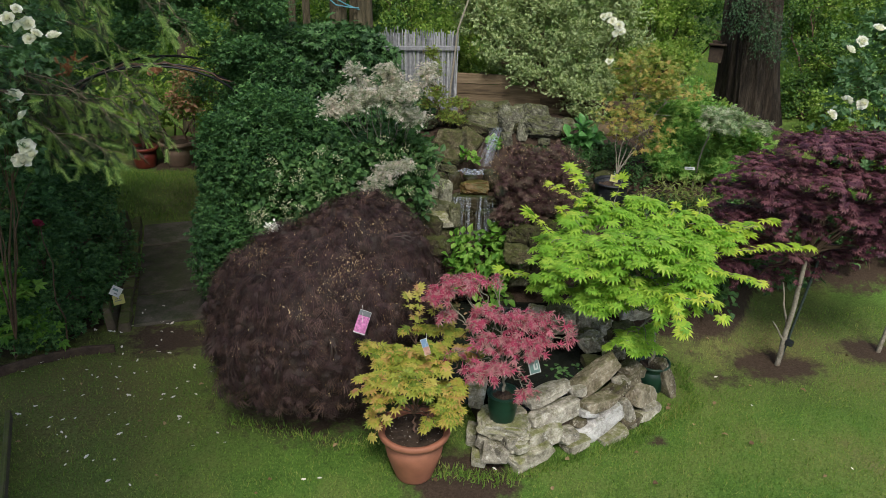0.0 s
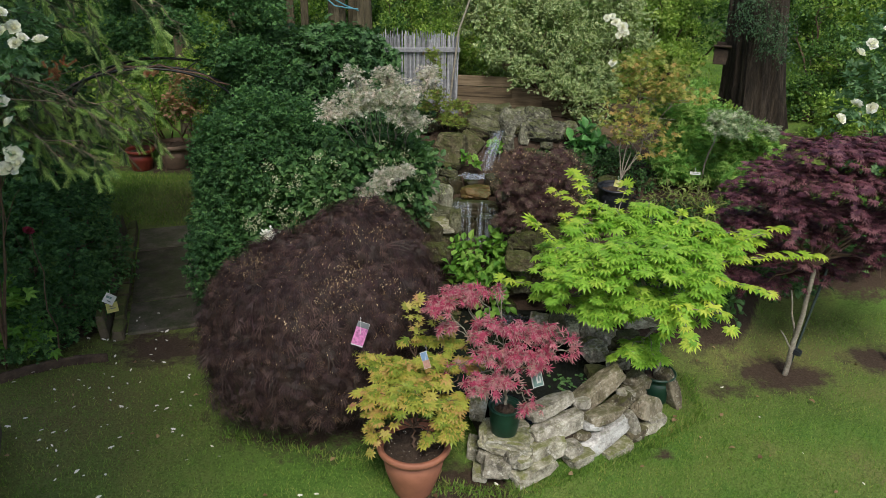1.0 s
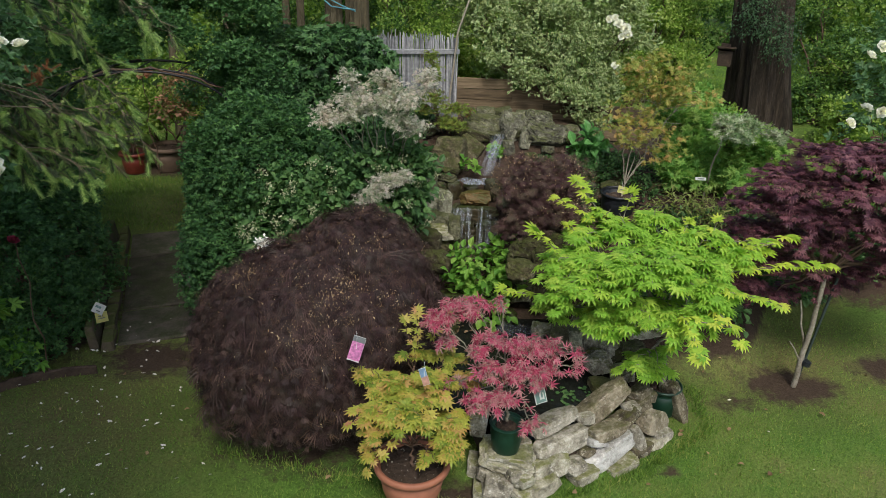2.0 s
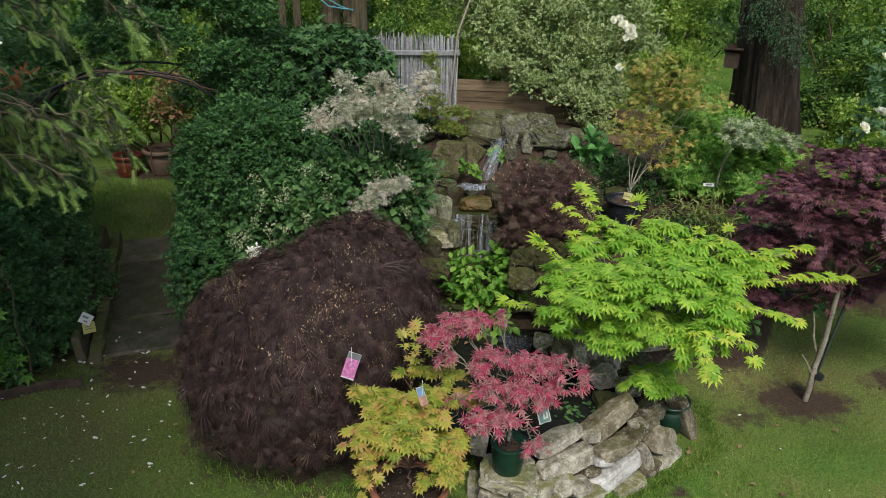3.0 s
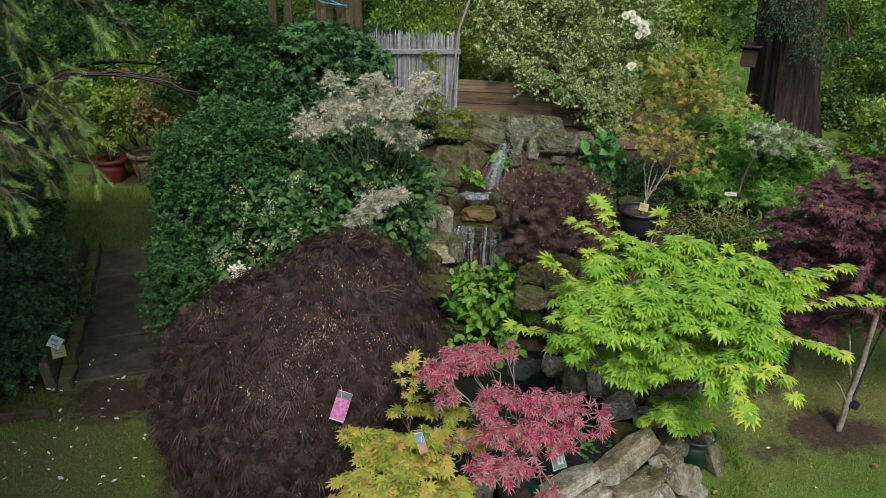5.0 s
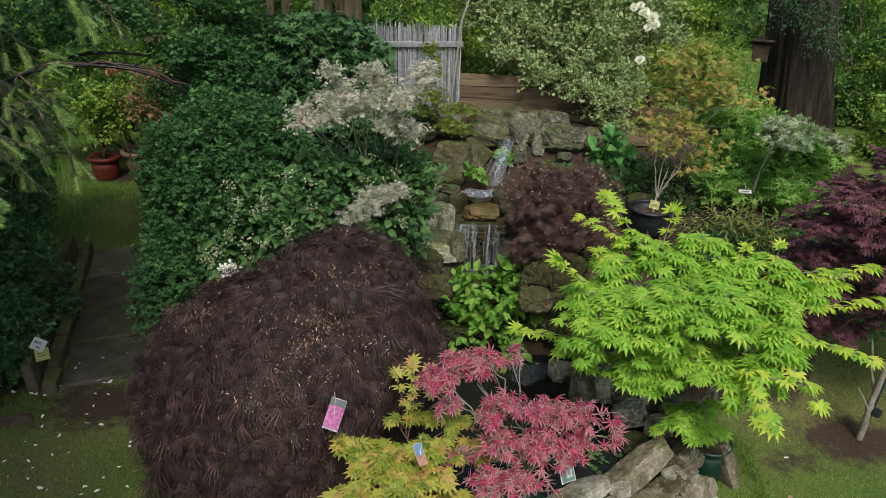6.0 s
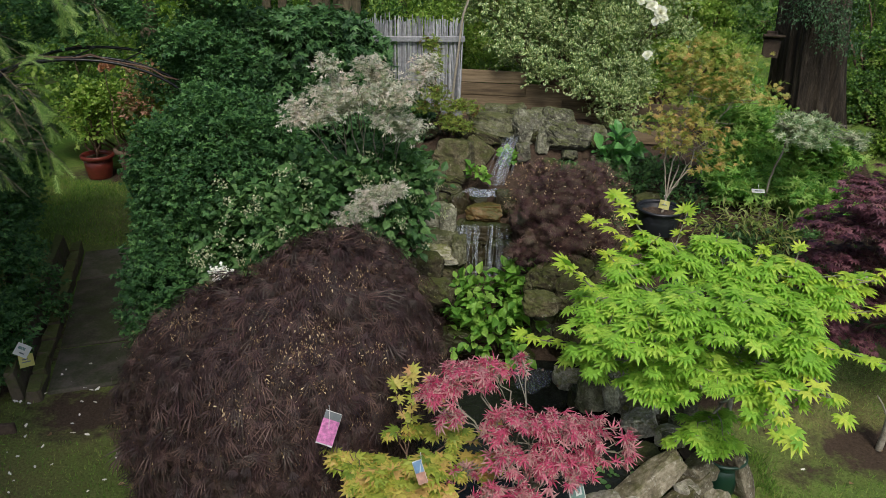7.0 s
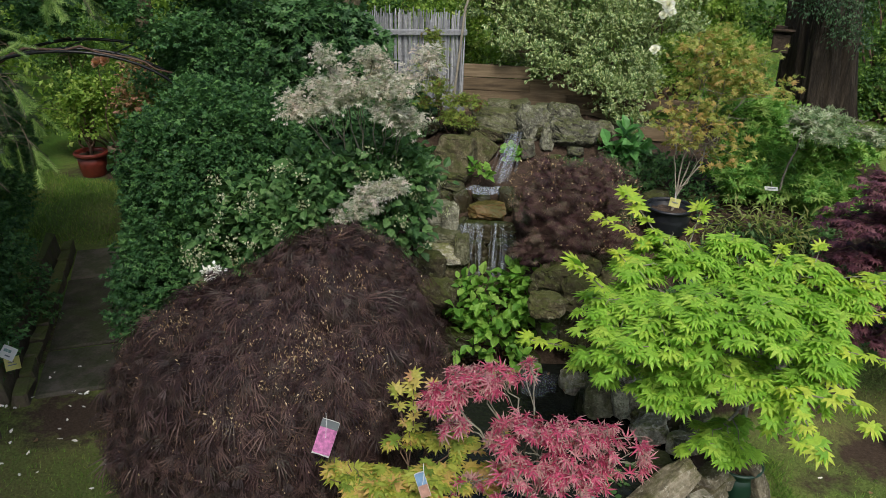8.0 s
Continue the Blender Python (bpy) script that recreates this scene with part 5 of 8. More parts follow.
# ---- weeping purple maple: a low dome of hanging, finely cut leaves ----
def weeping_dome():
    r = np.random.default_rng(3)
    base = (-0.85, 4.85, 0)
    ob = thing("weeping_maple", base, "large dome-shaped weeping maple with finely cut dark purple leaves", "tree")
    clumps = [(-0.82, 4.74, 0.55, 0.62, 0.62, 0.66), (-0.61, 5.1, 0.94, 0.4, 0.46, 0.47), (-1.23, 4.85, 0.6, 0.42, 0.5, 0.5), (-0.42, 4.9, 0.72, 0.32, 0.46, 0.5), (-0.98, 4.45, 0.55, 0.5, 0.36, 0.58), (-0.95, 4.8, 0.84, 0.48, 0.42, 0.42), (-1.36, 4.98, 0.42, 0.32, 0.38, 0.36)]
    wood_parts(ob, base, clumps, r, 0.035, 8, BARK_DARK, 0.3, sag=-0.25, wob=0.03)
    T, N = shell(clumps, 6400, r, 0.92, 0.06, -0.25, 0.9)
    top = np.array([-0.7, 5.0, 0])
    T[:, 2] = np.maximum(T[:, 2], 0.12 + 0.1 * r.random(len(T)))
    LP, LD, LN = [], [], []
    for c, n in zip(T, N):
        radial = unit((c - top) * np.array([1, 1, 0]) + r.normal(0, 0.12, 3) * np.array([1, 1, 0]))
        slope = np.array([0, 0, -1.0]) + n * n[2]
        flow = unit(slope + radial * (0.5 * max(n[2], 0.15) + 0.12) + n * 0.1)
        across = np.cross(n, flow)
        each = int(r.integers(4, 8))
        a = r.normal(0, 0.5, each) + r.normal(0, 0.3)
        c = c + n * 0.075 * r.random() ** 2
        u = r.random(each)[:, None]
        p = c + n * (0.07 * r.random((each, 1)) ** 1.5 - 0.015) + flow * (u - 0.3) * 0.1 + across * r.normal(0, 0.025, (each, 1))
        way = flow * np.cos(a)[:, None] + across * np.sin(a)[:, None] + n * r.normal(0.1, 0.25, (each, 1)) - np.array([0, 0, 0.4]) * u + radial * (0.8 * r.random((each, 1)) ** 1.5 * (1 - abs(n[2])))
        LP.append(p)
        LD.append(unit(way))
        LN.append(unit(n + np.array([0, 0, 0.3]) + r.normal(0, 0.6, p.shape)))
    LP, LD, LN = np.concatenate(LP), np.concatenate(LD), np.concatenate(LN)
    ok = LP[:, 2] > 0.06
    LP, LD, LN = LP[ok], LD[ok], LN[ok]
    odd = r.random(len(LP)) < 0.4
    cloud("foliage", lace_leaf(5, 0.5, 0.03, 0.6), LP[odd], LD[odd], LN[odd], 0.06 + 0.04 * r.random(odd.sum()), PURPLE, ob)
    strand = r.random(len(LP)) < 0.16
    cloud("long_foliage", lace_leaf(3, 0.28, 0.024, 0.55), LP[strand] + LN[strand] * 0.02, LD[strand], LN[strand], 0.09 + 0.06 * r.random(strand.sum()), PURPLE, ob)
    cloud("outer_foliage", lace_leaf(5, 0.95, 0.036, 0.7), LP[~odd], LD[~odd], LN[~odd], 0.045 + 0.035 * r.random((~odd).sum()), PURPLE, ob)
    inner, ni = shell(clumps, 2600, r, 0.75, 0.05, -0.4)
    inner[:, 2] = np.maximum(inner[:, 2], 0.12)
    inner = inner - ni * 0.1
    cloud("inner_foliage", LACE, inner, ni + np.array([0, 0, -0.7]), ni, 0.1, PURPLE, ob)
    W, WN = shell(clumps, 1500, r, 0.95, 0.05, -0.3, 0.9)
    W[:, 2] = np.maximum(W[:, 2], 0.12)
    cloud("withered_foliage", lace_leaf(3, 0.35, 0.03, 0.5), W + WN * 0.07, WN * 0.3 + r.normal(0, 0.3, W.shape) - np.array([0, 0, 1.0]), WN + r.normal(0, 0.4, W.shape), 0.045 + 0.04 * r.random(len(W)), WITHERED, ob, "withered reddish brown leaves")
    # tan curls of dead leaf and seed, hanging in streaks and clusters
    tufts = np.array([(-0.48, 4.88, 1.32), (-0.64, 4.54, 1.14), (-0.53, 4.57, 1.1), (-0.73, 4.43, 1.12), (-0.67, 4.45, 1.11), (-0.35, 4.58, 1.06), (-0.45, 4.36, 0.89), (-1.17, 4.6, 1.15), (-0.63, 4.67, 1.17), (-0.61, 4.81, 1.3), (-0.89, 4.51, 1.16), (-0.78, 4.34, 1.05), (-0.93, 4.22, 1.0), (-1.25, 4.61, 1.11), (-0.63, 4.35, 1.02)])
    spots = np.concatenate([np.argsort(np.sum((T - c) ** 2, 1))[:int(r.integers(5, 14))] for c in tufts])
    wide = np.concatenate([np.repeat(spots, 10), np.repeat(r.integers(0, len(T), 130), 6), r.integers(0, len(T), 1400)])
    D = T[wide] + r.normal(0, 1, (len(wide), 3)) * np.array([0.025, 0.025, 0.03])
    out = N[wide]
    cloud("dead_leaves", small_leaf(0.17, 0.08, 0.2), D + out * (0.09 + 0.05 * r.random((len(D), 1))), r.normal(0, 0.5, D.shape) + np.array([0, 0, -1.0]), out + r.normal(0, 0.4, D.shape), 0.007 + 0.015 * r.random(len(D)) ** 2, TANSEED, ob, "curled tan dead leaves and seeds")


weeping_dome()


# ---- pots ----
def lathe(profile, sides=40, caps=True):
    bm = bmesh.new()
    rings = [[bm.verts.new((r * math.cos(2 * math.pi * i / sides), r * math.sin(2 * math.pi * i / sides), z)) for i in range(sides)] for r, z in profile]
    for a, b in zip(rings, rings[1:]):
        for i in range(sides):
            bm.faces.new((a[i], a[(i + 1) % sides], b[(i + 1) % sides], b[i]))
    if caps:
        bm.faces.new(rings[0][::-1])
        bm.faces.new(rings[-1])
    return bm


def pot(name, at, rim, tall, mat, label, lip=0.03, foot=0.68, soil=SOIL, fill=0.05):
    """A flower pot with a rolled rim and a body, filled with soil."""
    ob = thing(name, at, label, "plant pot")
    r0, r1 = rim * foot, rim - lip * 0.6
    body = [(r0 * 0.97, 0), (r0, 0.012), (r0 + (r1 - r0) * 0.55, tall * 0.45), (r1 - 0.012, tall - lip * 1.6), (r1 - 0.03, tall - lip * 1.55), (r1 - 0.03, tall - fill - 0.02)]
    collar = [(r1 - 0.014, tall - lip * 1.7), (rim - 0.004, tall - lip * 1.5), (rim, tall - lip), (rim, tall - 0.008), (rim - 0.008, tall), (rim - lip * 1.15, tall - 0.003), (rim - lip * 1.35, tall - 0.012), (rim - lip * 1.4, tall - fill - 0.03)]
    for n, prof in (("body", body), ("rim", collar)):
        p = part(n, lathe(prof, caps=n == "body"), mat, ob, shade=True)
        p.matrix_parent_inverse = Matrix.Identity(4)
    bm = bmesh.new()
    bmesh.ops.create_grid(bm, x_segments=22, y_segments=22, size=1)
    for v in bm.verts:
        x, y = v.co.x, v.co.y
        k = (rim - lip * 1.38) * max(abs(x), abs(y)) / max(math.hypot(x, y), 1e-6)
        v.co = Vector((x * k, y * k, tall - fill + 0.012 * noise.noise(Vector((x * 4, y * 4, at[0]))) + 0.006 * noise.noise(Vector((x * 14, y * 14, 3)))))
    s = part("compost", bm, soil, ob, "dark potting compost")
    s.matrix_parent_inverse = Matrix.Identity(4)
    return ob


TERRACOTTA = plain_material("terracotta_plastic", (0.28, 0.115, 0.07), 0.6, vary=0.22, scale=9.0, spec=0.3)
GREENPOT = plain_material("dark_green_plastic", (0.007, 0.035, 0.02), 0.4, vary=0.3)
BLACKPOT = plain_material("black_plastic", (0.012, 0.014, 0.018), 0.4, vary=0.3)
REDPOT = plain_material("red_glazed", (0.13, 0.022, 0.015), 0.4, vary=0.25)
PALEPOT = plain_material("pale_terracotta", (0.15, 0.1, 0.072), 0.75, vary=0.25)
pot("terracotta_pot", (-0.145, 3.9, 0), 0.235, 0.375, TERRACOTTA, "round terracotta-coloured plastic pot standing on the lawn", 0.026, 0.54)
pot("green_pot", (0.43, 4.11, 0.305), 0.112, 0.21, GREENPOT, "dark green plastic nursery pot standing on the stone wall", 0.008, 0.76)
pot("black_pot", (1.5, 6.42, float(ground_z(1.5, 6.42)) + 0.07), 0.165, 0.19, BLACKPOT, "wide black plastic nursery pot standing on the rockery", 0.014, 0.8)
pot("green_pot", (1.66, 4.98, 0.0), 0.14, 0.24, GREENPOT, "dark green plastic pot wedged behind the wall stones", 0.014, 0.8)
pot("red_pot", (-4.42, 10.15, 0), 0.2, 0.3, REDPOT, "glossy red pot standing on the far lawn", 0.03, 0.7)
pot("pale_pot", (-3.98, 10.3, 0), 0.27, 0.36, PALEPOT, "wide pale terracotta pot with a rolled rim", 0.035, 0.62)

# ---- maples in pots by the pond ----
fan_tree("amber_maple", (-0.145, 3.9, 0.34), [(-0.26, 4.08, 0.76, 0.17, 0.13, 0.09), (-0.03, 4.08, 0.79, 0.18, 0.13, 0.09), (-0.4, 4.15, 0.79, 0.12, 0.09, 0.06), (-0.18, 4.3, 0.87, 0.07, 0.05, 0.05), (0.03, 4.3, 0.84, 0.1, 0.08, 0.06), (0.18, 4.18, 0.74, 0.11, 0.08, 0.08), (-0.37, 3.87, 0.73, 0.14, 0.1, 0.07), (-0.16, 3.84, 0.76, 0.17, 0.13, 0.09), (0.06, 3.9, 0.66, 0.13, 0.1, 0.08), (-0.34, 3.78, 0.64, 0.1, 0.07, 0.05), (0.05, 3.8, 0.56, 0.12, 0.08, 0.07), (-0.02, 3.76, 0.5, 0.09, 0.06, 0.05), (-0.38, 3.77, 0.54, 0.045, 0.045, 0.04)],
         [((-0.14, 4.3, 0.9), (-0.15, 4.45, 1.12)), ((-0.18, 4.3, 0.93), (-0.23, 4.38, 1.06)), ((-0.36, 4.15, 0.8), (-0.53, 4.2, 0.83)), ((-0.38, 3.87, 0.72), (-0.5, 3.78, 0.73)), ((0.06, 4.3, 0.9), (-0.02, 4.36, 1.0)), ((0.13, 4.25, 0.83), (0.25, 4.3, 0.92)), ((-0.2, 3.78, 0.67), (-0.3, 3.72, 0.58)), ((0.05, 3.85, 0.58), (0.13, 3.82, 0.5)), ((-0.33, 3.76, 0.55), (-0.39, 3.72, 0.44)), ((-0.05, 4.35, 0.95), (-0.06, 4.42, 1.08))],
         palm_leaf(7, 2.0, 0.44, 0.1, 0.22), AMBER, 560, 3, 0.05, "young maple with yellow-green leaves tinged orange in a pot", "tree", 21, thick=0.008, singles=220, sag=0.03, tip_mat=AMBER_TIP)
fan_tree("pink_maple", (0.43, 4.12, 0.54), [(0.1, 4.17, 1.25, 0.14, 0.11, 0.09), (-0.01, 4.13, 1.22, 0.09, 0.07, 0.07), (0.22, 4.22, 1.27, 0.08, 0.06, 0.05), (0.36, 4.42, 1.2, 0.05, 0.04, 0.03), (0.33, 4.08, 1.09, 0.15, 0.11, 0.08), (0.52, 4.1, 1.05, 0.15, 0.11, 0.08), (0.33, 4.02, 0.95, 0.13, 0.09, 0.09), (0.52, 4.02, 0.92, 0.14, 0.1, 0.09), (0.65, 4.1, 1.04, 0.08, 0.06, 0.1), (0.66, 4.06, 0.92, 0.07, 0.06, 0.07), (0.05, 4.18, 1.04, 0.07, 0.05, 0.04), (0.24, 3.98, 0.77, 0.09, 0.07, 0.07), (0.38, 3.93, 0.8, 0.11, 0.08, 0.07), (0.57, 3.9, 0.64, 0.08, 0.06, 0.05), (0.8, 4.08, 1.0, 0.04, 0.03, 0.08), (0.1, 4.08, 0.82, 0.08, 0.05, 0.04)],
         [((0.6, 4.08, 1.05), (0.81, 4.1, 1.1)), ((0.1, 4.2, 1.2), (-0.1, 4.13, 1.21)), ((0.47, 3.97, 0.82), (0.62, 3.87, 0.68)), ((0.62, 4.05, 0.95), (0.8, 4.05, 0.92))],
         palm_leaf(5, 1.5, 0.16, 0.085, 0.45), ROSY, 800, 3, 0.04, "bushy young maple with pink and pale variegated leaves", "tree", 22, wood=BARK_PALE, thick=0.008, fork_at=0.3, singles=240, sag=0.03, splay=1.0, droop=0.35, level=0.6, low=-0.6, vary=0.35, loose=0.4)
fan_tree("golden_maple", (1.66, 4.98, 0.18), [(0.98, 4.78, 1.14, 0.31, 0.24, 0.22), (1.34, 4.72, 1.27, 0.35, 0.26, 0.2), (1.69, 4.77, 1.22, 0.26, 0.2, 0.18), (0.94, 4.95, 1.26, 0.26, 0.19, 0.08), (1.24, 5.15, 1.38, 0.23, 0.17, 0.1), (1.57, 5.05, 1.34, 0.27, 0.2, 0.09), (1.8, 4.95, 1.28, 0.2, 0.15, 0.09), (1.4, 4.62, 1.03, 0.28, 0.21, 0.11), (1.43, 4.75, 0.59, 0.19, 0.14, 0.09), (0.8, 4.95, 0.9, 0.17, 0.13, 0.08), (1.71, 4.57, 1.2, 0.13, 0.1, 0.12), (1.12, 4.75, 0.93, 0.2, 0.16, 0.1), (1.12, 5.2, 1.47, 0.14, 0.12, 0.07), (1.45, 5.18, 1.47, 0.2, 0.14, 0.07), (1.78, 5.05, 1.42, 0.18, 0.14, 0.06), (2.02, 4.97, 1.33, 0.16, 0.12, 0.06), (2.2, 5.0, 1.4, 0.1, 0.07, 0.03), (0.95, 5.08, 1.38, 0.14, 0.12, 0.06), (1.62, 4.5, 1.05, 0.13, 0.1, 0.1)],
         [((1.85, 4.95, 1.29), (2.37, 5.05, 1.47)), ((1.8, 4.93, 1.24), (2.2, 5.0, 1.36)), ((1.9, 4.9, 1.2), (2.64, 4.95, 1.33)), ((1.77, 4.6, 1.22), (2.04, 4.3, 1.32)), ((1.72, 4.5, 1.15), (1.84, 4.3, 1.05)), ((1.52, 4.45, 1.1), (1.54, 4.1, 1.06)), ((1.11, 5.2, 1.45), (0.94, 5.4, 1.69)), ((1.03, 5.2, 1.43), (0.79, 5.35, 1.58)), ((1.26, 5.25, 1.42), (1.33, 5.35, 1.62)), ((0.72, 4.97, 0.92), (0.42, 5.0, 1.0)), ((0.75, 4.9, 1.34), (0.59, 4.83, 1.52)), ((1.61, 5.05, 1.35), (1.68, 5.1, 1.5)), ((1.8, 5.0, 1.34), (1.87, 5.1, 1.52)), ((1.52, 4.5, 1.03), (1.46, 4.4, 0.93)), ((0.95, 5.05, 1.34), (0.86, 5.1, 1.45)), ((1.86, 5.0, 1.36), (2.11, 5.05, 1.41)), ((1.57, 4.4, 1.1), (1.77, 4.3, 1.14)), ((1.6, 4.6, 1.0), (1.62, 4.4, 0.86))],
         palm_leaf(7, 1.75, 0.44, 0.1, 0.24, 0.6), GOLD, 330, 3, 0.068, "spreading golden-leaved maple with bright yellow-green foliage", "tree", 23, wood=BARK_PALE, thick=0.016, fork_at=0.45, singles=280, sag=0.06, droop=0.25, level=0.78, reach=0.8, tip_mat=GOLD_TIP)

# ---- plants on the rockery ----
plant("red_lace_maple", (0.75, 6.35, 0.75), [(0.69, 6.25, 1.38, 0.31, 0.26, 0.17), (0.84, 6.2, 1.12, 0.3, 0.26, 0.22), (0.66, 6.1, 1.03, 0.2, 0.18, 0.14), (0.95, 6.3, 1.38, 0.28, 0.22, 0.16), (1.02, 6.2, 1.12, 0.22, 0.2, 0.18)],
      lace_leaf(7, 1.6, 0.05, 0.3), RED, 2100, 4, 0.07, 0.042, "low maple with dusty red finely cut leaves", "shrub", 24, thick=0.014, forks=6, lo=0.2, rough=0.7, droop=0.4, up=0.1, layers=10, fork_at=0.3, fill=0.7)
plant("leafy_pond_plant", (0.3, 6.1, 0.3), [(0.27, 6.05, 0.58, 0.24, 0.2, 0.2), (0.53, 6.12, 0.68, 0.22, 0.18, 0.12), (0.22, 5.95, 0.38, 0.22, 0.16, 0.2), (0.55, 6.1, 0.5, 0.2, 0.16, 0.2), (0.11, 6.0, 0.56, 0.12, 0.12, 0.12), (0.36, 5.95, 0.3, 0.22, 0.14, 0.14)],
      oval_leaf(0.33), BRIGHT, 140, 5, 0.12, 0.078, "bushy plant with fresh light green oval leaves below the waterfall", "plant", 25, thick=0.006, forks=5, lo=0.4, singles=300, face=0.75, droop=0.3)
plant("broad_leaved_plant", (1.34, 7.3, float(ground_z(1.34, 7.3)) - 0.05), [(1.34, 7.25, 1.28, 0.17, 0.16, 0.13), (1.33, 7.23, 1.42, 0.1, 0.1, 0.08)],
      oval_leaf(0.3), BIGLEAF, 22, 5, 0.12, 0.12, "plant with large glossy light green leaves", "plant", 26, thick=0.007, forks=3, lo=0.2, singles=120, face=0.6, droop=0.25)
for i, (x, y, z) in enumerate(((0.2, 7.02, 1.12), (0.5, 7.25, 1.2))):
    plant("rock_fern", (x, y, z), [(x, y, z + 0.06, 0.08, 0.06, 0.09)], OVAL_WIDE, BRIGHT, 9, 4, 0.05, 0.055, "small bright green plant growing in the cascade", "plant", 60 + i, thick=0.003, forks=2, lo=0.2)
plant("yellow_green_maple", (-0.05, 7.55, 1.2), [(-0.02, 7.4, 1.62, 0.28, 0.2, 0.1), (0.05, 7.3, 1.52, 0.2, 0.16, 0.08), (-0.15, 7.45, 1.75, 0.2, 0.16, 0.12), (-0.2, 7.42, 1.95, 0.13, 0.1, 0.12), (-0.17, 7.42, 2.12, 0.12, 0.08, 0.1)],
      FLAKE, OLIVE, 380, 4, 0.06, 0.028, "small maple with feathery yellow-green leaves", "shrub", 27, thick=0.008, lo=0.4, layers=4)
plant("orange_maple", (1.52, 6.42, 1.08), [(1.5, 6.6, 1.72, 0.3, 0.24, 0.24), (1.8, 6.65, 1.95, 0.36, 0.26, 0.24), (1.68, 6.7, 2.2, 0.3, 0.22, 0.2), (2.05, 6.7, 2.05, 0.24, 0.2, 0.16), (1.75, 6.55, 1.62, 0.3, 0.2, 0.22)],
      MAPLE_BROAD, ORANGE, 360, 4, 0.1, 0.033, "slender potted maple with airy orange and green leaves", "tree", 28, wood=BARK_PALE, thick=0.008, forks=5, lo=0.1, layers=10, fork_at=0.25, layer_size=0.5, flat=0.9)
plant("green_maple", (2.5, 7.2, float(ground_z(2.5, 7.2))), [(2.3, 6.95, 1.5, 0.45, 0.3, 0.26), (2.75, 6.95, 1.52, 0.4, 0.3, 0.22), (2.1, 6.85, 1.25, 0.35, 0.26, 0.24), (2.6, 6.85, 1.2, 0.5, 0.3, 0.25), (2.2, 7.1, 1.75, 0.3, 0.24, 0.14)],
      MAPLE_BROAD, GREENMAPLE, 2100, 4, 0.08, 0.056, "rounded maple with fresh green leaves behind the rockery", "shrub", 29, thick=0.016, forks=6, lo=0.5, layers=6, fork_at=0.3)
plant("white_variegated_standard", (2.27, 6.6, 1.0), [(2.3, 6.5, 1.8, 0.18, 0.16, 0.05), (2.6, 6.52, 1.8, 0.24, 0.18, 0.06), (2.46, 6.5, 1.74, 0.26, 0.2, 0.06), (2.78, 6.5, 1.73, 0.16, 0.14, 0.06)],
      FLAKE, SILVER, 230, 5, 0.07, 0.036, "small grafted tree with white-edged leaves on a thin stem", "tree", 30, wood=BARK_PALE, thick=0.007, forks=5, lo=0.1, fork_at=0.92, layers=5)
plant("narrow_leaved_shrub", (2.05, 6.35, 0.8), [(2.05, 6.3, 1.12, 0.3, 0.2, 0.16), (2.25, 6.32, 1.05, 0.25, 0.2, 0.16)],
      NARROW, BAMBOO, 70, 5, 0.12, 0.085, "wispy shrub with long narrow pale green leaves", "shrub", 31, thick=0.008, forks=6, lo=0.1, droop=0.5)
plant("low_rockery_shrub", (1.3, 6.9, 1.0), [(1.0, 7.05, 1.16, 0.26, 0.28, 0.1), (1.35, 7.05, 1.2, 0.3, 0.3, 0.18), (0.75, 6.85, 1.08, 0.2, 0.2, 0.1), (1.7, 7.15, 1.15, 0.35, 0.3, 0.2), (1.15, 6.7, 1.05, 0.3, 0.22, 0.14), (1.75, 6.75, 1.1, 0.25, 0.2, 0.14), (2.5, 6.4, 0.85, 0.4, 0.25, 0.25), (1.95, 6.1, 0.7, 0.35, 0.2, 0.2), (2.7, 6.2, 0.7, 0.35, 0.25, 0.3), (1.75, 6.2, 0.85, 0.25, 0.18, 0.16), (2.0, 6.25, 0.95, 0.25, 0.18, 0.16)],
      SMALL, VIBURNUM, 2200, 5, 0.07, 0.034, "low dark green ground cover between the rockery stones", "shrub", 32, thick=0.008, lo=0.6, layers=4, fill=0.9)

for i, (x, y, z, wide) in enumerate(((2.75, 6.45, 0.35, 0.5), (3.3, 6.75, 0.45, 0.5), (3.9, 6.9, 0.5, 0.5), (2.1, 6.0, 0.4, 0.4), (4.6, 6.9, 0.6, 0.6), (1.55, 5.75, 0.5, 0.25))):
    plant("understorey_shrub", (x, y + 0.1, float(ground_z(x, y)) - 0.03), [(x, y, z + 0.1, wide, 0.35, 0.4), (x + 0.2, y - 0.1, z, wide * 0.7, 0.3, 0.3)], OVAL, VIBURNUM, 260, 5, 0.1, 0.06, "low dark green shrub in the shade behind the maple", "shrub", 500 + i, group="understorey shrubs", thick=0.01, lo=0.4, layers=5)

red = bpy.data.objects["red_lace_maple"]
r = np.random.default_rng(6)
FP, FN = shell([(0.69, 6.25, 1.38, 0.33, 0.28, 0.19), (0.84, 6.2, 1.12, 0.32, 0.28, 0.24), (0.95, 6.3, 1.38, 0.3, 0.24, 0.18), (1.0, 6.2, 1.12, 0.24, 0.22, 0.22)], 900, r, 0.9)
cloud("seed_wing", small_leaf(0.2), FP, r.normal(size=FP.shape), FN, 0.012 + 0.014 * r.random(len(FP)), TANSEED, red, "small tan winged seeds")

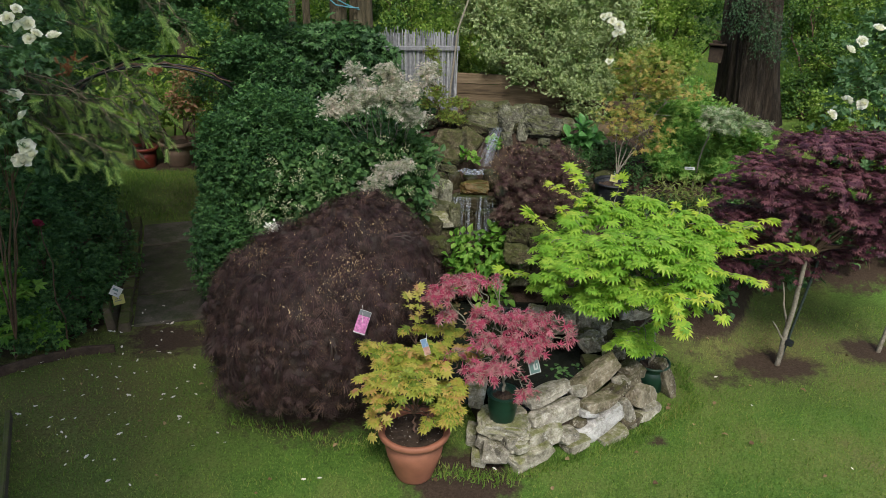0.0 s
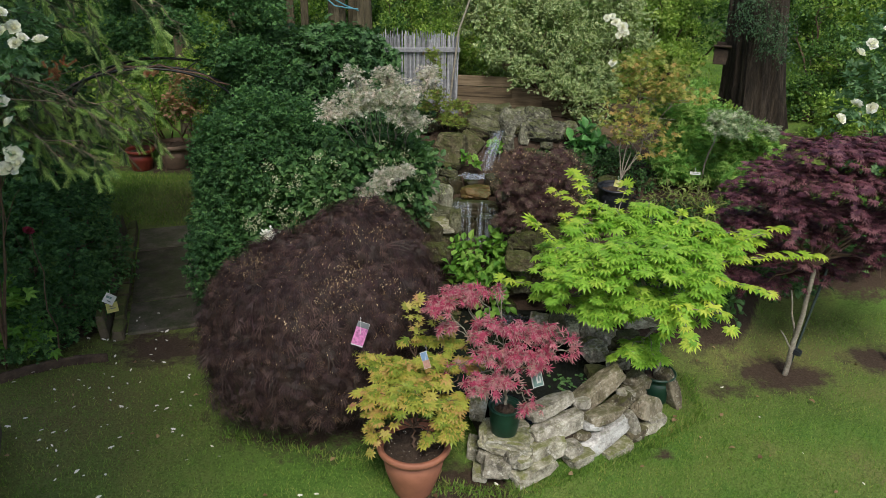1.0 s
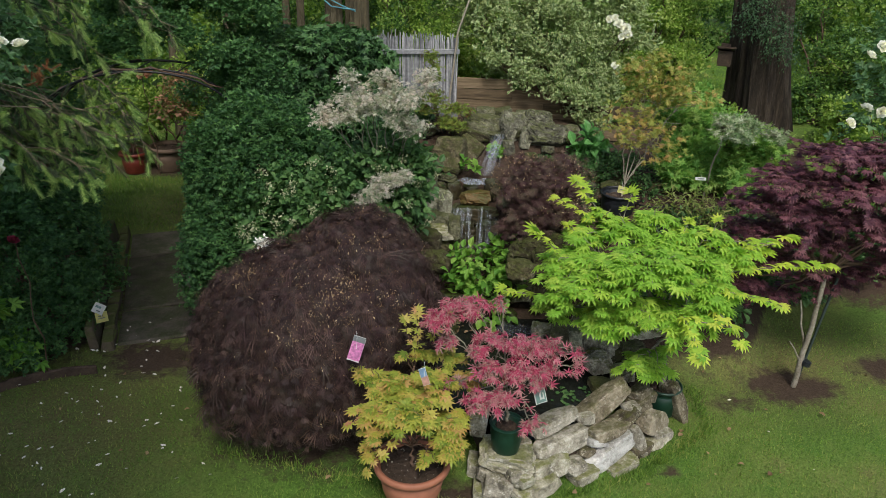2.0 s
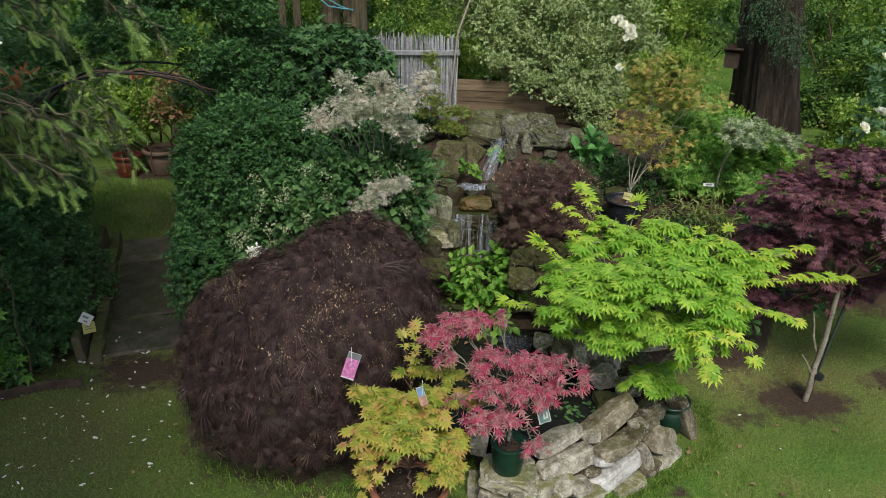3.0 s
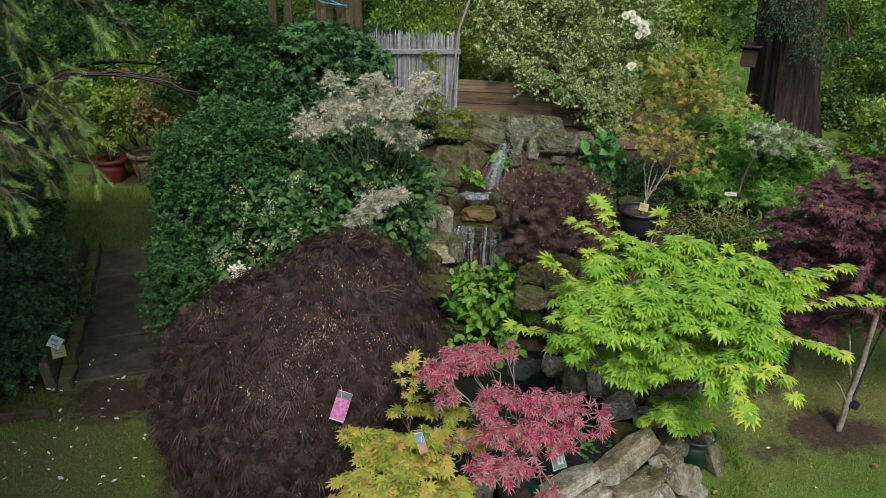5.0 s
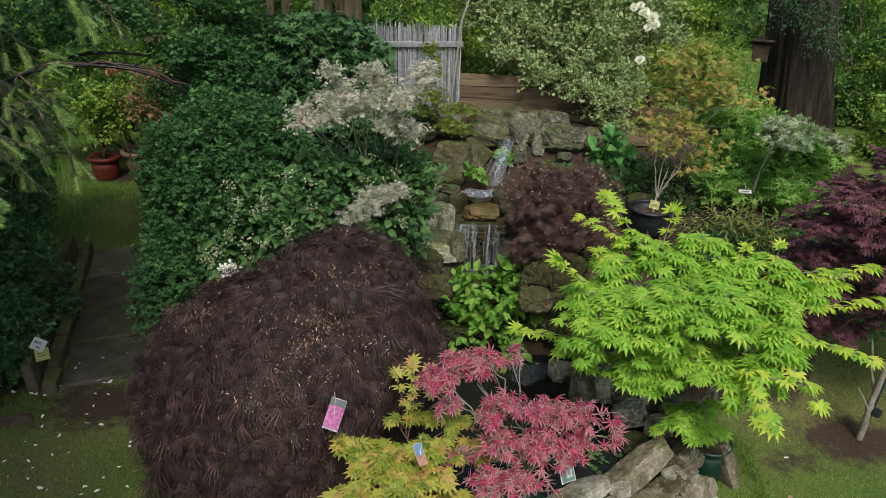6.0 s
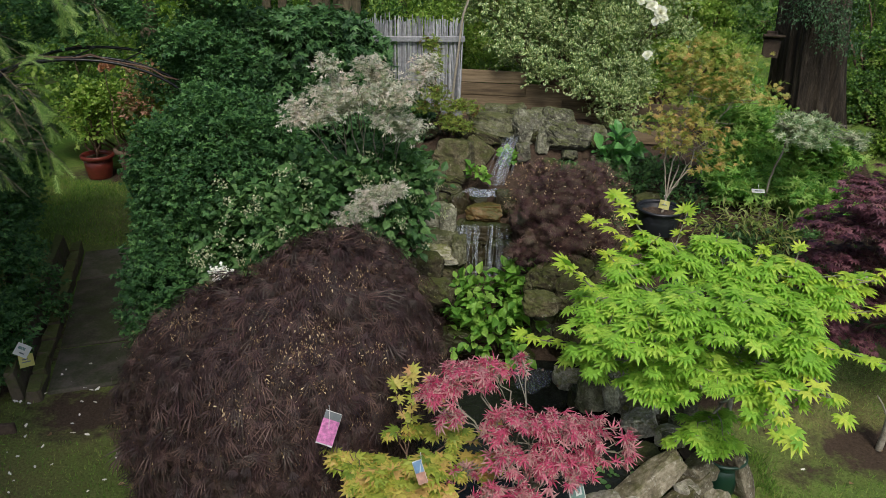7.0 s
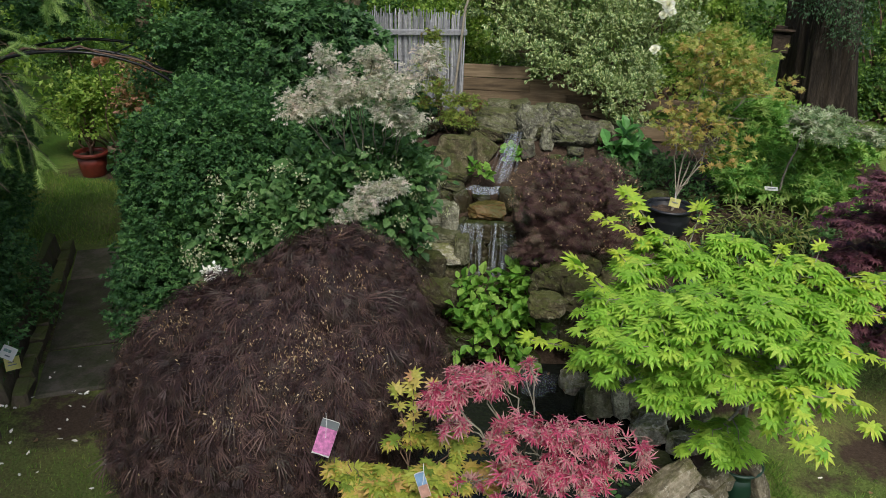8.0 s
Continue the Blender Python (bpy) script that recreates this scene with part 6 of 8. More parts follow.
# ---- wine-red maple on the lawn ----
fan_tree("wine_maple", (2.83, 5.36, 0), [(2.75, 5.4, 1.9, 0.36, 0.3, 0.09), (3.1, 5.4, 1.93, 0.4, 0.32, 0.1), (3.5, 5.45, 1.85, 0.36, 0.32, 0.12), (2.5, 5.4, 1.74, 0.34, 0.28, 0.09), (2.9, 5.25, 1.72, 0.42, 0.3, 0.09), (3.35, 5.3, 1.66, 0.42, 0.32, 0.1), (2.4, 5.38, 1.55, 0.36, 0.28, 0.09), (2.78, 5.28, 1.5, 0.3, 0.26, 0.08), (3.25, 5.3, 1.42, 0.42, 0.3, 0.1), (3.65, 5.45, 1.5, 0.36, 0.3, 0.12), (2.35, 5.45, 1.32, 0.32, 0.24, 0.1), (2.72, 5.4, 1.28, 0.3, 0.24, 0.09), (3.4, 5.35, 1.18, 0.36, 0.28, 0.12), (2.45, 5.55, 1.08, 0.3, 0.2, 0.1), (3.75, 5.5, 1.2, 0.3, 0.26, 0.14), (2.3, 5.55, 0.85, 0.2, 0.16, 0.07), (2.6, 5.6, 0.72, 0.24, 0.16, 0.08), (2.95, 5.55, 0.85, 0.24, 0.18, 0.08), (3.15, 5.5, 1.0, 0.26, 0.2, 0.08), (2.75, 5.5, 1.02, 0.24, 0.2, 0.07)],
         [((2.3, 5.4, 1.7), (2.08, 5.4, 1.66)), ((2.25, 5.35, 1.5), (2.02, 5.35, 1.44)), ((2.6, 5.2, 1.45), (2.4, 4.95, 1.36)), ((2.2, 5.5, 1.15), (2.02, 5.5, 1.05)), ((2.8, 5.1, 1.7), (2.75, 4.85, 1.62)), ((2.6, 5.4, 1.95), (2.42, 5.42, 2.02))],
         palm_leaf(7, 1.8, 0.4, 0.1, 0.24, 0.6), WINE, 480, 3, 0.043, "young maple tree with layered dark wine-red leaves on the lawn", "tree", 33, wood=BARK_PALE, thick=0.018, fork_at=0.72, singles=200, sag=0.05, droop=0.3, level=0.8, reach=0.8)
wine = bpy.data.objects["wine_maple"]
for ob in wine.children:
    if ob.name.startswith(("branch", "fine_wood", "shoot")):
        ob.data.materials[0] = TWIG
tubes("side_stem", [(bend((2.86, 5.37, 0.2), (2.74, 5.4, 0.75), 6, 0.0, 0.01, rng), np.linspace(0.012, 0.006, 6)), (bend((2.84, 5.36, 0.22), (2.7, 5.34, 0.42), 4, 0, 0.004, rng), np.linspace(0.009, 0.004, 4))], BARK_PALE, wine)
STAKE = plain_material("dark_stake", (0.02, 0.035, 0.03), 0.6)
stake = thing("tree_stake", (2.9, 5.37, 0), "thin dark green stake tied to the young maple", "stake")
tubes("pole", [(np.array([(2.86, 5.4, -0.05), (3.02, 5.46, 1.05)]), np.array([0.011, 0.011]))], STAKE, stake)
bm = lathe([(0.036, -0.02), (0.042, -0.018), (0.042, 0.018), (0.036, 0.02)], 16)
t = part("tie", bm, BLACKPOT, stake, "black rubber tree tie")
t.matrix_basis = pose(-0.02, -0.005, 0.215, 0, 12, 0)
t.matrix_parent_inverse = Matrix.Identity(4)
plant("small_bare_tree", (3.8, 5.6, 0), [(3.95, 5.7, 1.0, 0.25, 0.2, 0.3)], MAPLE7, WINE, 60, 3, 0.08, 0.06, "young thin-stemmed tree in a circle of bare soil", "tree", 34, wood=BARK_PALE, thick=0.02, forks=4)

# ---- hedge, arch and shrubs beside the path ----
plant("climber_hedge", (-1.9, 6.4, 0), [(-1.95, 6.35, 0.6, 0.34, 0.5, 0.75), (-1.86, 6.3, 1.3, 0.42, 0.42, 0.5), (-1.6, 6.2, 0.7, 0.5, 0.45, 0.7), (-1.5, 6.4, 1.5, 0.55, 0.45, 0.5), (-1.88, 7.3, 1.7, 0.4, 0.45, 0.45), (-1.75, 5.9, 0.5, 0.35, 0.3, 0.5), (-1.95, 7.35, 2.0, 0.35, 0.35, 0.26)],
      TRIPLE, CLIMBER, 13000, 5, 0.08, 0.027, "dense climber-covered hedge with small dark green leaves", "hedge", 35, thick=0.02, forks=6, lo=0.75, low=-0.8, layers=5, layer_size=0.6, flat=0.9, fill=0.85)
plant("viburnum", (-0.95, 6.15, 0.1), [(-0.75, 5.95, 1.25, 0.5, 0.35, 0.4), (-1.15, 5.85, 1.1, 0.45, 0.3, 0.4), (-0.5, 6.1, 1.38, 0.34, 0.3, 0.28), (-0.95, 5.75, 0.9, 0.45, 0.25, 0.4), (-1.3, 5.75, 0.85, 0.3, 0.25, 0.35), (-0.38, 6.2, 1.5, 0.2, 0.22, 0.2)],
      OVAL, VIBURNUM, 1250, 5, 0.13, 0.061, "viburnum shrub with oval green leaves and small cream flower heads", "shrub", 36, thick=0.02, forks=6, lo=0.7, face=0.6, droop=0.3, layers=6, layer_size=0.5, fill=0.85)
vib = bpy.data.objects["viburnum"]
r = np.random.default_rng(5)
HP, HN = shell([(-0.75, 5.95, 1.27, 0.54, 0.4, 0.44), (-1.15, 5.85, 1.12, 0.5, 0.36, 0.44), (-0.45, 6.1, 1.2, 0.4, 0.36, 0.42), (-1.3, 5.75, 0.85, 0.35, 0.3, 0.4)], 62, r, 0.95, 0.05, -0.2)
head = np.repeat(HP, 26, 0) + r.normal(0, 0.021, (len(HP) * 26, 3)) + np.repeat(HN, 26, 0) * 0.03
cloud("blossom", SMALL, head, r.normal(size=head.shape) + np.array([0, 0, 0.8]), r.normal(size=head.shape), 0.019, CREAM, vib, "flat clusters of small cream flowers")
plant("ivy_mass", (-1.3, 7.9, 0.2), [(-1.7, 7.7, 1.95, 0.5, 0.4, 0.36), (-1.2, 7.75, 2.0, 0.5, 0.4, 0.36), (-0.95, 7.85, 1.8, 0.4, 0.35, 0.42), (-1.5, 7.6, 1.6, 0.6, 0.4, 0.4), (-1.0, 7.5, 1.4, 0.5, 0.4, 0.4), (-0.55, 7.7, 1.3, 0.4, 0.35, 0.4), (-0.6, 7.3, 0.9, 0.5, 0.4, 0.4)],
      IVYLEAF, IVY, 2900, 4, 0.09, 0.052, "thick mass of glossy dark green ivy over a fence", "ivy", 37, thick=0.02, forks=6, lo=0.8, face=0.35, droop=0.7)
plant("pink_white_shrub", (-0.5, 6.25, 0.4), [(-0.78, 5.85, 2.0, 0.2, 0.2, 0.13), (-0.58, 5.85, 2.06, 0.22, 0.2, 0.13), (-0.38, 5.85, 2.08, 0.2, 0.2, 0.12), (-0.93, 5.8, 1.96, 0.11, 0.1, 0.09), (-0.74, 5.85, 2.25, 0.06, 0.06, 0.05), (-0.48, 5.88, 2.22, 0.12, 0.1, 0.06), (-0.16, 5.85, 2.24, 0.09, 0.08, 0.07), (-0.27, 5.85, 1.88, 0.12, 0.1, 0.05), (-0.35, 5.85, 1.96, 0.14, 0.12, 0.06)],
      FROTH, PINKWHITE, 950, 6, 0.07, 0.024, "small tree with pinkish white variegated leaves on thin stems", "tree", 38, wood=BARK_PALE, thick=0.009, forks=5, lo=0.2, rough=0.3, layers=9, fork_at=0.5, layer_size=0.38, flat=0.8)
plant("pink_white_sprig", (-0.5, 6.0, 0.9), [(-0.52, 5.74, 1.42, 0.18, 0.1, 0.06), (-0.36, 5.76, 1.48, 0.1, 0.08, 0.04), (-0.62, 5.72, 1.36, 0.09, 0.08, 0.07)],
      FROTH, PINKWHITE, 260, 6, 0.06, 0.028, "low sprig of pinkish white variegated leaves", "shrub", 39, thick=0.006, lo=0.3, layers=4)
plant("path_bed_hedge", (-3.3, 5.9, 0), [(-3.45, 5.65, 0.52, 0.55, 0.5, 0.6), (-3.42, 6.25, 0.6, 0.4, 0.5, 0.7), (-3.7, 5.3, 0.6, 0.6, 0.5, 0.75), (-3.35, 5.35, 0.33, 0.4, 0.3, 0.4), (-3.68, 6.7, 0.8, 0.4, 0.5, 0.8), (-3.9, 5.9, 1.1, 0.6, 0.6, 0.7), (-3.9, 6.8, 1.3, 0.45, 0.6, 0.8), (-4.05, 7.4, 0.9, 0.35, 0.5, 0.9), (-4.3, 8.0, 1.0, 0.4, 0.5, 1.0)],
      TRIPLE, CLIMBER, 13000, 5, 0.08, 0.027, "dense dark green bed of climbing leaves beside the path", "hedge", 41, thick=0.02, forks=5, lo=0.75, low=-0.8, layers=5, layer_size=0.6, flat=0.9, fill=0.85)
plant("bed_bramble", (-3.45, 5.05, 0), [(-3.4, 5.05, 0.4, 0.22, 0.16, 0.35), (-3.3, 5.1, 0.2, 0.2, 0.12, 0.2)], IVYLEAF, BRIGHT, 70, 3, 0.1, 0.075, "broad light green leaves at the edge of the bed", "plant", 42, thick=0.006, lo=0.5)

METAL = plain_material("black_tube", (0.012, 0.013, 0.014), 0.35, 0.4, 0.3)
arch = thing("garden_arch", (-2.75, 6.9, 0), "black metal tube garden arch over the path, grown over with climbers", "garden arch")


def hoop(cx, cy, half, spring, rise):
    a = np.linspace(math.pi, 0, 25)
    top = np.stack([cx + half * np.cos(a) * 0.95, cy + half * np.cos(a) * 0.3, spring + rise * np.sin(a)], 1)
    return np.concatenate([[(top[0, 0], top[0, 1], 0)], top, [(top[-1, 0], top[-1, 1], 0)]])


for i, (y, z) in enumerate(((6.72, 1.58), (6.84, 1.58), (7.16, 1.6))):
    h = hoop(-2.74, y, 0.86, z, 0.5)
    tubes("hoop", [(h, np.full(len(h), 0.011))], METAL, arch)
for j in (6, 10, 13, 16, 20):
    a, b = hoop(-2.74, 6.72, 0.86, 1.58, 0.5)[j], hoop(-2.74, 7.16, 0.86, 1.6, 0.5)[j]
    tubes("crossbar", [(np.array([a, b]), np.array([0.006, 0.006]))], METAL, arch)

plant("arch_climber", (-3.65, 7.1, 0), [(-3.1, 7.0, 2.3, 0.35, 0.25, 0.16), (-2.6, 7.05, 2.42, 0.4, 0.25, 0.18), (-2.1, 7.0, 2.2, 0.3, 0.3, 0.26), (-3.55, 7.1, 2.1, 0.25, 0.3, 0.3), (-2.9, 7.6, 2.6, 0.7, 0.4, 0.26), (-2.1, 7.5, 2.45, 0.5, 0.4, 0.3), (-3.7, 7.0, 1.3, 0.22, 0.3, 0.7), (-3.2, 7.3, 2.62, 0.5, 0.3, 0.24), (-2.4, 7.3, 2.7, 0.5, 0.3, 0.24), (-1.9, 7.6, 2.62, 0.4, 0.3, 0.26), (-3.8, 7.5, 2.6, 0.4, 0.3, 0.3), (-2.9, 7.9, 2.95, 0.7, 0.3, 0.25), (-1.95, 7.9, 2.9, 0.5, 0.3, 0.22)],
      TRIPLE, CLIMBER, 6500, 5, 0.09, 0.027, "leafy climber trained over the metal garden arch", "climber", 43, thick=0, forks=2, lo=0.4, layers=5, flat=0.9)
arch_climber = bpy.data.objects["arch_climber"]
r = np.random.default_rng(44)
for y, side in ((6.72, 0.03), (7.16, -0.03)):
    line_up = hoop(-2.74, y, 0.86, 1.58, 0.5) + np.array([side, 0.02, 0.015]) + r.normal(0, 0.012, (27, 3))
    tubes("stem", [(line_up, np.linspace(0.014, 0.004, 27))], TWIG, arch_climber)


# ---- spruce with hanging branches ----
TWIG_PALE = rough_material("bare_dry_twig", [(0.3, (0.1, 0.075, 0.05)), (0.7, (0.26, 0.21, 0.15))], 20.0, 0.85, 0.4, 4.0, dist=0.003)


def crown(ob, x, y, z0, z1, tiers, peak, spread, r):
    """Tiers of spreading, needle-clad boughs round a trunk."""
    wood, HP, HD = [], [], []
    for z in np.linspace(z0, z1, tiers):
        for q in range(9):
            a = r.random() * 6.28
            reach = min((peak - z) * 0.8, spread) * r.uniform(0.55, 1.0)
            e = np.array((x + reach * math.cos(a), y + reach * math.sin(a), z - 0.1 * reach))
            s0 = np.array((x, y, z + 0.25 * reach))
            wood.append((bend(s0, e, 8, -0.1, 0.04, r), np.linspace(0.02, 0.004, 8)))
            ax = unit(e - s0)
            side = unit(np.cross(ax, [0, 0, 1.0]))
            for t in np.linspace(0.25, 1.0, 16):
                s = s0 + (e - s0) * t
                d = unit(ax * 0.6 + side * r.choice([-1, 1]) * 0.8 + np.array([0, 0, -0.25]))
                for u in (0.1, 0.4, 0.7):
                    HP.append(s + d * u)
                    HD.append(unit(d + r.normal(0, 0.5, 3)))
    tagged(tubes("upper_wood", wood, BARK_DARK, ob, sides=5), kind="stuff")
    HP, HD = np.array(HP), np.array(HD)
    cloud("high_needles", BOUGH, HP, HD, r.normal(0, 0.3, HP.shape) + np.array([0, 0, 1.0]), 0.36, NEEDLE, ob)


def spruce():
    r = np.random.default_rng(51)
    ob = thing("spruce_tree", (-4.0, 2.9, 0), "tall spruce with long drooping green needle branches", "tree")
    tubes("trunk", [(np.array([(-4.0, 2.9, -0.1), (-4.02, 2.9, 2.0), (-3.98, 2.92, 4.0), (-4.0, 2.9, 9.0)]), np.array([0.2, 0.17, 0.13, 0.015]))], BARK_DARK, ob, sides=12)
    low = [(-2.0, 4.75, 2.25), (-2.15, 4.4, 2.1), (-2.3, 4.55, 2.35), (-2.5, 4.3, 2.2), (-2.2, 5.1, 2.3), (-2.7, 4.5, 2.65), (-2.5, 5.2, 2.65), (-2.9, 4.2, 2.1), (-3.0, 4.8, 2.3), (-2.05, 5.6, 2.75), (-3.2, 5.9, 2.8), (-2.6, 4.6, 2.15), (-1.95, 4.6, 2.12), (-2.35, 4.8, 2.2), (-2.75, 4.7, 2.4)]
    wood, P, D, OP, OD = [], [], [], [], []
    for e in low:
        e = np.array(e)
        a = np.array([-4.0, 2.9, e[2] + 0.6])
        line = bend(a, e, 14, -0.12, 0.05, r)
        wood.append((line, np.linspace(0.01, 0.002, 14)))
        ax = unit(e - a)
        across = unit(np.cross(ax, [0, 0, 1.0]))
        for t in np.linspace(0.3, 1.0, 16):
            s = np.array([np.interp(t, np.linspace(0, 1, 14), line[:, k]) for k in range(3)])
            d = unit(ax * 0.5 + across * r.choice([-1, 1]) * r.uniform(0.2, 0.9) + np.array([0, 0, r.uniform(-0.9, 0.1)]))
            ln = 0.12 + 0.2 * r.random()
            tw = bend(s, s + d * ln + np.array([0, 0, -0.3 * ln]), 6, -0.06 * ln, 0.012, r)
            wood.append((tw, np.linspace(0.0035, 0.0014, 6)))
            for q in range(8):
                o = tw[r.integers(1, 6)]
                dd = unit(d + r.normal(0, 0.6, 3) + np.array([0, 0, -0.5]))
                l2 = 0.07 + 0.1 * r.random()
                wood.append((np.array([o, o + dd * l2 * 0.5 + r.normal(0, 0.006, 3), o + dd * l2]), np.array([0.0018, 0.0014, 0.001])))
                OP.append(o + dd * l2 * 0.3)
                OD.append(unit(dd + r.normal(0, 0.3, 3)))
                if r.random() < 0.3:
                    for u in (1.0,):
                        P.append(o + dd * l2 * u)
                        D.append(unit(dd + r.normal(0, 0.25, 3) + np.array([0, 0, -0.25])))
            for u in (0.92, 1.0, 1.0):
                P.append(s + (tw[-1] - s) * u)
                D.append(unit(d + r.normal(0, 0.35, 3) + np.array([0, 0, -0.7])))
    tagged(tubes("hanging_wood", wood, TWIG_PALE, ob, sides=5), kind="stuff")
    crown(ob, -4.0, 2.9, 5.4, 7.8, 9, 9.1, 1.7, r)
    P, D = np.array(P), np.array(D)
    OP, OD = np.array(OP), np.array(OD)
    cloud("old_needles", TWIGLET, OP, OD, r.normal(0, 0.3, OP.shape) + np.array([0, 0, 1.0]), 0.06 + 0.04 * r.random(len(OP)), OLD_NEEDLE, ob)
    cloud("needles", BRUSH, P, D, r.normal(0, 0.3, P.shape) + np.array([0, 0, 1.0]), 0.08 + 0.05 * r.random(len(P)), TIPS, ob)


spruce()
# unseen tree, added out of view only to shade the left lawn
shade_spruce = thing("spruce_tree", (-3.0, 0.2, 0), "unseen tall spruce added beside the lawn to cast broken shade", "tree")
tubes("trunk", [(np.array([(-3.0, 0.2, -0.1), (-3.0, 0.2, 3.0), (-3.0, 0.2, 7.9)]), np.array([0.18, 0.13, 0.015]))], BARK_DARK, shade_spruce, sides=12)
crown(shade_spruce, -3.0, 0.2, 4.3, 6.8, 9, 8.0, 1.7, np.random.default_rng(57))


# ---- roses ----
def rose(owner, at, size, r):
    """A full white rose bloom: layered, cupped petals round a tight heart."""
    n = 46
    axis = unit(np.array([0, -0.7, 0.7]) + r.normal(0, 0.35, 3))
    e1 = unit(np.cross(axis, [1.0, 0.2, 0]))
    e2 = np.cross(axis, e1)
    ring = np.linspace(0.05, 1, n)
    a = np.arange(n) * 2.4
    out = np.cos(a)[:, None] * e1 + np.sin(a)[:, None] * e2
    P = np.asarray(at) + out * (0.2 * ring * size)[:, None] - axis * (0.15 * size * ring)[:, None]
    D = unit(out * (0.15 + 0.95 * ring ** 1.4)[:, None] + axis * (1.1 - 0.75 * ring)[:, None] + r.normal(0, 0.12, (n, 3)))
    cloud("rose_bloom", oval_leaf(0.5, 0.25, -0.12), P, D, axis - out * 0.9, size * (0.36 + 0.12 * ring), ROSEPETAL, owner, "full white rose bloom", kind="")


r = np.random.default_rng(9)
plant("white_rose_climber", (-3.3, 4.9, 0.3), [(-2.75, 4.75, 2.5, 0.4, 0.3, 0.3), (-3.0, 4.5, 2.0, 0.35, 0.3, 0.4), (-2.95, 4.6, 2.4, 0.4, 0.3, 0.3), (-2.48, 4.15, 2.3, 0.16, 0.12, 0.14), (-2.5, 4.15, 2.0, 0.17, 0.12, 0.18), (-2.42, 4.15, 2.6, 0.16, 0.12, 0.14), (-2.6, 4.1, 2.2, 0.2, 0.14, 0.4)],
      TRIPLE, ROSELEAF, 420, 4, 0.08, 0.05, "climbing white rose hanging over the garden path", "rose", 52, thick=0.008, lo=0.4)
rose_left = bpy.data.objects["white_rose_climber"]
for x, z, wide in ((-2.30, 2.81, 0.069), (-2.27, 2.77, 0.064), (-2.23, 2.78, 0.069), (-2.07, 2.73, 0.073), (-2.19, 2.73, 0.055), (-2.24, 2.70, 0.060), (-2.42, 2.38, 0.083), (-2.35, 2.29, 0.064), (-2.37, 2.11, 0.092), (-2.40, 2.03, 0.101), (-2.35, 2.06, 0.073), (-2.24, 2.86, 0.050)):
    rose(rose_left, (x, 4.05 + r.normal(0, 0.03), z), wide, r)
plant("white_rose_bush", (4.1, 6.8, 0.3), [(3.7, 6.6, 1.9, 0.35, 0.25, 0.4), (3.85, 6.7, 2.4, 0.4, 0.25, 0.4), (3.9, 6.6, 1.4, 0.35, 0.3, 0.4), (4.3, 6.6, 1.8, 0.4, 0.3, 0.5)],
      TRIPLE, ROSELEAF, 420, 4, 0.09, 0.055, "tall white rose bush with dark leaves and large blooms", "rose", 53, thick=0.012, lo=0.4)
rose_right = bpy.data.objects["white_rose_bush"]
for x, y, z in ((3.42, 6.4, 2.51), (3.34, 6.4, 2.44), (3.53, 6.4, 2.62), (3.32, 6.4, 1.89), (3.42, 6.4, 2.02), (3.55, 6.4, 1.99), (3.75, 6.4, 2.3), (3.85, 6.4, 2.05)):
    rose(rose_right, (x, y, z), 0.092, r)


# ---- screens at the back ----
REED = rough_material("grey_reed", [(0.3, (0.13, 0.136, 0.145)), (0.55, (0.28, 0.29, 0.302)), (0.8, (0.46, 0.47, 0.48))], 30.0, 0.8, 0.4, 4.0, dist=0.004, per_object=0.5)
TIMBER = rough_material("brown_timber", [(0.36, (0.055, 0.04, 0.023)), (0.5, (0.115, 0.084, 0.048)), (0.66, (0.2, 0.152, 0.094))], 12.0, 0.85, 0.5, 4.0, dist=0.004, per_object=0.2, along_x=0.08)
screen = thing("reed_screen", (-0.5, 8.2, 0.9), "weathered grey reed screen fence with a pale batten", "fence")
r = np.random.default_rng(71)
reed = bmesh.new()
bmesh.ops.create_cone(reed, segments=5, radius1=0.0062, radius2=0.0052, depth=1.0, cap_ends=True)
reed_mesh = bpy.data.meshes.new("reed")
reed.to_mesh(reed_mesh)
reed.free()
reed_mesh.materials.append(REED)
for i in range(290):
    x = -1.75 + i * 0.00626 + r.normal(0, 0.002)
    tall = 1.38 + r.normal(0, 0.025)
    ob = new("reed", reed_mesh)
    ob.parent = screen
    ob.matrix_basis = Matrix.Translation((x + 0.5, 0.011 * (i % 2) + r.normal(0, 0.002), tall / 2 - 0.05)) @ Matrix.Diagonal((1, 1, tall, 1)) @ pose(0, 0, 0, r.normal(0, 0.4), r.normal(0, 0.5), 0)
for z in (1.17, 0.5):
    b = part("batten", block(1.85, 0.022, 0.045, 0.004, r, 0.002), REED, screen, "pale grey horizontal batten")
    b.matrix_basis = pose(-0.34, -0.022, z, 0, -1.5, 0)
    b.matrix_parent_inverse = Matrix.Identity(4)
boards = thing("board_fence", (0.7, 8.25, 1.3), "low brown timber board fence behind the rockery", "fence")
for x0, x1, z, tall in ((0.06, 0.66, 0.46, 0.11), (0.06, 0.66, 0.345, 0.11), (0.66, 1.4, 0.33, 0.13), (0.06, 1.0, 0.22, 0.13), (0.06, 1.7, 0.085, 0.13), (1.0, 2.2, 0.2, 0.11), (0.06, 2.2, -0.05, 0.13)):
    b = part("board", block(x1 - x0, 0.03, tall, 0.004, r, 0.001), TIMBER, boards)
    b.matrix_basis = pose((x0 + x1) / 2 - 0.7, r.normal(0, 0.004), z, 0, 0.8, 0)
    b.matrix_parent_inverse = Matrix.Identity(4)

